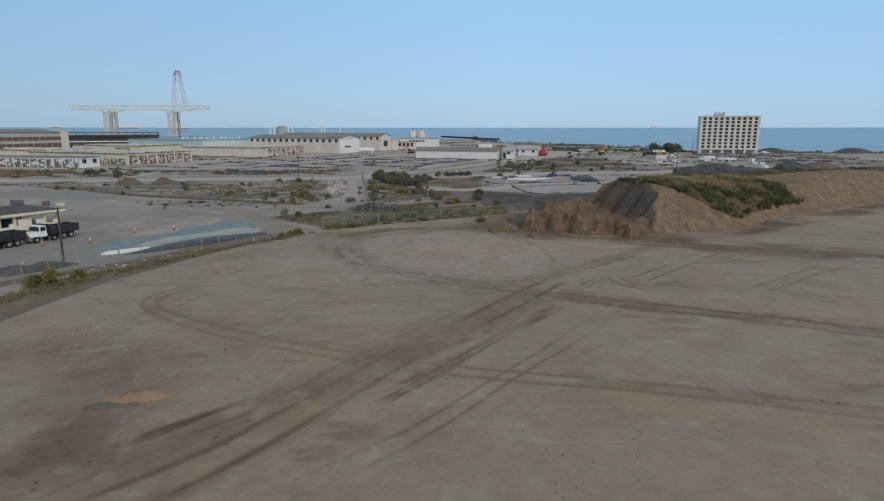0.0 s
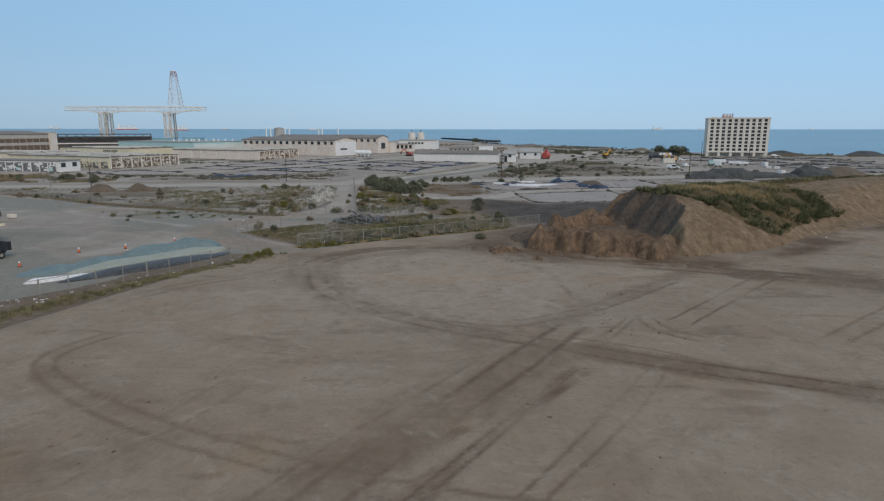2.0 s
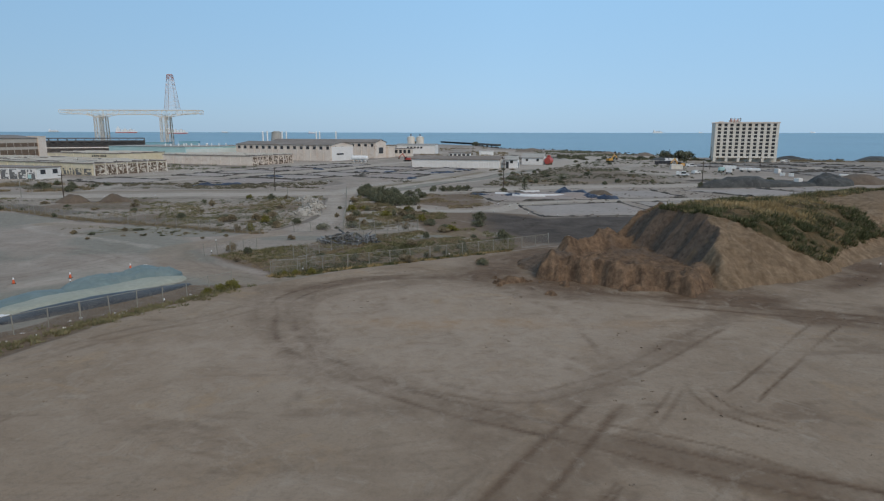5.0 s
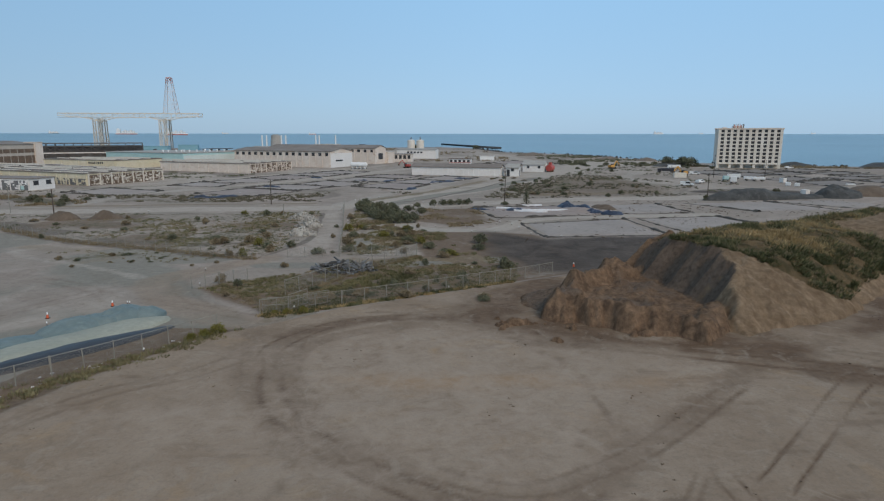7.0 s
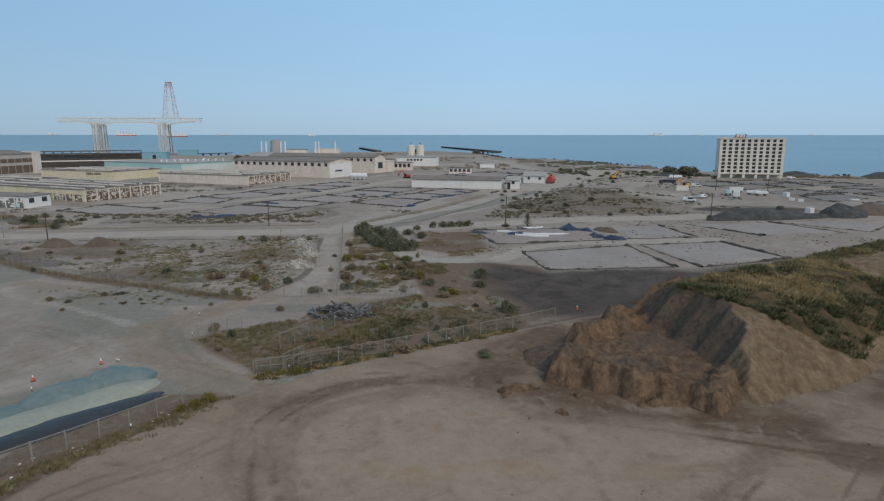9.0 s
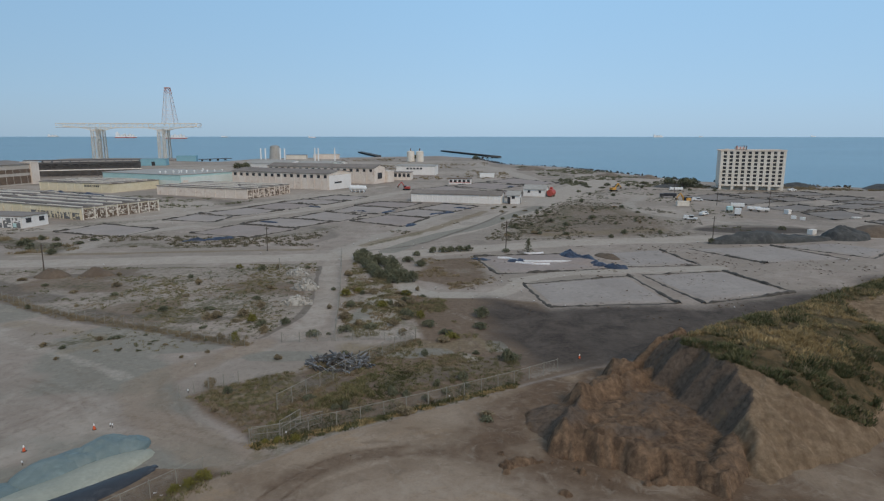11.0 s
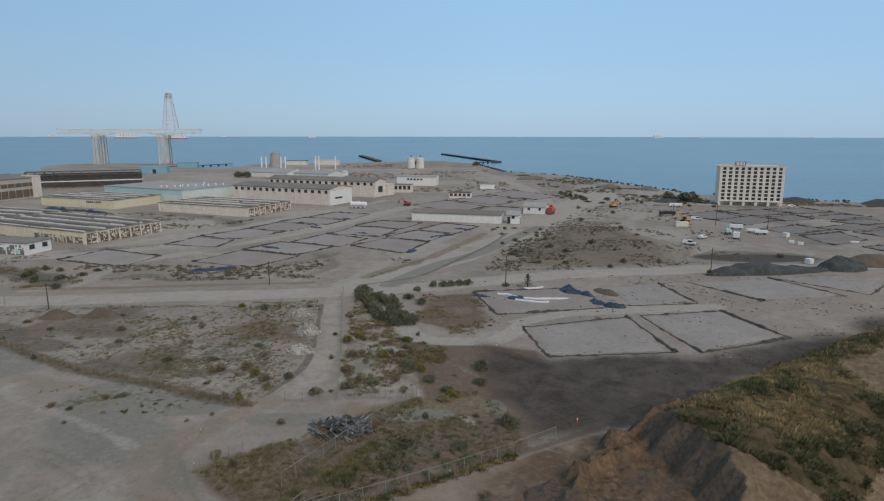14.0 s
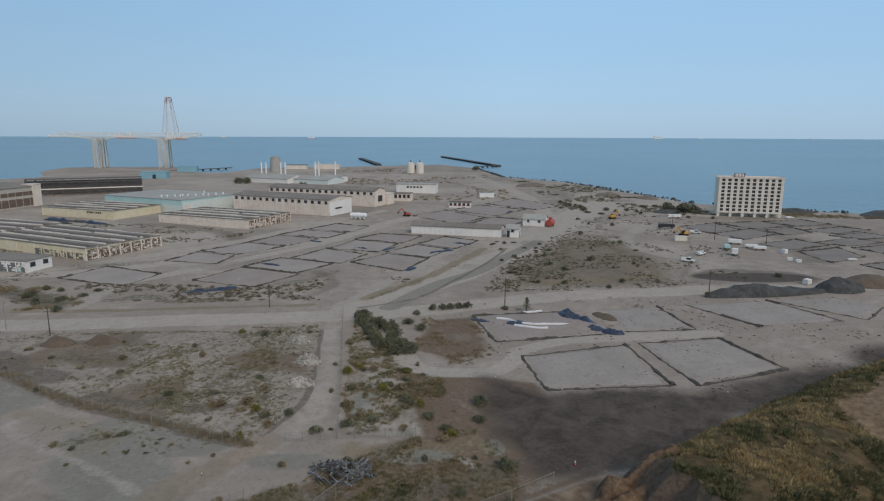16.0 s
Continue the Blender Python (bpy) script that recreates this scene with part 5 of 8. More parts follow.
def ridged(t, L, D, h, n, mat=None):
    """Long pale upstand walls along the flat roof of a shed, broken in places, with a low dark skylight beside each."""
    rnd = random.Random(int(L * 10 + D))
    for i in range(n + 1):
        y = 0.15 + i * (D - 0.6) / n
        top = h + 1.05 if 0 < i < n else h + 0.75
        x = 0.2
        while x < L - 0.5:
            e = min(L - 0.2, x + rnd.uniform(6, 18))
            part("parapet", boxes((x, e, y, y + 0.42, h + 0.405, top + rnd.uniform(-0.3, 0.12))), mat or M_CREAM, t)
            x = e + 0.02 if rnd.random() < 0.85 else e + rnd.uniform(1, 3)
        if i < n:
            w = (D - 0.6) / n
            part("roof_deck", boxes((0.6, L - 0.6, y + w * 0.25, y + w * 0.5, h + 0.405, h + 0.62), (0.6, L - 0.6, y + w * 0.56, y + w * 0.62, h + 0.405, h + 0.5)), M_ROOF_DARK, t, "sagging brown roof deck")


def broken_end(t, L, D, h, bays, mat, seed):
    """The stripped end wall of a shed: frames of posts, bars and hanging sheets."""
    rnd = random.Random(seed)
    part("void", boxes((L - 0.05, L + 0.12, 0.4, D - 0.4, 0, h - 0.5)), M_RUST, t, "dark rusty interior behind the stripped wall")
    for i in range(bays + 1):
        y = i * D / bays
        part("post", boxes((L + 0.1, L + 0.5, y - 0.22, y + 0.22, -0.4, h + 0.2)), mat, t)
    for i in range(bays):
        y0, y1 = i * D / bays, (i + 1) * D / bays
        for _ in range(24):
            a = (rnd.uniform(y0, y1), rnd.uniform(0, h))
            b = (min(y1, a[0] + rnd.uniform(0.8, 4)), a[1] + rnd.uniform(-0.5, 0.5)) if rnd.random() < 0.6 else (a[0] + rnd.uniform(-0.4, 0.4), rnd.uniform(0, h))
            bm = bmesh.new()
            beam(bm, (L + 0.3, *a), (L + 0.3, *b), rnd.uniform(0.07, 0.17))
            part("hanging_bar", bm, mat, t)
        for _ in range(8):
            y, z, w, k = rnd.uniform(y0, y1 - 0.8), rnd.uniform(0, h - 1), rnd.uniform(0.3, 1.1), rnd.uniform(0.2, 0.9)
            part("broken_sheet", boxes((L + 0.2, L + 0.28, y, min(y + w, y1), z, z + k)), mat, t)


def broken_front(t, x0, x1, h, mat, seed, bay=4.3):
    """A long wall stripped to its frame: posts, rails, and what is left of the sheets."""
    rnd = random.Random(seed)
    part("void", boxes((x0, x1, -0.12, -0.02, 0.1, h - 0.4)), M_STEEL, t, "dark gaps in the stripped wall")
    n = max(1, round((x1 - x0) / bay))
    for i in range(n + 1):
        x = x0 + (x1 - x0) * i / n
        part("post", boxes((x - 0.18, x + 0.18, -0.3, -0.1, -0.4, h + 0.1)), mat, t)
    part("rail", boxes((x0, x1, -0.28, -0.12, h - 0.5, h - 0.2)), mat, t)
    for i in range(n):
        a, b = x0 + (x1 - x0) * i / n, x0 + (x1 - x0) * (i + 1) / n
        for _ in range(5):
            x, z = rnd.uniform(a, b - 0.5), rnd.uniform(0.0, h - 1.2)
            part("broken_sheet", boxes((x, min(b, x + rnd.uniform(0.4, 1.9)), -0.22, -0.13, z, z + rnd.uniform(0.3, 1.3))), mat, t)
        for _ in range(6):
            p, q = rnd.uniform(a, b), rnd.uniform(0.2, h - 0.3)
            bm = bmesh.new()
            beam(bm, (p, -0.26, q), (min(b, p + rnd.uniform(0.5, 2.5)), -0.26, max(0.1, q + rnd.uniform(-0.8, 0.4))), rnd.uniform(0.08, 0.16))
            part("hanging_bar", bm, mat, t)


def windows_band(t, L, z0, z1, mat=None):
    part("window_band", boxes((0.5, L - 6, -0.09, 0.05, z0, z1)), mat or M_RUST, t, "long dark band of rusted steel windows")
    for i in range(int(L / 6)):
        part("mullion", boxes((3 + i * 6, 3.35 + i * 6, -0.14, 0.0, z0, z1)), M_DULL, t)


tall_block()
t = hall("long_warehouse", -72.3, 439, -25, 82, 26, 10.5, 12.4, M_PEACH, M_ROOF, "long faded peach warehouse with a row of high dark windows", 15, (2.3, 1.7, 1.0), 0, pilasters=16)
opening_row(t, "window", M_DARK, [5.5, 13.0], 7.4, 2.8, 2.0, end=82)
part("gable_face", boxes((82.0, 82.18, 0.3, 25.7, 0, 9.4)), M_WHITE, t, "patched pale gable wall")
part("wall_sign", boxes((82.18, 82.3, 6, 14, 4.0, 5.0)), M_DARK, t, "faded dark lettering band")
t = hall("long_warehouse", -48.5, 492, -22, 95, 17, 11.5, 13.6, M_PEACH, M_ROOF, "second peach warehouse, large dark doorway in its gable", 17, (2.4, 1.7, 1.0), 0, pilasters=18)
opening_row(t, "door", M_DARK, [8.5], 3.5, 7.0, 4.2, end=95)
part("lean_to", boxes((90, 97, 17.2, 28, -0.5, 8.0), (89.8, 97.3, 16.9, 28.3, 8.0, 8.4)), M_PEACH, t)
t = hall("ridged_shed", -107.8, 382, -23, 68, 38, 5.2, 0, M_PEACH, M_ROOF, "low faded peach shed with ridged roofs, rusty broken end", pilasters=10)
ridged(t, 68, 38, 5.2, 4)
broken_end(t, 68, 38, 5.2, 8, M_PEACH, 3)
t = hall("teal_warehouse", -173, 448.5, -26, 78, 50, 9, 0, M_TEAL, M_ROOF_LIGHT, "teal and white metal warehouse with roof ventilators")
part("pale_band", boxes((0.5, 77.5, -0.12, 0.0, 0.2, 5.4), (78.0, 78.12, 0.5, 49.5, 0.2, 7.6)), M_TEALWHITE, t, "pale wall sheeting")
part("wall_door", boxes((78.12, 78.25, 2, 6.5, 0, 5.5)), M_PEACH, t, "faded orange roller door")
for i in range(12):
    vx, vy = 52 + (i * 7.3) % 24, 6 + (i * 11.7) % 40
    bm = bmesh.new()
    tube(bm, (vx, vy, 9.2), (vx, vy, 10.4), 0.45, 0.45)
    tube(bm, (vx, vy, 10.4), (vx, vy, 11.0), 0.8, 0.35)
    part("ventilator", bm, M_STACK, t, "white roof ventilator")
t = hall("ridged_shed", -203, 418.5, -20, 62, 38, 5.4, 0, M_YELLOW, M_ROOF, "low yellowed shed with ridged roof lights", pilasters=9)
ridged(t, 62, 38, 5.4, 4)
opening_row(t, "window", M_DARK, [40 + i * 1.6 for i in range(8)], 3.4, 1.0, 0.9)
t = hall("ridged_shed", -149.5, 294.5, -25, 75, 38, 5.0, 0, M_YELLOW, M_ROOF, "derelict low shed with stripped end bays and old roof lights", pilasters=12)
ridged(t, 75, 38, 5.0, 4)
broken_end(t, 75, 38, 5.0, 7, M_CREAM, 4)
broken_front(t, 40, 74, 3.4, M_YELLOW, 15, 5.5)
t = hall("ridged_shed", -214, 338, -20, 50, 30, 5.2, 0, M_YELLOW, M_ROOF, "short derelict shed of yellowed concrete beside the yard")
ridged(t, 50, 30, 5.2, 3)
broken_end(t, 50, 30, 5.2, 6, M_YELLOW, 6)
t = hall("banded_warehouse", -299, 496, 80, 90, 50, 14.5, 16.5, M_DULL, M_ROOF, "large banded warehouse with long dark window strips")
windows_band(t, 90, 1.0, 6.4)
windows_band(t, 90, 8.4, 11.2)
part("stair_tower", boxes((84, 91, -1.2, 8, -0.5, 15.6), (83.7, 91.3, -1.5, 8.3, 15.6, 16.1)), M_PEACH, t)
t = hall("white_shed", -159, 271, -12, 60, 12, 4.4, 0, M_WHITE, M_ROOF, "long low white shed with graffiti-dulled, broken walls", 0, (2.4, 1.5, 0.8), 2)
broken_front(t, 0.4, 59.6, 4.4, M_WHITE, 12)
for i in range(5):
    part("painted_panel", boxes((56 - i * 8.3, 57.6 - i * 8.3, -0.36, -0.3, 0.4 + 0.3 * (i % 3), 1.9 + 0.2 * (i % 2))), (M_TEAL, M_STEEL)[i % 2], t, "dull painted panel")
t = hall("white_barrack", 32, 357.6, -15, 49, 10, 4.5, 5.9, M_WHITE, M_ROOF, "long low white shed with a dark weathered roof", pilasters=18)
t = hall("white_porch", 41.5, 357.2, -15, 6.5, 7, 4.6, 6.2, M_WHITE, M_ROOF_LIGHT, "small white gabled building with a dark doorway", 1, (1.6, 1.2, 0.6), doors=(("end", 3.5, 2.2, 3.0),))
opening_row(t, "door", M_DARK, [1.0], 0, 1.6, 3.4)
hall("white_cottage", 61.5, 396.5, -20, 13, 9, 4.2, 6.2, M_WHITE, M_ROOF_LIGHT, "small white gabled shed near a red tank", 2, (1.4, 1.2, 0.8), doors=(("end", 4.5, 2.4, 3.0),))
t = hall("ruined_cabin", 22, 488, -8, 16, 8, 3.8, 0, M_WHITE, M_RUST, "white burnt-out cabin with large gaps and red trim", 5, (2.0, 1.6, 0.6))
part("trim_board", boxes((0, 16, -0.16, -0.06, 1.3, 1.6)), M_RED, t, "red trim board")
t = hall("flat_hall", -5, 597, -8, 36, 18, 8.0, 8.8, M_WHITE, M_ROOF_LIGHT, "white flat hall with a short row of dark windows", 0)
opening_row(t, "window", M_DARK, [10.5 + 3.1 * i for i in range(5)], 5.0, 2.0, 1.3)
hall("burnt_annex", -24, 531, -8, 14, 10, 6.0, 0, M_PEACH, M_ROOF, "gutted annex with rusty walls and open bays", 4, (2.2, 2.6, 0.8))
hall("blue_shed", -327, 773, 8, 30, 14, 7.5, 0, M_BLUE, M_BLUE, "blue metal shed with one dark opening", 0, doors=(("front", 16, 4, 4.5),))
hall("blue_shed", -343, 905, 10, 26, 12, 7.0, 0, M_BLUE, M_BLUE, "blue metal shed on the far quay")
hall("pump_house", -112, 722, -20, 26, 18, 5.5, 6.8, M_WHITE, M_ROOF_LIGHT, "pale low plant building beside white stacks")
hall("plant_hall", -165, 700, -25, 60, 34, 5.0, 8.5, M_WHITE, M_ROOF_LIGHT, "pale low plant hall under tall white stacks")
hall("plant_hall", -120, 690, -25, 55, 30, 4.6, 7.5, M_TEALWHITE, M_ROOF_LIGHT, "pale plant hall with curved roof sections")
hall("quay_shed", -205, 975, 0, 30, 14, 6.0, 0, M_CREAM, M_RUST, "low quayside shed with a rusted roof")
hall("quay_shed", -156, 978, 0, 38, 12, 7.0, 0, M_PEACH, M_CREAM, "long low pink quayside shed")
hall("site_hut", 45.5, 563, 0, 12, 4, 3.2, 0, M_STACK, M_STACK, "white site hut on bare ground")


def shed_skeleton():
    t = thing("shed_skeleton", pose(-350, 556, 0, 0, 0, 28) @ Matrix.Diagonal((0.9, 1, 1.15, 1)), "open dark steel frame of a stripped shed with curved roof ribs", "steel frame")
    for i in range(14):
        for y in (0, 16):
            part("column", boxes((i * 7.6 - 0.35, i * 7.6 + 0.35, y - 0.35, y + 0.35, -0.5, 9.5)), M_OLDSTEEL, t)
    for z, y in ((9.5, 0), (9.5, 16), (4.6, 0), (11.6, 8)):
        part("rail", boxes((-0.5, 99.5, y - 0.45, y + 0.45, z, z + 0.7)), M_OLDSTEEL if z > 9 else M_CRANE, t)
    for i in range(14):
        bm = bmesh.new()
        pts = [(i * 7.6, 16 * k / 8, 9.8 + 2.2 * math.sin(math.pi * k / 8)) for k in range(9)]
        for a, b in zip(pts, pts[1:]):
            beam(bm, a, b, 0.5)
        for k in range(0, 8, 2):
            beam(bm, (i * 7.6, 2 * k, 9.6), pts[k + 1], 0.3)
        part("roof_rib", bm, M_OLDSTEEL, t)
    # dark sheet added to stand for the shade inside the frame
    part("backing", boxes((0, 99, 17, 17.4, -0.5, 9.4)), M_OLDSTEEL, t)
    part("roof_sheet", boxes((0, 99, 9, 16.6, 12.1, 12.35)), M_ROOF, t)
    for i in range(13):
        for y in (0.4, 8.0):
            bm = bmesh.new()
            beam(bm, (i * 7.6, y, 9.4), (i * 7.6 + 7.6, y, 4.8), 0.3)
            beam(bm, (i * 7.6, y, 4.8), (i * 7.6 + 7.6, y, 9.4), 0.3)
            part("cross_brace", bm, M_OLDSTEEL, t)


shed_skeleton()


# ---- the gantry crane on the far quay ----
def lattice(bm, a0, a1, b0, b1, n, w, brace):
    """Bars between two rails a0-a1 and b0-b1, n panels, crossed."""
    a0, a1, b0, b1 = map(Vector, (a0, a1, b0, b1))
    beam(bm, a0, a1, w), beam(bm, b0, b1, w)
    for i in range(n):
        s, e = i / n, (i + 1) / n
        p, q, r, u = a0.lerp(a1, s), a0.lerp(a1, e), b0.lerp(b1, s), b0.lerp(b1, e)
        beam(bm, p, u, brace), beam(bm, r, q, brace), beam(bm, q, u, brace)


def leg_mesh(h, w, top):
    bm = bmesh.new()
    c0 = [(-w, -w, 0), (w, -w, 0), (w, w, 0), (-w, w, 0)]
    c1 = [(x * top, y * top, h) for x, y, _ in c0]
    for i in range(4):
        j = (i + 1) % 4
        lattice(bm, c0[i], c1[i], c0[j], c1[j], 5, 0.9, 0.42)
    return bm


def girder():
    """One side of the bridge: level top chord, bottom chord that drops at the legs and rises to the tips."""
    bm = bmesh.new()
    n, L = 26, 207.0
    low = lambda x: 6.2 + 4.6 * max(math.exp(-((x - 56) / 13) ** 2), math.exp(-((x - 153) / 13) ** 2)) - 2.6 * max(0, 1 - min(x, L - x) / 30)
    for i in range(n):
        x0, x1 = i * L / n, (i + 1) * L / n
        beam(bm, (x0, 0, 0), (x1, 0, 0), 1.1)
        beam(bm, (x0, 0, -low(x0)), (x1, 0, -low(x1)), 0.85)
        beam(bm, (x0, 0, 0), (x0, 0, -low(x0)), 0.5)
        beam(bm, (x0, 0, 0), (x1, 0, -low(x1)), 0.4) if i % 2 else beam(bm, (x0, 0, -low(x0)), (x1, 0, 0), 0.4)
    beam(bm, (L, 0, 0), (L, 0, -low(L)), 0.9)
    return bm


def gantry_crane():
    t = thing("gantry_crane", pose(-578, 975, -1, 0, 0, 3.5), "huge weathered steel gantry crane with a red-topped lattice tower", "crane")
    me = mesh_of("bridge_girder", girder(), M_CRANE)
    for y in (0, 21):
        shared("bridge_girder", me, t, pose(0, y, 54))
    for z, w in ((54, 0.9), (48, 0.7)):
        bm = bmesh.new()
        beam(bm, (0, 0, 0), (0, 21, 0), w)
        me = mesh_of("deck_beam", bm, M_CRANE)
        for i in range(21):
            shared("deck_beam", me, t, pose(i * 10.35, 0, z))
    me = mesh_of("leg", leg_mesh(44.5, 4.4, 0.85), M_CRANE)
    for x in (56, 153):
        for y in (0, 21):
            shared("leg", me, t, pose(x, y, 0.5))
            part("footing", boxes((x - 7, x + 7, y - 6, y + 6, -2, 0.6)), M_RUST, t)
    for x in (56, 153):
        bm = bmesh.new()
        lattice(bm, (x, 3, 40), (x, 19, 40), (x, 3, 46), (x, 19, 46), 4, 0.9, 0.6)
        part("cross_frame", bm, M_CRANE, t)
    for z0, z1, w0, w1, mat, n in ((54.7, 99, 9.0, 4.2, M_CRANE_PALE, 7), (99, 107, 4.2, 3.2, M_CRANE_RED, 2)):
        bm = bmesh.new()
        for i in range(4):
            s = [(-1, -1), (1, -1), (1, 1), (-1, 1)]
            (ax, ay), (bx, by) = s[i], s[(i + 1) % 4]
            lattice(bm, (164 + ax * w0, 10.5 + ay * w0, z0), (164 + ax * w1, 10.5 + ay * w1, z1), (164 + bx * w0, 10.5 + by * w0, z0), (164 + bx * w1, 10.5 + by * w1, z1), n, 0.5, 0.26)
        part("tower" if z0 < 60 else "tower_head", bm, mat, t, "pale pink lattice tower" if z0 < 60 else "red lattice tower head")
    part("head_platform", boxes((160.4, 167.6, 6.9, 14.1, 106.5, 107.6)), M_CRANE_RED, t)


gantry_crane()


# ---- tanks, stacks, piers, ships ----
def cylinder_thing(name, x, y, z0, h, r0, r1, mat, label, category, cap=None, group=""):
    t = thing(name, pose(x, y, z0), label, category, group)
    bm = bmesh.new()
    tube(bm, (0, 0, -0.5), (0, 0, h), r0, r1, 16)
    part("shell", bm, mat, t, smooth=False)
    bm = bmesh.new()
    tube(bm, (0, 0, h), (0, 0, h + max(0.3, r1 * 0.25)), r1 * 1.06, r1 * 0.5, 16)
    part("cap", bm, cap or mat, t)
    return t


for sx, sy in ((-205.3, 745), (-200.2, 745.2), (-184.5, 750), (-179.5, 750), (-148, 765.4), (-144, 765.6), (-124.9, 766.5)):
    cylinder_thing("exhaust_stack", sx, sy, 0, 20.5, 0.85, 0.8, M_STACK, "slender white steel exhaust stack", "stack", group="plant stacks")
for sx in (-42, -29.5):
    t = cylinder_thing("storage_tank", sx, 887, 0, 13.5, 5.2, 5.2, M_CREAM, "cream round storage tank with a roof mast", "tank", M_CREAM, "tank pair")
    part("mast", boxes((-0.6, 0.6, -0.6, 0.6, 13.5, 18.0)), M_RUST, t)
t = cylinder_thing("silo", -235, 915, 0, 20, 8.5, 6.5, M_ROOF_LIGHT, "grey conical silo with a slanted top on the quay", "silo")


def pier(x0, y0, x1, y1, w, label):
    L, a = math.hypot(x1 - x0, y1 - y0), math.degrees(math.atan2(y1 - y0, x1 - x0))
    t = thing("pier", pose(x0, y0, SEA, 0, 0, a), label, "pier")
    part("deck", boxes((0, L, -w / 2, w / 2, 2.2, 3.2)), M_STONE, t)
    me = mesh_of("trestle", boxes((-0.5, 0.5, -w / 2, w / 2, -3, 2.2)), M_STONE)
    for i in range(int(L / 14) + 1):
        shared("trestle", me, t, pose(min(L - 0.6, 0.6 + i * 14), 0, 0))


pier(-180, 1413, -112, 1140, 10, "old dark timber pier running out into the bay")
pier(1.5, 1534, 99, 1110, 9, "long dark timber breakwater in the bay")
pier(60, 1062, 99, 1112, 3, "slender trestle joining the shore to the breakwater")
pier(-395, 905, -330, 1010, 4, "narrow slanted quay gangway beside the crane")


def riprap():
    """Dark boulders along the right-hand shore."""
    r = np.random.RandomState(8)
    tris = []
    for (ax, ay), (bx, by) in zip(SHORE[14:22], SHORE[15:23]):
        n = int(math.hypot(bx - ax, by - ay) / 1.3)
        for _ in range(n):
            f = r.rand()
            c = np.array([ax + (bx - ax) * f + r.normal(0, 1.6), ay + (by - ay) * f + r.normal(0, 1.6), SEA + r.uniform(0.4, 2.8)])
            e = r.uniform(0.7, 1.9)
            d = r.normal(0, 1, (6, 3))
            d = d / np.linalg.norm(d, axis=1)[:, None] * e * np.array([1, 1, 0.8])
            for i, j, k in ((0, 1, 2), (1, 2, 3), (2, 3, 4), (3, 4, 5), (0, 2, 4), (1, 3, 5), (0, 3, 5), (0, 1, 4)):
                tris.append(np.stack([c + d[i], c + d[j], c + d[k]]))
    tris = np.array(tris)
    me = bpy.data.meshes.new("riprap")
    me.from_pydata(tris.reshape(-1, 3).tolist(), [], np.arange(len(tris) * 3).reshape(-1, 3).tolist())
    me.materials.append(M_STONE)
    tagged(new("riprap", me), "dark boulders along the shore", "rocks", kind="stuff")


riprap()


def sea_height(x, y):
    return SEA + 30.0 * float(step(np.float64(math.hypot(x, y)), 2300, 4860))


def ship(x, y, L, hull, label):
    t = thing("cargo_ship", pose(x, y, sea_height(x, y), 0, 0, 8), label, "ship", "anchored ships")
    bm = bmesh.new()
    slab(bm, [(-L / 2, -L * 0.07), (L * 0.42, -L * 0.07), (L / 2, 0), (L * 0.42, L * 0.07), (-L / 2, L * 0.07)], -2, L * 0.035)
    part("hull", bm, hull, t)
    bm = bmesh.new()
    slab(bm, [(-L / 2, -L * 0.075), (L * 0.44, -L * 0.075), (L * 0.53, 0), (L * 0.44, L * 0.075), (-L / 2, L * 0.075)], L * 0.035, L * 0.075)
    part("upper_hull", bm, M_STACK, t, "white topsides")
    part("deckhouse", boxes((-L * 0.46, -L * 0.28, -L * 0.06, L * 0.06, L * 0.07, L * 0.24), (-L * 0.42, -L * 0.36, -L * 0.02, L * 0.02, L * 0.24, L * 0.30)), M_STACK, t)
    part("deck_gear", boxes(*[(-L * 0.22 + i * L * 0.13, -L * 0.22 + i * L * 0.13 + L * 0.09, -L * 0.05, L * 0.05, L * 0.07, L * (0.16 + 0.05 * (i % 2))) for i in range(5)]), M_STACK, t)


for px, depth, L, hull in ((112, 3900, 62, M_STEEL), (238, 3700, 118, M_RED), (325, 3600, 120, M_RED), (408, 4100, 42, M_STEEL), (559, 4000, 48, M_RED), (1157, 4200, 70, M_STACK), (1231, 4250, 30, M_STACK), (1425, 4200, 40, M_STACK)):
    ship((px - 784) / 1087 * depth, depth, L, hull, "distant anchored ship on the bay, pale deckhouse")


# ---- levelled pads with dark berms ----
def height_at(x, y):
    return float(ground_height(np.array([float(x)]), np.array([float(y)]))[0])


def tri_mesh(name, tris, mat, label="", category="", kind="", parent=None):
    """One mesh from an array of loose triangles (n, 3, 3)."""
    n = len(tris)
    me = bpy.data.meshes.new(name)
    me.vertices.add(n * 3)
    me.vertices.foreach_set("co", tris.astype(np.float32).ravel())
    me.loops.add(n * 3)
    me.loops.foreach_set("vertex_index", np.arange(n * 3, dtype=np.int32))
    me.polygons.add(n)
    me.polygons.foreach_set("loop_start", np.arange(0, n * 3, 3, dtype=np.int32))
    me.update(calc_edges=True)
    me.materials.append(mat)
    ob = new(name, me)
    ob.parent = parent
    return tagged(ob, label, category, kind=kind)


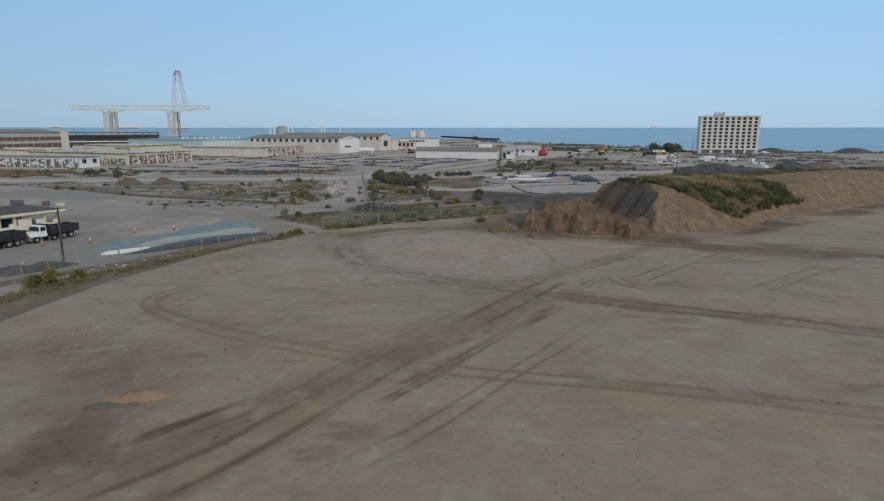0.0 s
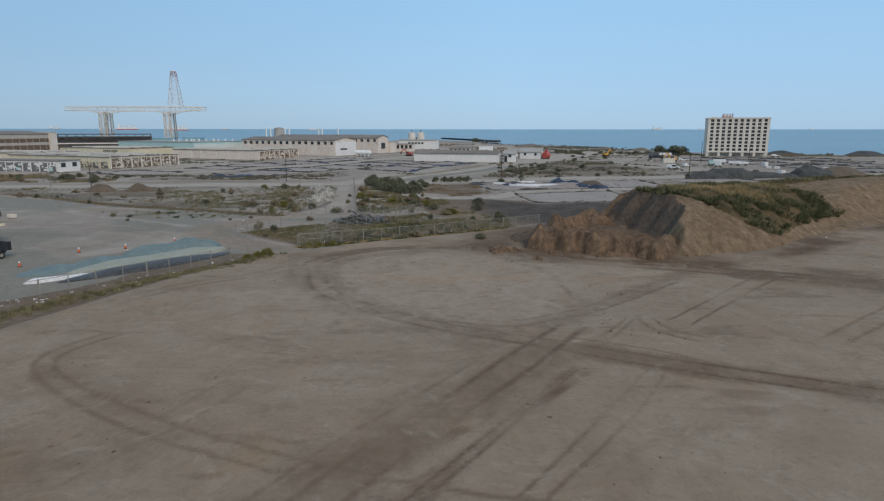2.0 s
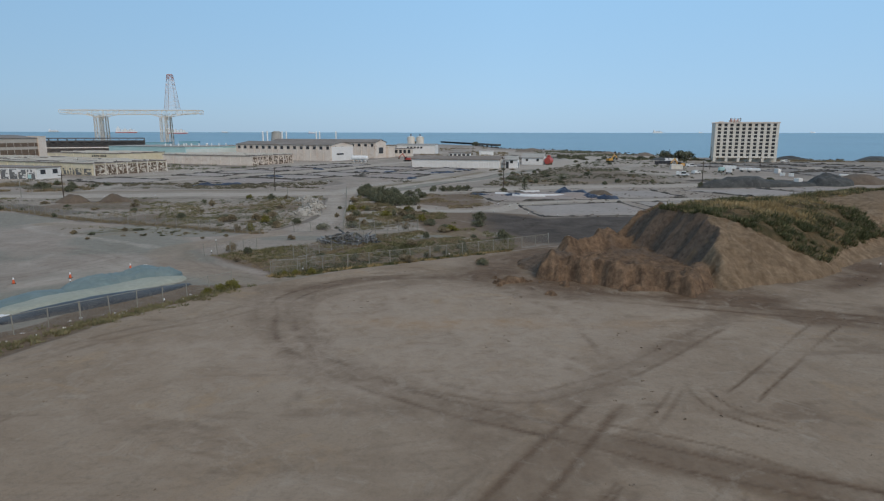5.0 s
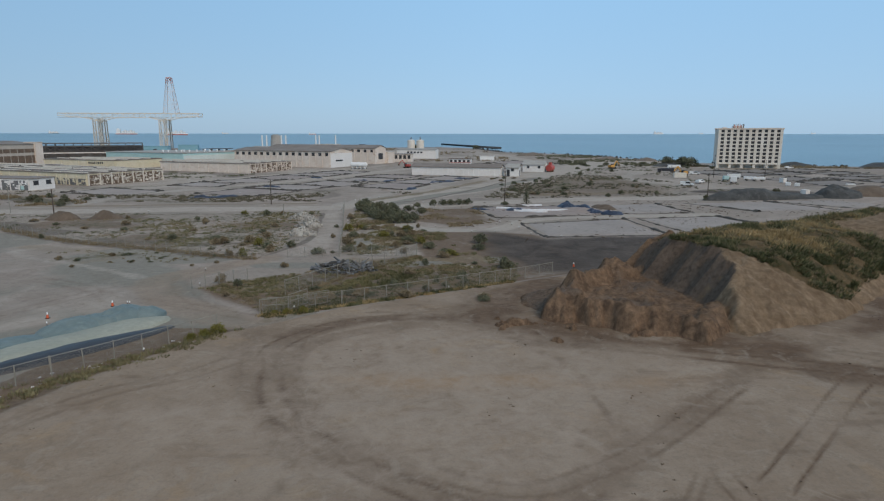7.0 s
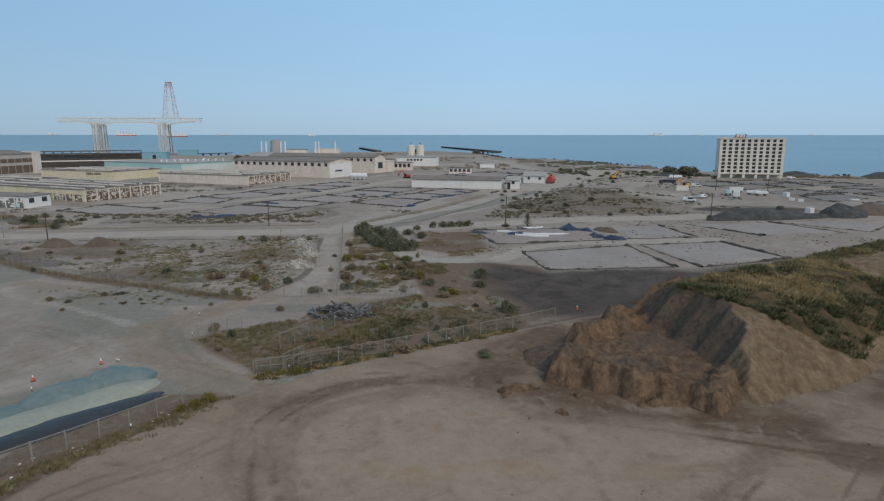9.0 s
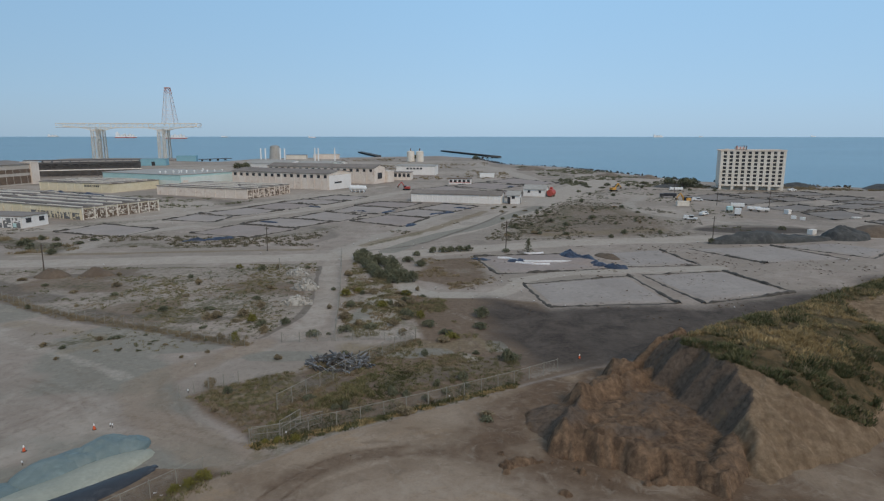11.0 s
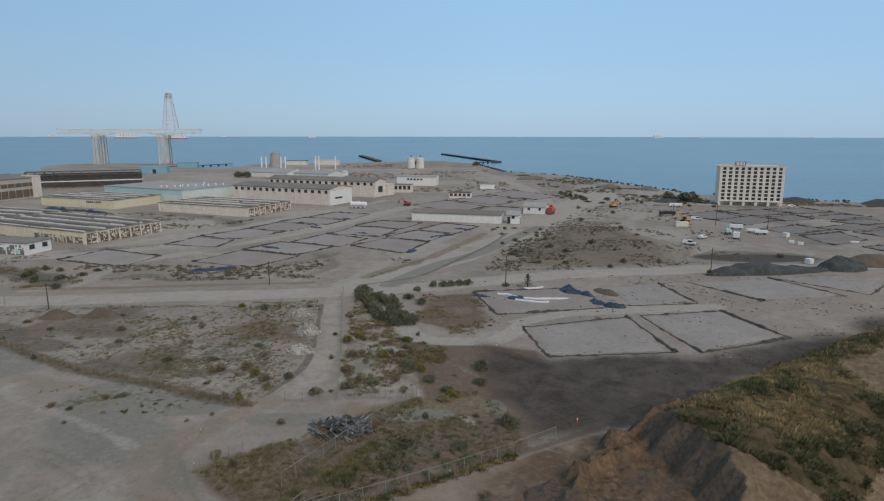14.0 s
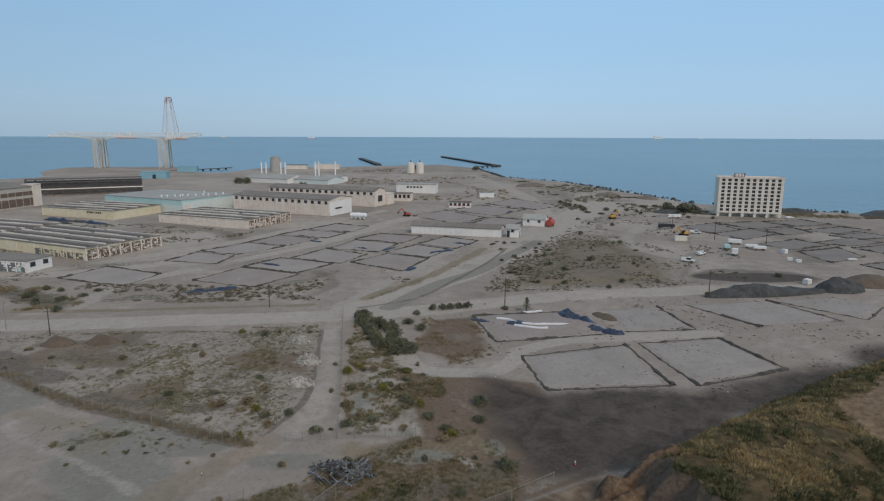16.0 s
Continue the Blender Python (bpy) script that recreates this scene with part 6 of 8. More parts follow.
def berm(bm, a, b, w, h, rnd, keep=1.0):
    """A lumpy ridge of earth from a to b on the ground."""
    n = max(2, int(math.hypot(b[0] - a[0], b[1] - a[1]) / 1.1))
    dx, dy = (b[0] - a[0]), (b[1] - a[1])
    L = math.hypot(dx, dy)
    sx, sy = -dy / L, dx / L
    t = np.linspace(0, 1, n + 1)
    X, Y = a[0] + dx * t, a[1] + dy * t
    Z = ground_height(X, Y)
    ring, fade = None, 1.0
    for i in range(n + 1):
        fade = min(1.0, max(0.15, fade + rnd.uniform(-0.45, 0.45))) if rnd.random() < keep else 0.1
        k = rnd.uniform(0.55, 1.25) * fade
        o = rnd.uniform(-0.25, 0.25)
        cur = [bm.verts.new((X[i] + sx * (s * w * (0.5 + 0.5 * k) + o), Y[i] + sy * (s * w * (0.5 + 0.5 * k) + o), Z[i] + q)) for s, q in ((-1, -0.15), (-0.5, h * k * 0.8), (0.1, h * k), (0.6, h * k * 0.6), (1, -0.15))]
        if ring:
            for j in range(4):
                bm.faces.new((ring[j], ring[j + 1], cur[j + 1], cur[j]))
        ring = cur


def pad(corners, mat=None, h=0.55, w=0.75, keep=1.0, sides="1111", grow=0.0, label="levelled grey soil pad edged with dark earth berms"):
    """A levelled pad between four corners, its edge berms as parts."""
    rnd = random.Random(int(corners[0][0] * 10))
    if grow:
        cx, cy = sum(p[0] for p in corners) / 4, sum(p[1] for p in corners) / 4
        corners = [(cx + (x - cx) * grow, cy + (y - cy) * grow) for x, y in corners]
    c = [Vector((x, y, 0)) for x, y in corners]
    n = 14
    s, q = np.meshgrid(np.linspace(0, 1, n), np.linspace(0, 1, n))
    X = (c[0].x * (1 - s) + c[1].x * s) * (1 - q) + (c[3].x * (1 - s) + c[2].x * s) * q
    Y = (c[0].y * (1 - s) + c[1].y * s) * (1 - q) + (c[3].y * (1 - s) + c[2].y * s) * q
    Z = ground_height(X.ravel(), Y.ravel()).reshape(X.shape) + 0.16
    Z[0, :] -= 0.5
    Z[-1, :] -= 0.5
    Z[:, 0] -= 0.5
    Z[:, -1] -= 0.5
    bm = bmesh.new()
    vs = [[bm.verts.new((X[j, i], Y[j, i], Z[j, i])) for i in range(n)] for j in range(n)]
    for j in range(n - 1):
        for i in range(n - 1):
            bm.faces.new((vs[j][i], vs[j + 1][i], vs[j + 1][i + 1], vs[j][i + 1]))
    base = tagged(part("pad", bm, mat or M_PAD, smooth=True), label, "soil pad", "soil pads")
    for i in range(4):
        if sides[i] == "1":
            bm = bmesh.new()
            berm(bm, corners[i], corners[(i + 1) % 4], w, h, rnd, keep)
            part("berm", bm, M_BERM, base)


# the pads past the dark soil
pad([(20.9, 182.2), (48.9, 190.7), (51.5, 164.5), (23.8, 162.2)], w=0.8, h=0.5, keep=0.8)
pad([(52.5, 192.0), (75.3, 196.3), (81.3, 174.4), (57, 164.5)], w=0.8, h=0.5, keep=0.8)
pad([(10.9, 216), (38.8, 221), (50.3, 200.7), (15.6, 192.5)], M_PAD_RED, w=0.8, keep=0.8, label="brownish soil pad with tarpaulins and dark berms")
pad([(51.3, 222.6), (69.4, 227), (72.2, 203.4), (51.8, 201.5)], w=0.8, keep=0.75, sides="0110")
pad([(79, 229), (108, 235), (119, 212), (91.7, 206)], w=1.0, keep=0.8, sides="0101")
pad([(108.8, 235), (132.5, 238), (141, 227), (126.6, 213)], keep=0.5, sides="0011")
# pads in front of the tall block
for q in ([(142.8, 397.6), (167.4, 412.1), (170.9, 385.3), (149.7, 374.7)], [(170.9, 412.1), (200.9, 420.2), (206.8, 399.1), (179.9, 391.9)], [(151.9, 372.8), (178.8, 389.7), (183.8, 371.6), (158.6, 354.6)],
          [(204.5, 420.3), (230.4, 428.6), (236.3, 409), (211.5, 401.4)], [(160.7, 341.4), (184.4, 353.4), (190.5, 337.2), (165.5, 324.8)], [(167.7, 319.2), (191.3, 329.7), (189.5, 309), (167.8, 296.4)]):
    pad(q, M_PAD_DARK, h=0.7, w=0.75, keep=0.9, grow=1.08)
for q in ([(191.1, 345.2), (217.5, 359.4), (222.9, 345.8), (199.3, 335.8)], [(209.3, 386.2), (235.8, 397.5), (245.2, 387), (217.9, 374.3)], [(186.5, 385.4), (205.1, 393.4), (206.5, 377.9), (187.2, 369.8)],
          [(212, 367), (236, 377), (243, 363), (219, 355)], [(200, 330), (224, 340), (230, 325), (206, 315)], [(178, 291), (202, 300), (205, 280), (182, 272)]):
    pad(q, M_PAD_DARK, h=0.7, w=0.75, keep=0.9, grow=1.08)
# pads by the white shed
for q in ([(-17, 441.2), (3.6, 472.1), (29, 434.1), (10.2, 408.3)], [(7.6, 472.4), (29.5, 504.2), (60.2, 477), (37.3, 445.5)], [(19, 407.4), (34.1, 436.8), (53.3, 424.2), (39.1, 392.8)], [(36.3, 512), (60.9, 554.8), (89.1, 502.3), (68.3, 479.2)]):
    pad(q, M_PAD_RED, h=0.7, w=0.8, keep=0.9, grow=1.04)
# two rows of pads between the cross road and the warehouses
for i, q in enumerate(([(-89.3, 260), (-79.3, 281), (-54.6, 270.4), (-65.2, 251.1)], [(-78.2, 283.5), (-68.5, 300.8), (-45.1, 290.3), (-55.4, 273)], [(-63.2, 301.5), (-53, 323.2), (-33.4, 310.1), (-41.8, 291.5)],
                       [(-50.6, 324.8), (-42.6, 347.5), (-21.5, 337.5), (-28.4, 316.7)], [(-36.1, 293.5), (-23.4, 311.7), (-5.4, 301.6), (-14.8, 277.9)], [(-23.3, 316.5), (-11, 335.1), (3.6, 324), (-4.7, 304.6)],
                       [(-42.1, 350.5), (-32.3, 368.2), (-10.5, 360.5), (-18.9, 340.6)], [(-9.2, 338.6), (2.3, 358.7), (18.8, 346.8), (7.6, 326.6)],
                       [(-114.8, 294.4), (-109.7, 313.4), (-91.6, 306.4), (-92.7, 289.7)], [(-108.3, 316.6), (-94.5, 338.9), (-75.7, 328.4), (-90, 310)], [(-93.6, 340.9), (-84.9, 361.3), (-63.1, 350.1), (-74.2, 331.4)],
                       [(-84.2, 364.3), (-75.6, 380.3), (-51.7, 370), (-58.8, 353.9)], [(-72.6, 384.8), (-62.2, 404.2), (-42.4, 394.7), (-49.3, 374.2)], [(-140, 262), (-134, 282), (-108, 270), (-112, 252)])):
    pad(q, M_PAD_RED if i in (0, 4, 6, 10) else M_PAD_MID, h=0.55, w=0.55, keep=0.95, grow=1.07)


# ---- fences ----
def fence(points, label, spacing=3.0, h=1.9, lean=0.0, rail=True):
    """Chain-link fence along a line: a post each few metres, a top rail and wire mesh for each bay."""
    rnd = random.Random(int(points[0][0] * 7))
    x0, y0 = points[0]
    t = thing("chain_link_fence", pose(0, 0, 0), label, "fence")
    bm = bmesh.new()
    tube(bm, (0, 0, -0.3), (0, 0, h), 0.055, 0.055, 6)
    tube(bm, (0, 0, h), (0, 0, h + 0.09), 0.075, 0.02, 6)
    post = mesh_of("post", bm, M_GALV)
    for (ax, ay), (bx, by) in zip(points, points[1:]):
        L = math.hypot(bx - ax, by - ay)
        n = max(1, round(L / spacing))
        tops = []
        for i in range(n + 1):
            x, y = ax + (bx - ax) * i / n, ay + (by - ay) * i / n
            z = height_at(x, y)
            tops.append((x, y, z))
            shared("post", post, t, pose(x, y, z, rnd.uniform(-3, 3) + lean, rnd.uniform(-3, 3), 0))
        for p, q in zip(tops, tops[1:]):
            if rail:
                bm = bmesh.new()
                beam(bm, (p[0], p[1], p[2] + h - 0.03), (q[0], q[1], q[2] + h - 0.03), 0.055)
                part("top_rail", bm, M_GALV, t)
            bm = bmesh.new()
            sag = rnd.uniform(0.0, 0.1)
            a = [bm.verts.new((p[0], p[1], p[2] + z)) for z in (0.05, h - 0.05)]
            m = [bm.verts.new(((p[0] + q[0]) / 2 + sag, (p[1] + q[1]) / 2, (p[2] + q[2]) / 2 + z)) for z in (0.05, h - 0.08)]
            b = [bm.verts.new((q[0], q[1], q[2] + z)) for z in (0.05, h - 0.05)]
            bm.faces.new((a[0], m[0], m[1], a[1]))
            bm.faces.new((m[0], b[0], b[1], m[1]))
            part("wire_mesh", bm, M_LINK, t)
    return t


fence([(-23.6, 98.0), (-33.9, 85.0), (-41, 76.2), (-47.5, 67.5), (-57, 53)], "chain-link fence with pale posts along a weedy verge")
fence([(-20.6, 104.3), (-11.4, 108.9), (-0.3, 114.8), (11.8, 122.0), (19, 127)], "rusty chain-link fence along the dirt edge, weeds at its foot")
fence([(-19.8, 113.2), (-11.5, 127.5), (-3.1, 141.5)], "tall chain-link fence with a pale top rail", h=2.3)
fence([(-26, 139.6), (-14, 140.8), (-3.1, 141.5)], "low chain-link fence across the weeds", rail=False)
fence([(-120, 181), (-97.9, 170.1), (-82.9, 160.7), (-69.1, 153), (-55.3, 147.5), (-42.5, 142.1), (-31.8, 137.7)], "old chain-link fence along the weedy field", spacing=2.6, rail=False)
fence([(-28.8, 221), (-21.3, 171.8), (-17.2, 141.4)], "leaning chain-link fence beside the gravel road", rail=True)
fence([(-34, 117.0), (-31, 119.5), (-27.6, 121.8)], "short broken chain-link fence in the weeds", spacing=2.0, rail=False)


def gate(x, y, a, w, label, tip=0.0):
    t = thing("metal_gate", pose(x, y, height_at(x, y) + 0.1, tip, 0, a), label, "gate")
    bm = bmesh.new()
    for p, q in (((0, 0, 0), (0, 0, 1.9)), ((w, 0, 0), (w, 0, 1.9)), ((0, 0, 0.05), (w, 0, 0.05)), ((0, 0, 1.9), (w, 0, 1.9)), ((w / 2, 0, 0), (w / 2, 0, 1.9)), ((0, 0, 1.0), (w, 0, 1.0))):
        beam(bm, p, q, 0.06)
    part("gate_frame", bm, M_GALV, t)
    bm = bmesh.new()
    bm.faces.new([bm.verts.new(p) for p in ((0, 0.02, 0), (w, 0.02, 0), (w, 0.02, 1.9), (0, 0.02, 1.9))])
    part("wire_mesh", bm, M_LINK, t)


gate(-20.4, 104.6, 15, 3.4, "pale pipe gate leaf standing open by the fence")
gate(-17.6, 106.2, 62, 3.6, "pale pipe gate leaf swung back into the weeds")
gate(-16.2, 107.6, 35, 3.4, "leaning pipe gate leaf against the fence", 18)


# ---- poles ----
def utility_pole(x, y, h, label="dark weathered timber utility pole with a short crossarm", arm=True):
    t = thing("utility_pole", pose(x, y, height_at(x, y), 0, random.uniform(-1.5, 1.5), random.uniform(0, 90)), label, "utility pole")
    bm = bmesh.new()
    tube(bm, (0, 0, -0.5), (0, 0, h), 0.16, 0.11, 8)
    part("post", bm, M_WOOD, t)
    if arm:
        part("crossarm", boxes((-0.9, 0.9, -0.06, 0.06, h - 0.7, h - 0.56)), M_WOOD, t)
        for s in (-0.8, 0.8):
            part("insulator", boxes((s - 0.05, s + 0.05, -0.05, 0.05, h - 0.56, h - 0.4)), M_GALV, t)


for px, py, ph in ((-52.3, 224.4, 7.6), (91.2, 239.8, 9.0), (-103.6, 197.1, 7.2), (21.1, 225.3, 9.4), (134.4, 390.8, 9.5), (142.2, 352.6, 11.5), (156.5, 329.0, 9.6)):
    utility_pole(px, py, ph, arm=py < 240)
utility_pole(-47.0, 74.4, 7.4, "leaning dark timber pole beside the fence", False)
for px, py, ph in ((-118.3, 201.3, 7.2), (-41.5, 197.5, 3.0)):
    t = thing("steel_post", pose(px, py, height_at(px, py)), "slim pale steel post in the weeds", "post")
    bm = bmesh.new()
    tube(bm, (0, 0, -0.4), (0, 0, ph), 0.11, 0.09, 8)
    part("shaft", bm, M_GALV, t)
    part("cap", boxes((-0.15, 0.15, -0.15, 0.15, ph, ph + 0.12)), M_GALV, t)


# ---- vehicles ----
def wheel(parent, x, y, r, w=0.3):
    bm = bmesh.new()
    tube(bm, (x, y - w / 2, r), (x, y + w / 2, r), r, r, 14)
    ty = part("wheel", bm, M_TYRE, parent)
    bm = bmesh.new()
    tube(bm, (x, y - w / 2 - 0.02, r), (x, y + w / 2 + 0.02, r), r * 0.52, r * 0.52, 10)
    part("rim", bm, M_GALV, ty, "pale steel rim")


def dump_truck(x, y, a, label):
    """Heads along its own +x."""
    t = thing("dump_truck", pose(x, y, height_at(x, y) + 0.02, 0, 0, a) @ Matrix.Diagonal((0.9, 0.92, 0.92, 1)), label, "truck", "parked dump trucks")
    part("chassis", boxes((-4.2, 4.0, -0.5, 0.5, 0.7, 1.0)), M_BLACK, t)
    cab = part("cab", bevelled(boxes((1.3, 2.7, -1.1, 1.1, 0.9, 2.75, 0.08)), 0.08), M_TRUCK, t, "white cab")
    part("bonnet", bevelled(boxes((2.6, 4.3, -0.85, 0.85, 0.85, 1.75, 0.06)), 0.1), M_TRUCK, t)
    part("windscreen", boxes((2.63, 2.72, -0.95, 0.95, 1.85, 2.55)), M_GLASS, cab)
    part("side_window", boxes((1.6, 2.4, -1.1, 1.1, 1.85, 2.5)), M_GLASS, cab)
    part("grille", boxes((4.27, 4.36, -0.5, 0.5, 0.95, 1.6)), M_GALV, t)
    part("bumper", boxes((4.3, 4.5, -1.15, 1.15, 0.5, 0.85)), M_GALV, t)
    for s in (-1, 1):
        part("headlight", boxes((4.2, 4.34, s * 0.7 - 0.12, s * 0.7 + 0.12, 1.05, 1.25)), M_GLASS, t)
        part("mudguard", boxes((2.7, 4.0, s * 0.95 - 0.2, s * 0.95 + 0.2, 1.05, 1.2)), M_TRUCK, t)
        part("mirror", boxes((2.5, 2.6, s * 1.3 - 0.08, s * 1.3 + 0.08, 1.9, 2.4)), M_BLACK, t)
    bed = part("dump_bed", boxes((-4.5, 1.0, -1.2, 1.2, 1.1, 1.2), (-4.5, 1.0, -1.25, -1.15, 1.1, 2.4), (-4.5, 1.0, 1.15, 1.25, 1.1, 2.4), (0.9, 1.05, -1.25, 1.25, 1.1, 2.75), (-4.55, -4.45, -1.25, 1.25, 1.1, 2.3), (1.0, 2.0, -1.2, 1.2, 2.78, 2.86)), M_BLACK, t, "black steel dump bed")
    for i in range(6):
        for s in (-1, 1):
            part("bed_rib", boxes((-4.2 + i * 0.95, -4.1 + i * 0.95, s * 1.29 - 0.04, s * 1.29 + 0.04, 1.15, 2.35)), M_BLACK, bed)
    for wx in (3.3, -1.6, -2.95, 0.2):
        for s in (-1, 1):
            wheel(t, wx, s * 1.0, 0.52 if wx != 0.2 else 0.42, 0.4)


dump_truck(-60.4, 93.2, 250, "white-cab dump truck with a black steel bed, parked")
dump_truck(-63.7, 85.6, 250, "black-bed dump truck parked ahead of another on dirt")


def pickup(x, y, a, mat, label, h=1.75):
    t = thing("pickup_truck", pose(x, y, height_at(x, y) + 0.05, 0, 0, a), label, "vehicle")
    part("body", bevelled(boxes((-2.7, 2.7, -0.95, 0.95, 0.45, 1.05)), 0.1), mat, t)
    part("cab", bevelled(boxes((-0.6, 1.3, -0.88, 0.88, 1.0, h, 0.12)), 0.08), mat, t)
    part("windows", boxes((-0.45, 1.28, -0.9, 0.9, 1.15, h - 0.18)), M_GLASS, t)
    part("bed_cover", bevelled(boxes((-2.65, -0.7, -0.85, 0.85, 1.0, h - 0.2)), 0.06), mat, t)
    for wx in (1.75, -1.75):
        for s in (-1, 1):
            wheel(t, wx, s * 0.85, 0.4, 0.26)


pickup(106.2, 296, -28, M_TRUCK, "white utility pickup parked on bare ground", 2.1)
pickup(140.6, 373, -20, M_TRUCK, "white pickup parked near an excavator", 2.0)
pickup(226.5, 434, 0, M_TRUCK, "white car parked beside the tall block")
pickup(118.5, 312, 40, M_TRUCK, "small pale pickup on bare soil")


def box_truck(x, y, a, L, H, mat, label, cab=True):
    t = thing("box_truck", pose(x, y, height_at(x, y) + 0.05, 0, 0, a), label, "vehicle")
    part("cargo_box", bevelled(boxes((-L / 2, L / 2 - (2.0 if cab else 0), -1.2, 1.2, 0.9, H)), 0.05), mat, t)
    if cab:
        part("cab", bevelled(boxes((L / 2 - 1.9, L / 2, -1.1, 1.1, 0.5, 2.4, 0.1)), 0.08), mat, t)
        part("windscreen", boxes((L / 2 - 0.3, L / 2 - 0.02, -0.95, 0.95, 1.4, 2.1)), M_GLASS, t)
    for wx in (L / 2 - 1.2, -L / 2 + 1.2):
        for s in (-1, 1):
            wheel(t, wx, s * 0.95, 0.48, 0.3)


box_truck(131, 391, 170, 9, 2.6, M_BLACK, "dark flatbed truck with a pale cab")
box_truck(152, 435, 175, 8, 2.3, M_TRUCK, "white bus parked by the shore track")
box_truck(133.3, 311, 60, 5.5, 3.2, M_TRUCK, "white box truck on bare ground")
box_truck(146.8, 340, -20, 6.0, 2.5, M_TRUCK, "white boxy site trailer on bare ground", False)
box_truck(136.4, 326, 75, 4.2, 2.4, M_TEAL, "small green tractor unit on bare ground")
t = thing("water_tank", pose(-51.5, 424, height_at(-51.5, 424), 0, 0, -14), "long white steel tank on a low frame by the warehouse", "tank")
bm = bmesh.new()
tube(bm, (-5, 0, 2.9), (5, 0, 2.9), 1.45, 1.45, 18)
tube(bm, (5, 0, 2.9), (5.6, 0, 2.9), 1.45, 0.7, 18)
tube(bm, (-5.6, 0, 2.9), (-5, 0, 2.9), 0.7, 1.45, 18)
part("shell", bm, M_STACK, t, smooth=False)
for x in (-4, -1.4, 1.4, 4):
    part("saddle", boxes((x - 0.2, x + 0.2, -1.3, 1.3, -0.1, 1.8)), M_WHITE, t)
part("frame", boxes((-5, 5, -1.35, -1.15, 0.3, 0.6), (-5, 5, 1.15, 1.35, 0.3, 0.6)), M_STEEL, t)
part("hatch", boxes((-0.5, 0.5, -0.5, 0.5, 4.3, 4.7)), M_STACK, t)
for px, py in ((149.4, 328.6), (150.6, 323.2)):
    box_truck(px, py, -15, 5.6, 1.9, M_TRUCK, "low white trailer parked on the lot", False)


def container(x, y, a, L, W, H, mat, label, name="container"):
    t = thing(name, pose(x, y, height_at(x, y), 0, 0, a), label, "container")
    part("body", bevelled(boxes((-L / 2, L / 2, -W / 2, W / 2, 0.1, H)), 0.04), mat, t)
    for i in range(int(L / 0.7)):
        part("rib", boxes((-L / 2 + 0.3 + i * 0.7, -L / 2 + 0.45 + i * 0.7, -W / 2 - 0.06, -W / 2, 0.2, H - 0.1)), mat, t)
    part("door", boxes((L / 2, L / 2 + 0.06, -W / 2 + 0.1, W / 2 - 0.1, 0.2, H - 0.15)), mat, t)


container(123.3, 349, -5, 6, 2.5, 2.6, M_CREAM, "cream storage container in front of an excavator")
container(157.8, 315.2, 25, 2.2, 2.2, 2.1, M_WHITE, "small white site shed beside the lot")
container(151.6, 299.5, -35, 1.9, 1.4, 1.4, M_STACK, "white plastic water tank on the lot")
container(153.4, 295.8, -35, 1.9, 1.4, 1.4, M_STACK, "white plastic water tank beside another")
container(134.4, 257.2, 30, 2.6, 2.0, 1.9, M_WHITE, "small pale site hut beside a dark berm")
container(180, 301.5, -10, 3.5, 1.0, 0.7, M_STACK, "stacked white pipes on the lot")
container(-96.8, 139, -15, 2.4, 1.5, 1.1, M_STEEL, "small grey trailer in the gravel yard")
container(-84.6, 135.2, -15, 1.5, 1.0, 0.8, M_PEACH, "rusty steel bin in the gravel yard")
container(-89.2, 137.4, 20, 1.3, 1.0, 1.0, M_RUST, "dark steel bin in the gravel yard")


def excavator(x, y, a, mat, label):
    t = thing("excavator", pose(x, y, height_at(x, y), 0, 0, a), label, "excavator")
    for s in (-1.2, 1.2):
        part("track", bevelled(boxes((-2.2, 2.2, s - 0.35, s + 0.35, 0, 0.9)), 0.2), M_TYRE, t)
    part("house", bevelled(boxes((-2.2, 1.2, -1.4, 1.4, 1.0, 2.4)), 0.1), mat, t)
    part("cab", bevelled(boxes((0.0, 1.5, 0.3, 1.4, 1.1, 3.0)), 0.08), M_GLASS, t)
    bm = bmesh.new()
    beam(bm, (1.0, -0.2, 1.8), (3.6, -0.2, 5.0), 0.5)
    beam(bm, (3.6, -0.2, 5.0), (6.0, -0.2, 2.6), 0.4)
    part("boom", bm, mat, t)
    part("bucket", bevelled(boxes((5.6, 6.6, -0.8, 0.4, 1.4, 2.6)), 0.15), M_RUST, t)


excavator(131.5, 366, 200, M_DIGGER, "yellow excavator parked behind a container")
excavator(-22, 441, 160, M_RED, "red excavator on the warehouse road")
excavator(111, 432, 30, M_DIGGER, "orange-yellow machine on the shore track")
t = thing("tank_trailer", pose(65, 397, 0, 0, 0, 60), "red tank standing beside a white shed", "tank")
bm = bmesh.new()
tube(bm, (-2.6, 0, 2.4), (2.6, 0, 2.4), 1.9, 1.9, 14)
part("tank", bm, M_RED, t)
part("cradle", boxes((-2.4, -1.8, -1.4, 1.4, -0.1, 1.4), (1.8, 2.4, -1.4, 1.4, -0.1, 1.4)), M_RUST, t)
part("dome", boxes((-0.8, 0.8, -0.8, 0.8, 4.2, 5.6)), M_RED, t)


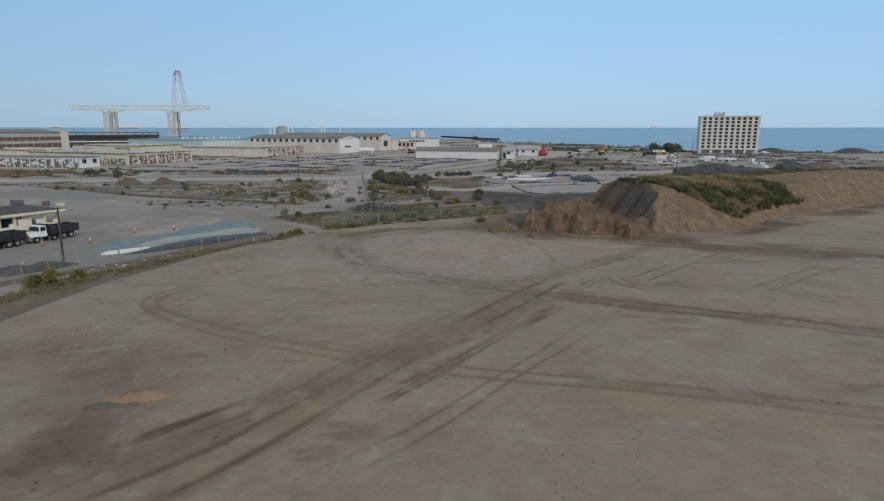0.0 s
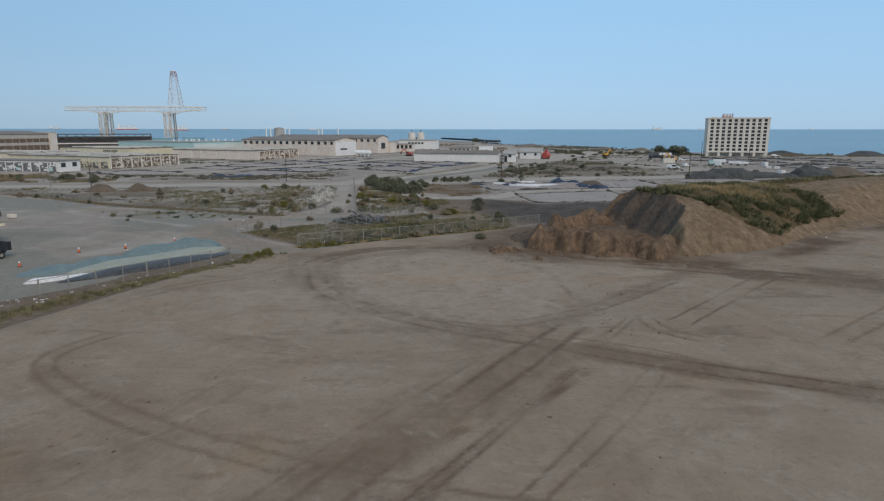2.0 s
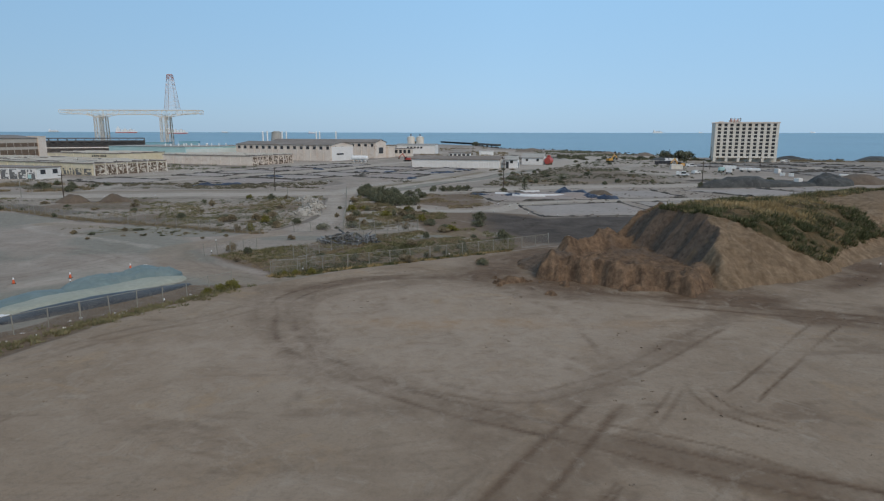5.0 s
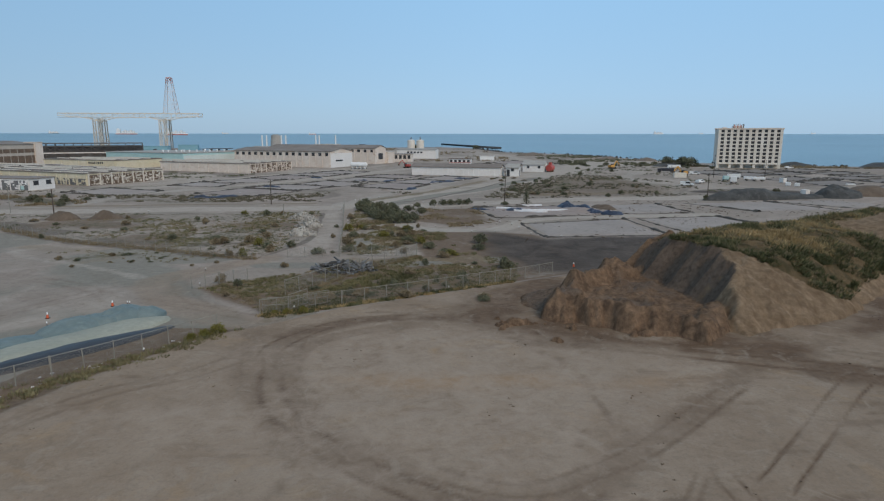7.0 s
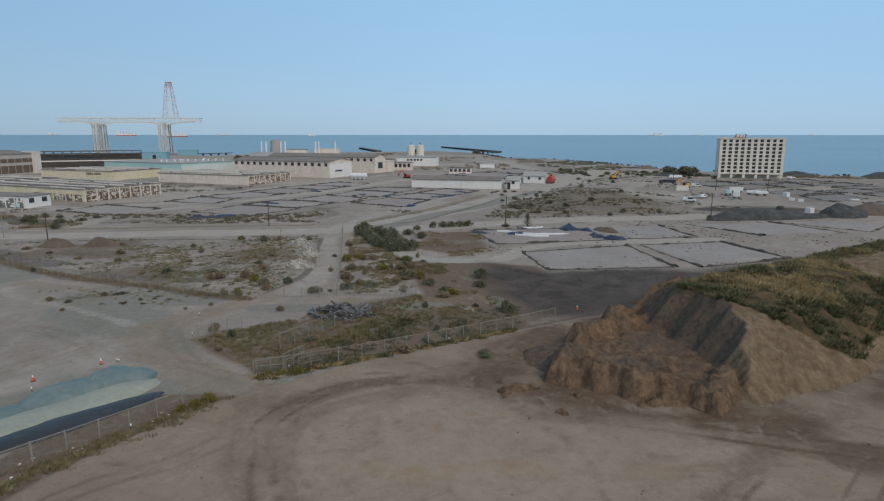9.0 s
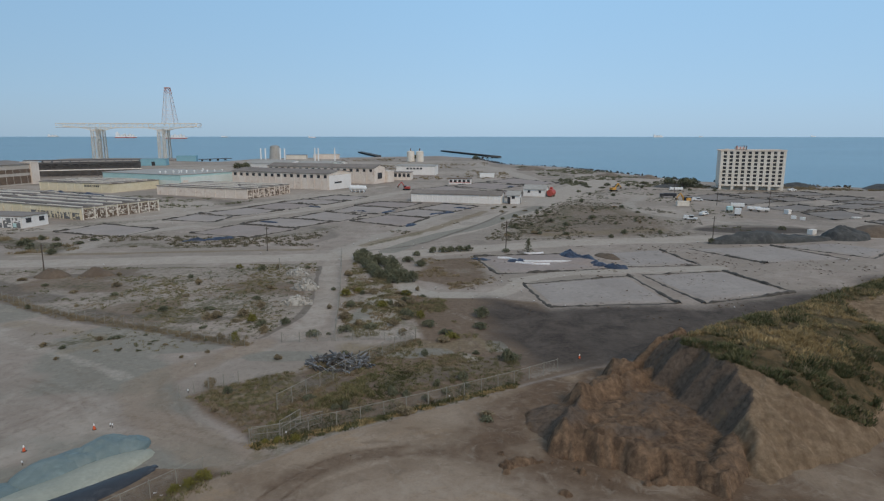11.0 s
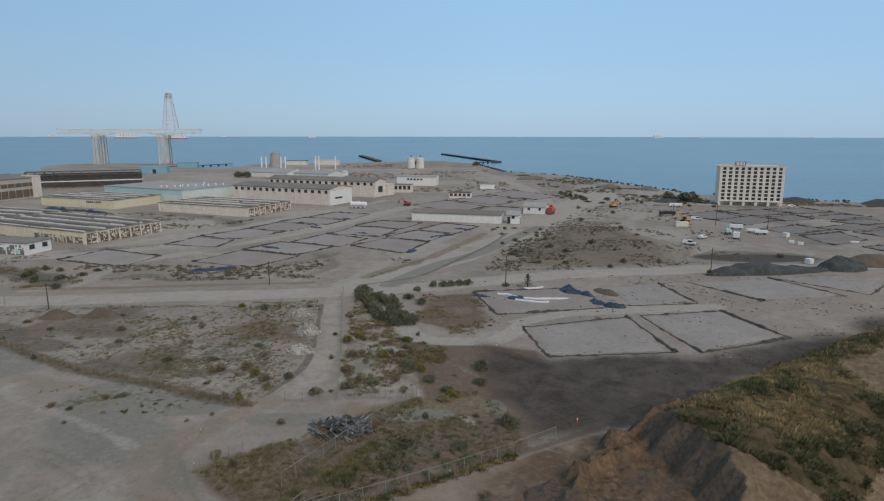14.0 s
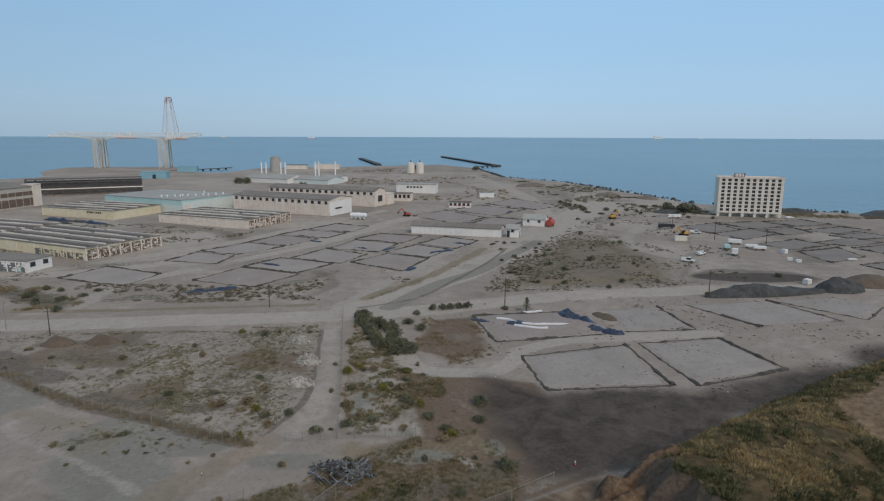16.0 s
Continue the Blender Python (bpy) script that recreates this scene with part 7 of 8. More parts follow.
# ---- the open shelter beside the trucks ----
t = thing("ruined_shelter", pose(-68.5, 108.5, 0, 0, 0, 242) @ Matrix.Diagonal((1, 1, 0.82, 1)), "derelict shelter with a dark roof and cream pierced wall", "building")
for i in range(12):
    part("column", boxes((i * 2.4, i * 2.4 + 0.45, 0, 0.45, -0.3, 3.1)), M_YELLOW, t)
part("beam", boxes((-0.3, 27.3, -0.15, 0.6, 2.75, 3.2)), M_YELLOW, t)
part("low_wall", boxes((0, 27, 0.1, 0.4, -0.3, 0.9)), M_YELLOW, t)
for i in range(11):
    part("broken_infill", boxes((i * 2.4 + 0.45, i * 2.4 + 1.1 + 0.5 * (i % 3), 0.12, 0.32, 0.9, 1.5 + 0.4 * (i % 3))), M_CREAM, t)
part("backing", boxes((0, 27, -12.2, -11.8, -0.3, 3.1)), M_RUST, t)
part("roof", boxes((-0.8, 27.8, -12.8, 1.0, 3.2, 3.5)), M_BERM, t, "dark bitumen roof")
part("fascia", boxes((-0.9, 27.9, 1.0, 1.12, 3.05, 3.55)), M_YELLOW, t)


# ---- covered piles, liners, sheeting ----
def heap_mesh(rx, ry, h, seed, n=40, rough=0.25, power=1.0):
    bm = bmesh.new()
    gx, gy = np.meshgrid(np.linspace(-rx, rx, n + 1), np.linspace(-ry, ry, n + 1))
    r = np.hypot(gx / rx, gy / ry)
    lump = hills(gx + seed * 13, gy + seed * 7, max(rx, ry) * 0.5, 4)
    gz = h * np.maximum(0.0, 1 - r ** 1.6) ** power * (1 + rough * lump) + np.where(r < 1, 0.12 * lump, 0) - np.where(r > 0.97, 0.3, 0)
    if rough > 0.5:
        gz = gz + np.where(r < 0.95, 0.2 * h * hills(gx + seed, gy, 2.4, 3), 0)
    rows = [[bm.verts.new((gx[j, i], gy[j, i], gz[j, i])) for i in range(n + 1)] for j in range(n + 1)]
    for j in range(n):
        for i in range(n):
            if math.hypot((i + 0.5) / n * 2 - 1, (j + 0.5) / n * 2 - 1) < 1.1:
                bm.faces.new((rows[j][i], rows[j][i + 1], rows[j + 1][i + 1], rows[j + 1][i]))
    for v in [v for v in bm.verts if not v.link_faces]:
        bm.verts.remove(v)
    return bm


def heap(name, x, y, a, rx, ry, h, mat, label, category, seed=1, rough=0.25, power=1.0):
    ob = part(name, heap_mesh(rx, ry, h, seed, rough=rough, power=power), mat, smooth=True)
    ob.matrix_world = pose(x, y, height_at(x, y), 0, 0, a)
    return tagged(ob, label, category)


heap("tarpaulin_cover", -39.8, 98.2, 51, 4.0, 2.7, 1.4, M_TARP, "soil pile under a teal tarpaulin in the yard", "covered pile", 1, 0.2, 0.7)
heap("tarpaulin_cover", -36.3, 102.6, 51, 3.4, 2.8, 1.6, M_TARP, "rounded soil pile under a teal tarpaulin", "covered pile", 2, 0.2, 0.7)
heap("tarpaulin_cover", -34.2, 103.6, 51, 2.4, 2.2, 1.2, M_TARP, "small rounded pile under a teal tarpaulin", "covered pile", 51, 0.2, 0.5)
heap("tarpaulin_cover", -38.2, 100.6, 30, 2.8, 2.4, 1.35, M_TARP, "bulging pile under a teal tarpaulin", "covered pile", 52, 0.2, 0.5)
heap("tarpaulin_cover", -43.5, 93, 51, 4.2, 2.6, 0.7, M_TARP, "low soil pile under a dull teal tarpaulin", "covered pile", 3, 0.2, 0.7)
heap("tarpaulin_cover", -47.0, 88.5, 51, 4.5, 2.4, 0.5, M_TARP, "flat end of a tarpaulin-covered soil pile", "covered pile", 4, 0.2, 0.7)
heap("fines_mound", -37.4, 94.2, 53, 11.0, 2.7, 0.95, M_SLURRY, "long pale green pile of fines beside a black liner", "soil pile", 5, 0.25, 0.38)
heap("black_liner", -36.0, 91.0, 51.5, 11.5, 1.9, 0.6, M_LINER, "long black plastic liner along the fence", "liner", 6, 0.3, 0.5)
heap("white_sheeting", -43.6, 84.6, 46, 4.2, 0.9, 0.5, M_SHEETING, "crumpled pale sheeting over a low pile", "sheeting", 8, 0.5, 0.35)
heap("soil_mound", -50, 72, 51, 6, 1.6, 1.1, M_PILE, "dark low heap of tyres and soil near the fence", "soil pile", 9, 0.4)
# the pad with blue tarpaulins and white sheeting
heap("blue_tarpaulin", 39.3, 216.3, -60, 4.4, 2.5, 1.3, M_TARP_BLUE, "crumpled blue tarpaulin over soil", "tarpaulin", 11, 0.9, 0.6)
heap("blue_tarpaulin", 42.2, 209.2, -64, 4.2, 2.9, 1.5, M_TARP_BLUE, "dark blue tarpaulin lying in folds", "tarpaulin", 12, 0.9, 0.6)
heap("blue_tarpaulin", 44.2, 203.6, -40, 2.8, 2.0, 1.1, M_TARP_BLUE, "bunched blue tarpaulin at the pad edge", "tarpaulin", 13, 0.9, 0.6)
heap("blue_tarpaulin", 48.2, 200.4, -25, 3.2, 1.7, 1.2, M_TARP_BLUE, "blue tarpaulin gathered beside the berm", "tarpaulin", 44, 0.9, 0.6)
heap("blue_tarpaulin", 22.5, 208.6, 10, 2.8, 1.7, 0.7, M_TARP_BLUE, "small blue tarpaulin beside white sheeting", "tarpaulin", 14, 0.6, 0.5)
heap("blue_tarpaulin", 12.5, 211.2, -25, 3.2, 1.0, 0.5, M_TARP_BLUE, "narrow strip of dark tarpaulin", "tarpaulin", 15, 0.6, 0.5)
heap("soil_mound", 40, 207.5, -30, 9, 4.5, 1.1, M_PAD_RED, "low brown soil pile under tarpaulins", "soil pile", 16, 0.4)
heap("soil_mound", 49.8, 215.5, -60, 5, 2.2, 1.2, M_BROWN, "small rust-brown soil pile", "soil pile", 17, 0.4)
for i, pts in enumerate(([(17.5, 212.6), (20.5, 211.6), (23, 208.8), (28, 207.2), (33, 207.4), (38.5, 206.8)], [(22, 206.4), (25.5, 204.8), (29, 203.8), (31, 204)], [(26, 219), (29, 219.6), (32, 221)])):
    bm = bmesh.new()
    rnd = random.Random(i)
    for (ax, ay), (bx, by) in zip(curve(pts, 6), curve(pts, 6)[1:]):
        z = height_at(ax, ay) + 0.3
        tube(bm, (ax, ay, z), (bx, by, z + rnd.uniform(-0.05, 0.05)), rnd.uniform(0.3, 0.42), rnd.uniform(0.3, 0.42), 7)
    tagged(part("white_sheeting", bm, M_SHEETING), "rolled strip of white plastic sheeting on the pad", "sheeting")
heap("dark_berm", 112, 242.5, 9, 23, 4.0, 2.8, M_PILE, "long flat-topped dark grey berm beside the pads", "soil berm", 21, 0.55, 0.4)
heap("soil_mound", 141, 249, 10, 9, 6, 4.2, M_PILE, "dark grey pointed soil heap", "soil pile", 22, 0.55)
heap("soil_mound", 158, 258, 10, 12, 8, 4.0, M_BROWN, "reddish soil heap behind a dark one", "soil pile", 23, 0.2)
heap("soil_mound", -97, 190, 0, 4.6, 2.8, 2.2, M_BROWN, "brown low heap of soil in the weedy field", "soil pile", 24, 0.3)
heap("soil_mound", -86.5, 191.5, 0, 4.6, 2.6, 1.9, M_BROWN, "second brown heap of soil in the field", "soil pile", 25, 0.3)
heap("soil_mound", -19.0, 35.7, 12, 2.4, 0.9, 0.25, M_OCHRE, "low ochre spoil beside a wet hollow", "soil pile", 41, 1.1)
heap("wet_patch", -20.0, 34.5, 8, 1.7, 0.55, 0.14, M_WET, "small grey wet hollow in the dirt", "puddle", 42, 0.8)
heap("blue_tarpaulin", -82, 242.5, 20, 4, 1.6, 0.8, M_TARP_BLUE, "strip of torn dark tarpaulin on bare ground", "tarpaulin", 43, 0.6, 0.5)
heap("blue_tarpaulin", -75, 246.5, 25, 5, 1.8, 0.9, M_TARP_BLUE, "blue-black torn tarpaulin on bare ground", "tarpaulin", 26, 0.6, 0.5)
heap("blue_tarpaulin", 3, 319.5, 35, 5, 1.4, 0.7, M_TARP_BLUE, "strip of blue tarpaulin on a soil pad", "tarpaulin", 27, 0.6, 0.5)
heap("blue_tarpaulin", -11, 280.5, 65, 4, 1.4, 0.8, M_TARP_BLUE, "torn blue tarpaulin along a berm", "tarpaulin", 28, 0.6, 0.5)
for i, (x, y, a, rx) in enumerate(((-236, 414, -20, 11), (-218, 408, -15, 12), (-205, 402, -22, 9), (-226, 402, -10, 8))):
    heap("debris_pile", x, y, a, rx, 2.0, 1.5, (M_TARP_BLUE, M_PILE)[i % 2], "long low pile of dark bluish debris between derelict sheds", "debris", 60 + i, 0.9, 0.5)
for i, (x, y, a, rx) in enumerate(((-2.2, 315.6, 60, 5), (-23.6, 323.6, 62, 6), (-37, 325, -30, 4), (11.4, 337.8, -30, 5), (-62, 343, -28, 4), (-69, 286.5, -25, 5), (17, 410, 58, 6), (49, 466, 55, 7))):
    heap("blue_tarpaulin", x, y, a, rx, 0.9, 0.55, M_TARP_BLUE, "strip of dark blue tarpaulin lying along a berm", "tarpaulin", 70 + i, 0.8, 0.5)
for i, (x, y, rx, h) in enumerate(((250, 470, 16, 2.5), (163, 468, 16, 3), (300, 452, 22, 3.0), (95, 690, 24, 3), (150, 590, 18, 2.5), (175, 560, 14, 2.5))):
    heap("scrub_hill", x, y, 20 * i, rx, rx * 0.6, h, M_GROUND if i > 2 else M_PILE, "low scrubby shore hump of dark earth", "hump", 30 + i, 0.4)


# ---- rubble and scrap ----
def rock_mesh(seed):
    bm = bmesh.new()
    bmesh.ops.create_icosphere(bm, subdivisions=1, radius=0.5)
    rnd = random.Random(seed)
    for v in bm.verts:
        v.co = Vector((v.co.x * rnd.uniform(0.6, 1.3), v.co.y * rnd.uniform(0.6, 1.3), v.co.z * rnd.uniform(0.4, 1.0)))
    return mesh_of("chunk", bm, M_RUBBLE)


ROCKS = [rock_mesh(i) for i in range(5)]


def rubble_pile(x, y, rx, ry, h, n, seed):
    rnd = random.Random(seed)
    core = tagged(part("rubble_mound", heap_mesh(rx, ry, h, seed, 16), M_RUBBLE), "pile of broken pale concrete chunks", "rubble", "concrete rubble piles")
    core.matrix_world = pose(x, y, height_at(x, y) - 0.1)
    for i in range(n):
        a, r = rnd.uniform(0, 6.283), math.sqrt(rnd.random())
        px, py = rx * r * math.cos(a), ry * r * math.sin(a)
        s = rnd.uniform(0.4, 1.1)
        ob = shared("chunk", ROCKS[i % 5], core, pose(px, py, h * (1 - r ** 1.6) + 0.1, rnd.uniform(0, 180), rnd.uniform(0, 180), rnd.uniform(0, 180)) @ Matrix.Diagonal((s, s, s, 1)))


rubble_pile(-29.2, 164.6, 3.6, 1.8, 1.7, 100, 1)
rubble_pile(-30.2, 177.2, 3.3, 2.2, 2.3, 110, 2)
rubble_pile(-35.2, 192.2, 3.3, 2.2, 1.5, 60, 3)


def scrap_pile(x, y, seed):
    rnd = random.Random(seed)
    t = thing("scrap_heap", pose(x, y, height_at(x, y)), "tangled pile of grey scrap boards and pipes", "scrap pile")
    for i in range(150):
        a, r = rnd.uniform(0, 6.283), math.sqrt(rnd.random())
        px, py, z = 5.2 * r * math.cos(a), 3.6 * r * math.sin(a), 1.6 * (1 - r) * rnd.uniform(0.6, 1) + 0.1
        d = Vector((rnd.uniform(-1, 1), rnd.uniform(-1, 1), rnd.uniform(-0.25, 0.45))).normalized() * rnd.uniform(0.5, 1.7)
        bm = bmesh.new()
        beam(bm, Vector((px, py, z)) - d * 0.6, Vector((px, py, z)) + d, rnd.uniform(0.06, 0.3))
        part("board", bm, M_SCRAP if i % 3 else M_BERM, t)


scrap_pile(-14.6, 129.5, 5)


# ---- cones, stakes and markers ----
def traffic_cone():
    t = thing("traffic_cone", pose(0, 0, -50), "orange traffic cone with a white collar", "traffic cone", "traffic cones")
    part("base", boxes((-0.2, 0.2, -0.2, 0.2, 0, 0.05)), M_TYRE, t)
    bm = bmesh.new()
    tube(bm, (0, 0, 0.05), (0, 0, 0.5), 0.17, 0.09, 12)
    part("cone", bm, M_ORANGE, t)
    bm = bmesh.new()
    tube(bm, (0, 0, 0.5), (0, 0, 0.75), 0.095, 0.05, 12)
    part("collar", bm, M_STACK, t, "white reflective collar")
    return t


first = traffic_cone()
CONES = ((-45.5, 102.7), (-40.5, 107.9), (-41.7, 96.4), (-52.8, 90.5), (-58.4, 88.0), (-51.5, 73.5), (-50.6, 99.7), (23.4, 132.2), (101.2, 176.4))
for i, (x, y) in enumerate(CONES):
    m = pose(x, y, height_at(x, y) + 0.02, 0, 0, 37 * i)
    if i:
        copy_thing(first, m)
    else:
        first.matrix_world = m


def marker(me_post, me_cap, x, y, h=1.0):
    t = thing("survey_stake", pose(x, y, height_at(x, y), random.uniform(-5, 5), random.uniform(-5, 5), random.uniform(0, 90)), "short white survey stake in bare soil", "stake", "survey stakes")
    shared("stake", me_post, t)
    shared("tip", me_cap, t)


ST, CP = mesh_of("stake", boxes((-0.03, 0.03, -0.03, 0.03, -0.2, 0.42)), M_WOOD), mesh_of("tip", boxes((-0.065, 0.065, -0.065, 0.065, 0.36, 0.55, 0.015)), M_STACK)
rnd = random.Random(9)
for x, y in ((61, 108.8), (18.2, 179.2), (-28.5, 91.2), (-33.5, 118.6), (-36.5, 128.5), (-17, 106.5), (2.5, 116.8), (-12.5, 127.5)):
    marker(ST, CP, x, y)
for line, n, off in ((CROSS_ROAD, 26, 5.6), (DIAGONAL_ROAD, 14, 7.5), (LOT_PATH, 8, 3.6), (ACCESS_ROAD, 6, 3.4)):
    for i in range(n):
        k = rnd.randrange(2, len(line) - 1)
        (ax, ay), (bx, by) = line[k - 1], line[k]
        L, s = math.hypot(bx - ax, by - ay), rnd.choice((-1, 1)) * off * rnd.uniform(1.0, 1.25)
        x, y = ax - (by - ay) / L * s, ay + (bx - ax) / L * s
        if -140 < x < 130:
            marker(ST, CP, x, y)
for i in range(30):
    marker(ST, CP, rnd.uniform(-130, -35), rnd.uniform(230, 345))
for i in range(26):
    marker(ST, CP, rnd.uniform(15, 130), rnd.uniform(160, 236))


# ---- vegetation ----
def blades(points, size, count, spread, lift, rs, lean=0.5, width=0.1):
    """Tufts: count narrow leaf triangles round each point."""
    n = len(points)
    P = np.repeat(points, count, 0)
    S = np.repeat(size, count)
    a, r = rs.rand(n * count) * 6.283, np.sqrt(rs.rand(n * count))
    base = P + np.stack([np.cos(a) * r * spread * S, np.sin(a) * r * spread * S, np.zeros(n * count)], -1)
    b = rs.rand(n * count) * 6.283
    h = S * lift * (0.55 + 0.6 * rs.rand(n * count)) * (1.15 - 0.6 * r)
    tip = base + np.stack([np.cos(a) * lean * h * (0.3 + r) + 0.25 * h * np.cos(b), np.sin(a) * lean * h * (0.3 + r) + 0.25 * h * np.sin(b), h], -1)
    w = np.stack([np.cos(b), np.sin(b), np.zeros(n * count)], -1) * (width * S * (0.6 + 0.8 * rs.rand(n * count)))[:, None]
    return np.stack([base - w, base + w, tip], 1)


def scatter(pts, n, rs, size, clump=14.0, low=-0.1):
    """Random places inside an outline, gathered in clumps."""
    px, py = [p[0] for p in pts], [p[1] for p in pts]
    X, Y = rs.uniform(min(px), max(px), n * 6), rs.uniform(min(py), max(py), n * 6)
    ok = (area(X, Y, pts)[1] > 0) & (hills(X, Y, clump, 3) > low)
    for road, w in ((CROSS_ROAD, 5), (ACCESS_ROAD, 3.4), (LOT_PATH, 3.2), (DIAGONAL_ROAD, 7)):
        ok &= line_distance(X, Y, road)[0] > w
    X, Y = X[ok][:n], Y[ok][:n]
    return np.stack([X, Y, ground_height(X, Y) - 0.05], -1), rs.uniform(size[0], size[1], len(X)) ** 1.0


rs = np.random.RandomState(3)
for name, pts, n, size, count, clump, low, mat, label in (
        ("field_grass", FIELD, 2600, (0.15, 0.65), 22, 11.0, 0.3, M_GRASS, "dry olive grass clumps over the grey field"),
        ("strip_weeds", STRIP, 1300, (0.2, 0.75), 26, 6.0, 0.05, M_GRASS, "tall dry yellow-green weeds beside the road"),
        ("strip_weeds", STRIP, 700, (0.2, 0.8), 24, 5.0, 0.1, M_DRYLEAF, "dry straw weeds beside the road"),
        ("field_grass", FIELD, 1100, (0.15, 0.6), 20, 9.0, 0.3, M_DRYLEAF, "dry straw tufts over the grey field"),
        ("gate_weeds", GATE_SIDE, 1900, (0.15, 0.6), 26, 9.0, -0.1, M_GRASS, "dry brown and green weeds round the gate"),
        ("gate_weeds", GATE_SIDE, 900, (0.15, 0.55), 26, 12.0, 0.1, M_DRYLEAF, "dry straw-brown weeds round the gate"),
        ("gate_weeds", [(-21, 105), (-11, 109.2), (2, 116.5), (3, 121), (-6, 127), (-12, 123), (-19, 112)], 420, (0.3, 0.85), 26, 5.0, 0.1, M_MOUND_GRASS, "tall green weeds behind the gate"),
        ("hill_scrub", [(16, 244), (60, 248), (96, 256), (112, 300), (100, 360), (66, 375), (36, 315)], 1200, (0.25, 0.9), 22, 16.0, 0.0, M_FARWEED, "low dry scrub on the bare rise"),
        ("bank_weeds", [(-6, 186), (4, 176), (15, 184), (11, 216), (-4, 214)], 420, (0.2, 0.8), 24, 6.0, 0.0, M_DRYLEAF, "dry weeds on the brown bank"),
        ("dark_scrub", [(4, 168), (14, 128), (-2, 142), (0, 166)], 260, (0.2, 0.8), 24, 6.0, 0.05, M_GRASS, "dry weeds on the brown soil"),
        ("yard_weeds", [(-74, 144), (-58, 134), (-40, 136), (-38, 142), (-60, 150)], 160, (0.15, 0.5), 20, 7.0, 0.1, M_GRASS, "sparse weeds in the gravel yard"),
        ("field_scrub", FIELD, 700, (0.2, 0.7), 24, 8.0, 0.2, M_LEAF, "dark olive weeds over the grey field"),
        ("yard_weeds", [(-33, 117), (-24, 112), (-20, 126), (-30, 121)], 200, (0.2, 0.6), 24, 6.0, -0.2, M_MOUND_GRASS, "green weeds inside a broken fence"),
        ("road_scrub", [(14, 240), (24, 246), (36, 262), (48, 300), (64, 345), (58, 352), (40, 318), (26, 286)], 420, (0.3, 1.0), 26, 9.0, -0.1, M_FARWEED, "dark olive scrub along the track"),
        ("dark_scrub", [(16, 244), (110, 254), (135, 300), (160, 430), (110, 470), (80, 400), (36, 315)], 700, (0.3, 1.1), 22, 18.0, 0.15, M_LEAF, "dark low scrub dotted over bare ground"),
        ("pad_scrub", [(-200, 245), (-60, 235), (10, 285), (0, 300), (-50, 250), (-140, 258), (-150, 290)], 600, (0.25, 0.9), 22, 12.0, 0.1, M_FARWEED, "brown weeds between road and pads"),
        ("shed_scrub", [(-240, 300), (-150, 318), (-110, 345), (-100, 372), (-170, 402), (-240, 390)], 700, (0.5, 1.5), 22, 12.0, 0.0, M_LEAF, "dark scrub among the derelict sheds"),
        ("lot_weeds", [(-140, 228), (-40, 232), (0, 262), (0, 290), (-60, 250), (-140, 256)], 420, (0.4, 1.3), 26, 12.0, 0.05, M_FARWEED, "patchy weeds between road and soil pads"),
        ("far_scrub", [(-30, 480), (60, 560), (70, 800), (20, 1000), (-150, 1000), (-120, 720), (-20, 620)], 420, (1.0, 2.6), 22, 40.0, 0.05, M_DRYLEAF, "far low scrub over the point"),
        ("shore_scrub", [(95, 420), (180, 460), (190, 545), (170, 620), (130, 720), (85, 760), (90, 560)], 520, (0.8, 2.4), 24, 30.0, 0.0, M_LEAF, "dark low scrub along the shore"),
        ("shore_scrub", [(170, 455), (235, 440), (320, 430), (330, 455), (255, 480), (205, 520)], 380, (0.8, 2.2), 24, 25.0, -0.1, M_DRYLEAF, "dry scrub behind the tall block"),
        ("left_scrub", [(-190, 215), (-112, 222), (-118, 246), (-190, 252)], 800, (0.5, 1.8), 30, 14.0, -0.15, M_DRYLEAF, "brown scrub beside the derelict sheds")):
    P, S = scatter(pts, n, rs, size, clump, low)
    tri_mesh(name, blades(P, S, count, 0.75, 0.8, rs), mat, label, "grass", "stuff")

# loose clods and stones on the dirt
X, Y = rs.uniform(-36, 60, 2600), 24 + 82 * rs.rand(2600)
ok = (area(X, Y, PLATEAU)[1] > 0.5) & (hills(X, Y, 6.0, 3) > 0.3)
P = np.stack([X, Y, ground_height(X, Y) - 0.03], -1)[ok]
tri_mesh("loose_clods", blades(P, rs.uniform(0.04, 0.17, len(P)), 6, 0.9, 0.7, rs, 0.1, 0.6), M_CLOD, "loose dark clods and stones on the dirt", "stones", "stuff")

# clods and rubbish round the pads
X, Y = rs.uniform(5, 135, 2600), rs.uniform(152, 238, 2600)
ok = hills(X, Y, 9.0, 4) > 0.1
P = np.stack([X, Y, ground_height(X, Y) + 0.1], -1)[ok]
tri_mesh("pad_clods", blades(P, rs.uniform(0.1, 0.42, len(P)), 7, 0.9, 0.6, rs, 0.1, 0.6), M_CLOD, "dark clods scattered round the soil pads", "stones", "stuff")

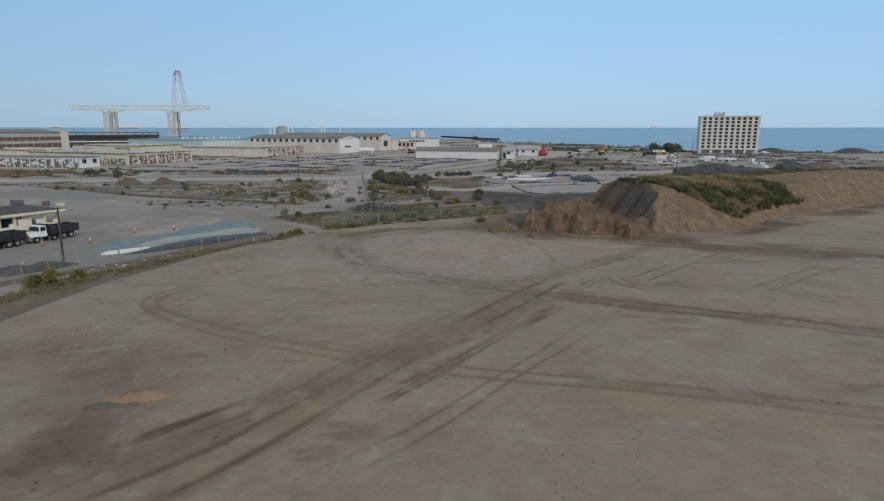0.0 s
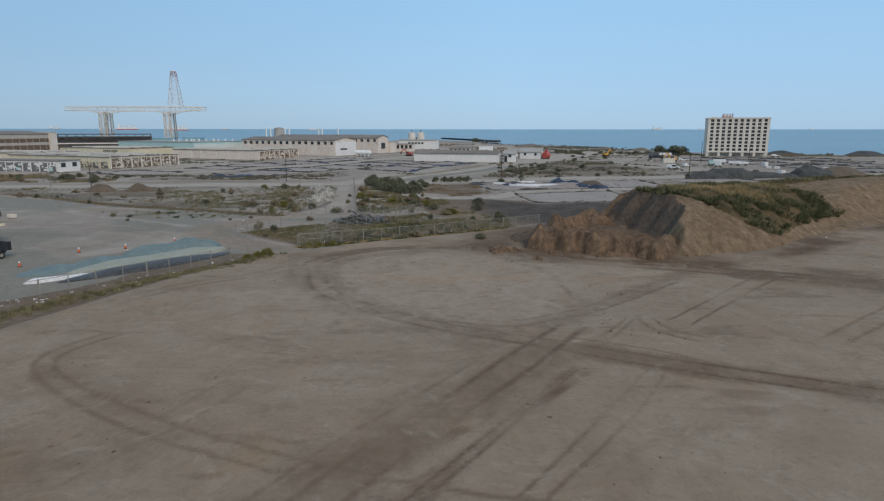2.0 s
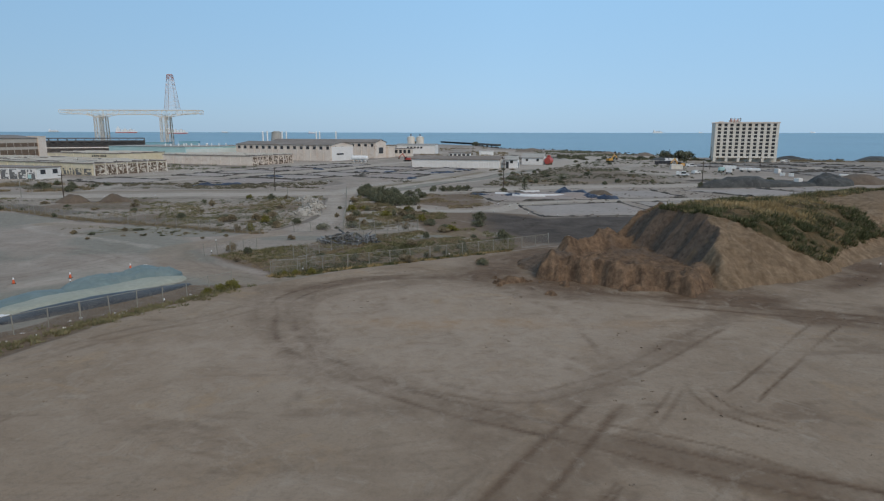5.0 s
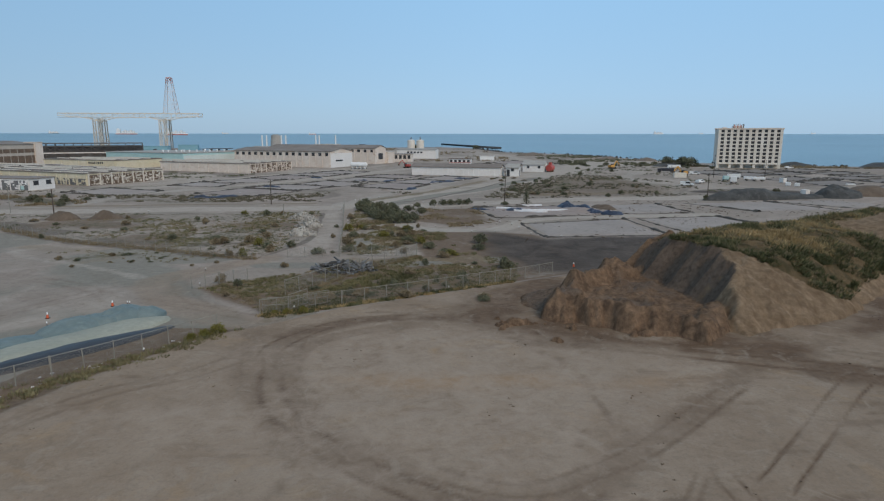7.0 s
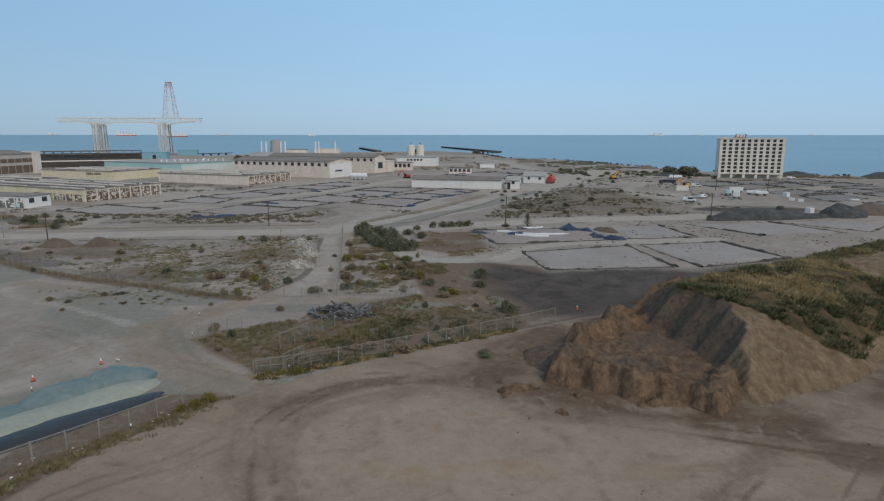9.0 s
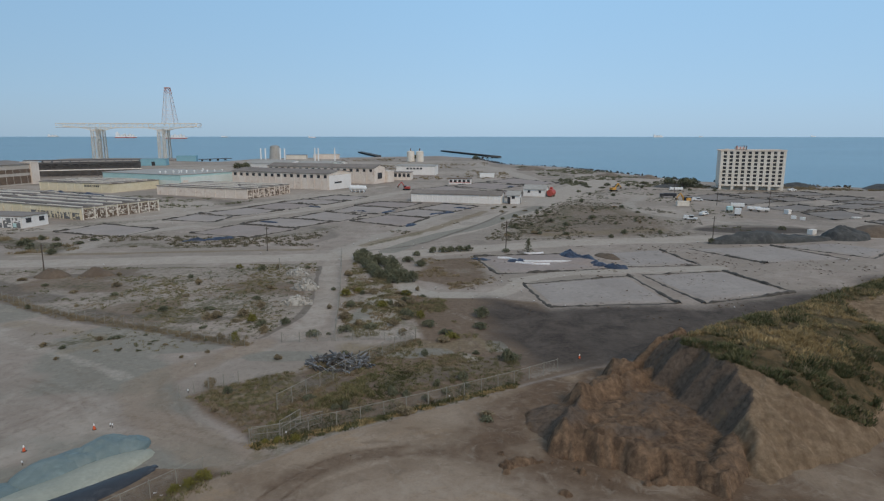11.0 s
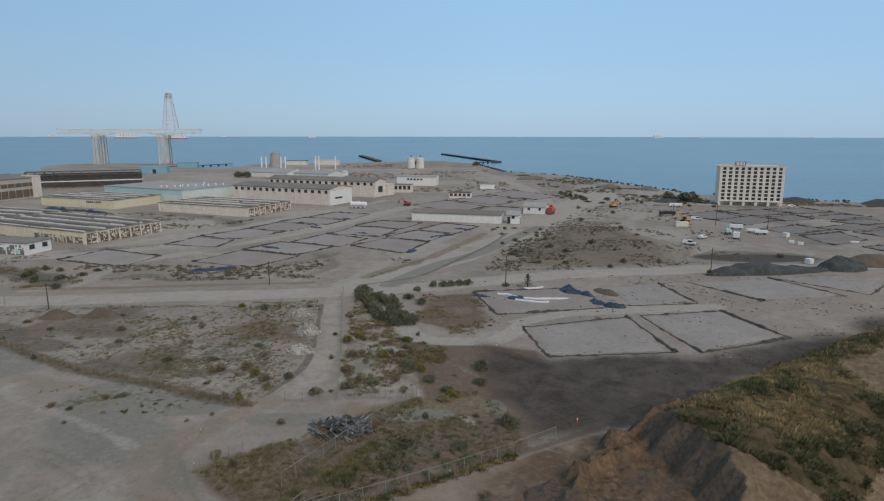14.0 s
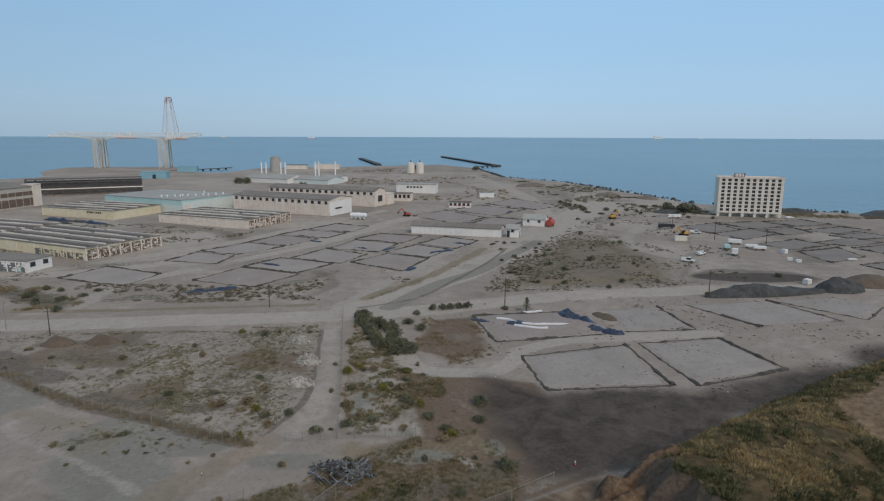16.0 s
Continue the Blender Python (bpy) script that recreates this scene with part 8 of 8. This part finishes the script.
# the weedy verge along the fences
for line, n, w, mat, label in (([(-22.6, 96.8), (-29.8, 87), (-37.6, 74.5), (-43, 62), (-47, 48)], 800, 1.5, M_GRASS, "yellow-green weeds along the verge fence"), ([(-20, 104.2), (-11, 108.4), (0, 114.4), (12, 121.4)], 620, 0.9, M_MOUND_DARK, "dark green weeds along the dirt edge"), ([(-20, 103.8), (-11, 108), (0, 114), (12, 121)], 300, 0.7, M_STRAW, "bleached straw along the dirt edge"), ([(-17, 107), (-11, 112), (-6, 120), (-3, 128)], 420, 2.2, M_MOUND_DARK, "tall dark weeds behind the gate"), ([(-19.8, 113.2), (-11.5, 127.5), (-3.1, 141.5)], 260, 0.7, M_DRYLEAF, "dry weeds along a tall fence"),
                             ([(-118, 180.5), (-97.9, 171), (-82.9, 161.6), (-69.1, 154), (-55.3, 148.4), (-42.5, 143), (-32, 138.6)], 1100, 1.1, M_DRYLEAF, "dry weeds along the field fence")):
    c = np.array(curve(line, 12))
    k = rs.randint(0, len(c) - 1, n)
    f = rs.rand(n)[:, None]
    P2 = c[k] * (1 - f) + c[k + 1] * f + rs.normal(0, w * 0.6, (n, 2))
    P = np.stack([P2[:, 0], P2[:, 1], ground_height(P2[:, 0], P2[:, 1]) - 0.05], -1)
    tri_mesh("verge_weeds", blades(P, rs.uniform(0.15, 0.7, n), 28, 0.8, 0.75, rs), mat, label, "grass", "stuff")

# pale litter caught along the verge
c = np.array(curve([(-25, 95.2), (-33.9, 84), (-41, 75.2), (-47.5, 66.5)], 12))
k = rs.randint(0, len(c) - 1, 46)
P2 = c[k] + rs.normal(0, 0.9, (46, 2))
P = np.stack([P2[:, 0], P2[:, 1], ground_height(P2[:, 0], P2[:, 1]) + 0.02], -1)
tri_mesh("litter", blades(P, rs.uniform(0.1, 0.32, 46), 5, 0.5, 0.6, rs, 0.4, 0.5), M_SHEETING, "scraps of pale plastic caught along the weedy verge", "litter", "stuff")

# weeds on the mound, thick on the top and its far slope
X, Y = rs.uniform(32, 120, 70000), rs.uniform(94, 172, 70000)
zz, main, bench, clods, heapz, u, v, cut, dug = mound_height(X, Y)
lowline = weed_line(u)
bare = mound_gap(u, v, X, Y)
ok = (main >= np.maximum(bench, clods) - 0.02) & (zz > 0.4) & ~dug & (X > 32) & (v + 0.8 * hills(X, Y, 4, 3) > lowline + 0.2) & (rs.rand(len(X)) > bare * 1.1) & (v < 36)
P, pu, pv = np.stack([X, Y, zz + 0.22], -1)[ok], u[ok], v[ok]
patch = hills(P[:, 0], P[:, 1], 3.2, 3)
tone = hills(P[:, 0] + 40, P[:, 1], 13.0, 3) + 0.35 * hills(P[:, 0], P[:, 1] + 20, 2.5, 2) + 1.0 * (rs.rand(len(P)) - 0.5)
dead = np.exp(-(((pu - 27) / 7.0) ** 2 + ((pv - 11) / 6.0) ** 2))
tone = tone + 1.0 * dead - 0.25 * step(10 - pv, 0, 6)
for lo, hi, mat, size, label in ((-9, -0.38, M_MOUND_DARK, (0.35, 1.25), "dark green weeds over the mound"), (-0.38, -0.08, M_MOUND_GRASS, (0.3, 1.1), "green and straw weeds covering the mound"),
                                 (-0.08, 0.2, M_DRYLEAF, (0.3, 0.95), "dry straw-coloured weeds on the mound"), (0.2, 9, M_STRAW, (0.3, 1.05), "bleached orange-straw weeds on the mound")):
    flag = (tone >= lo) & (tone < hi) & (patch > -0.22)
    Q = P[flag][:5200]
    tri_mesh("mound_weeds", blades(Q, rs.uniform(size[0], size[1], len(Q)) * (0.75 + 0.6 * np.clip(patch[flag][:5200], 0, 1)), 16, 0.62, 0.95, rs, 0.65, 0.1), mat, label, "grass", "stuff")


def bush_meshes(seed, mat):
    """Leaves of a bush of about one metre radius: many small leaves in clumps, with gaps."""
    r = np.random.RandomState(seed)
    tris = []
    for k in range(16):
        a, e = r.rand() * 6.283, r.rand()
        c = np.array([math.cos(a) * 0.62 * math.sqrt(e), math.sin(a) * 0.62 * math.sqrt(e), 0.35 + 0.55 * (1 - e) * r.uniform(0.6, 1.15)])
        d = r.normal(0, 1, (42, 3))
        d /= np.linalg.norm(d, axis=1)[:, None]
        p = c + d * r.uniform(0.16, 0.36, (42, 1))
        p[:, 2] = np.maximum(p[:, 2], 0.02)
        q, s = r.normal(0, 0.10, (42, 3)), r.normal(0, 0.10, (42, 3))
        tris.append(np.stack([p, p + q, p + s], 1))
    tr = np.concatenate(tris)
    me = bpy.data.meshes.new("foliage")
    me.vertices.add(len(tr) * 3)
    me.vertices.foreach_set("co", tr.astype(np.float32).ravel())
    me.loops.add(len(tr) * 3)
    me.loops.foreach_set("vertex_index", np.arange(len(tr) * 3, dtype=np.int32))
    me.polygons.add(len(tr))
    me.polygons.foreach_set("loop_start", np.arange(0, len(tr) * 3, 3, dtype=np.int32))
    me.update(calc_edges=True)
    me.materials.append(mat)
    bm = bmesh.new()
    for k in range(5):
        a = k * 1.3 + seed
        tube(bm, (0.05 * math.cos(a), 0.05 * math.sin(a), -0.1), (0.4 * math.cos(a), 0.4 * math.sin(a), 0.6), 0.05, 0.02, 5)
    return me, mesh_of("stem", bm, M_BARK)


BUSHES = [bush_meshes(i, M_LEAF) for i in range(3)]
DRY_BUSHES = [bush_meshes(10 + i, M_DRYLEAF) for i in range(2)]
YELLOW_BUSHES = [bush_meshes(20 + i, M_YELLOWLEAF) for i in range(2)]


def bush(x, y, s, h, dry=False, yellow=False):
    kinds = YELLOW_BUSHES if yellow else DRY_BUSHES if dry else BUSHES
    leaf, stem = kinds[int(abs(x * 3 + y)) % len(kinds)]
    t = thing("bush", pose(x, y, height_at(x, y) - 0.05, 0, 0, (x * 37 + y * 11) % 360), "yellow-green bush on the weedy verge" if yellow else "dry brown bush on bare soil" if dry else "dense dark green bush on bare soil", "bush")
    t.matrix_world = t.matrix_world @ Matrix.Diagonal((s, s, h, 1))
    shared("foliage", leaf, t)
    shared("stem", stem, t)


for x, y in ((67.4, 258.6), (65.2, 298.2), (28.1, 273.7), (33.1, 303.7), (46.1, 288.6), (50.3, 280.1), (36.7, 279.9), (20.9, 223.2), (-6, 217), (9, 155.2), (11.9, 131.3), (-8, 207.6), (-4.6, 202.5),
             (102.3, 401), (90.8, 343), (87.3, 425), (89.9, 405.5), (76.8, 369), (130.5, 269.5), (90.2, 239), (80.5, 259.6)):
    bush(x, y, rnd.uniform(1.3, 2.2), rnd.uniform(1.1, 1.9))
for i in range(5):
    bush(-1 + i * 2.6, 222.6 + 0.6 * i, 1.9, 1.7)
for x, y, k in ((-23, 96.6, 1.1), (-24, 95.4, 0.9), (-25.2, 94.6, 0.8), (-43.5, 66.5, 1.6), (-44.5, 64.5, 1.4), (-41.8, 68.6, 1.1), (-17.5, 104.9, 0.7), (-15.5, 105.4, 0.8), (-19, 104.6, 0.6)):
    bush(x, y, k, k * 0.9, yellow=True)
for i in range(16):
    f = rnd.random()
    bush(-16 + 22 * f + rnd.uniform(-1.5, 1.0), 107.5 + 12.5 * f + rnd.uniform(0, 4.5), rnd.uniform(0.6, 1.2), rnd.uniform(0.6, 1.3), rnd.random() < 0.3)
for i, (x, y) in enumerate(((-22.3, 190.5), (-20.1, 171.5), (-17.5, 162.2), (-17.4, 153.9), (-17.4, 175), (-11.7, 147.9), (-7.5, 149.1), (-10.9, 162.2), (-5.8, 156.7), (-5.1, 165.3), (-2.8, 154.1), (-1, 149.1), (-7.3, 162.3), (-6.7, 171.6), (2.2, 144.6), (1.6, 140.4), (3.2, 142.5),
                           (-39, 168.1), (-36.2, 162), (-34.6, 151.3), (-32.2, 148.9), (-30.6, 145), (-34.2, 140.1), (-61.2, 188), (-56.5, 181.2), (-52.7, 199.3), (-45.9, 197), (-37.1, 141.1))):
    bush(x, y, rnd.uniform(0.9, 1.7), rnd.uniform(0.8, 1.6), i % 3 == 0, i % 3 == 1)
for x, y in ((-6, 171.7), (-6.4, 166.8), (8.6, 148), (12.7, 132), (-16.1, 145.6), (-21.4, 143.3), (-28.2, 150.1), (-44.1, 153.6), (-42.6, 154), (-37.7, 155.6)):
    bush(x, y, rnd.uniform(1.2, 2.0), rnd.uniform(0.9, 1.4), x < -35)
for x, y in ((97.7, 502), (100.5, 495), (102.4, 485), (103, 478), (96, 512), (94, 520)):
    bush(x, y, 2.4, 2.4)
# the dense thicket beside the gravel road
for i in range(34):
    f = rnd.random()
    bush(-22.5 + 14.5 * f + rnd.uniform(-3.2, 3.2), 214 - 30 * f + rnd.uniform(-3, 3), rnd.uniform(1.6, 2.8), rnd.uniform(1.6, 3.0))
for i in range(46):
    k = i % 3
    bush(*((rnd.uniform(-24, -2), rnd.uniform(143, 178)) if k == 0 else (rnd.uniform(-34, 10), rnd.uniform(108, 138)) if k == 1 else (rnd.uniform(-110, -34), rnd.uniform(158, 204))), rnd.uniform(0.6, 1.5), rnd.uniform(0.5, 1.3), rnd.random() < 0.6)
for i in range(40):
    bush(rnd.uniform(24, 92), rnd.uniform(250, 345), rnd.uniform(0.7, 1.9), rnd.uniform(0.5, 1.3), rnd.random() < 0.35)
for x, y in ((-42.6, 147.8), (-71.2, 171.3), (-58.2, 141.1), (-61.9, 137.1), (-56, 142), (-66, 138), (-60, 158), (-46, 160), (-38, 152)):
    bush(x, y, rnd.uniform(0.7, 1.5), rnd.uniform(0.4, 0.8), rnd.random() < 0.4)
for i in range(24):
    bush(rnd.uniform(-180, -112), rnd.uniform(212, 250), rnd.uniform(1.0, 2.4), rnd.uniform(0.9, 1.9), rnd.random() < 0.5)
for i in range(16):
    bush(-48 + rnd.gauss(0, 5), 138 + rnd.gauss(0, 3), rnd.uniform(0.25, 0.7), rnd.uniform(0.2, 0.45), i % 2 == 0)
for i in range(22):
    bush(rnd.uniform(80, 190), rnd.uniform(420, 470) + rnd.uniform(0, 40), rnd.uniform(1.5, 3.5), rnd.uniform(1.0, 2.4))
for x, y in ((-217.7, 703.8), (-210, 705), (-41.5, 982), (51.9, 958), (168, 462), (174, 466), (160, 470), (-135, 640)):
    bush(x, y, 7.0, 6.0)


def conifer(x, y, h):
    t = thing("pine_tree", pose(x, y, height_at(x, y)), "small dark young pine beside the road", "tree")
    bm = bmesh.new()
    tube(bm, (0, 0, -0.2), (0, 0, h), 0.16, 0.03, 7)
    part("trunk", bm, M_BARK, t)
    r = np.random.RandomState(4)
    tris = []
    for k in range(46):
        z = 0.4 + (h - 0.5) * (k / 46) ** 0.9
        reach, a = (1 - z / h) * 1.9 + 0.25, k * 2.4
        for j in range(26):
            f = r.uniform(0.1, 1)
            c = np.array([math.cos(a) * reach * f, math.sin(a) * reach * f, z + 0.35 * f * reach * 0.6])
            tris.append(np.stack([c, c + r.normal(0, 0.13, 3), c + r.normal(0, 0.13, 3)]))
    tri_mesh("crown", np.array(tris), M_LEAF, parent=t)


conifer(27.3, 220.4, 4.6)
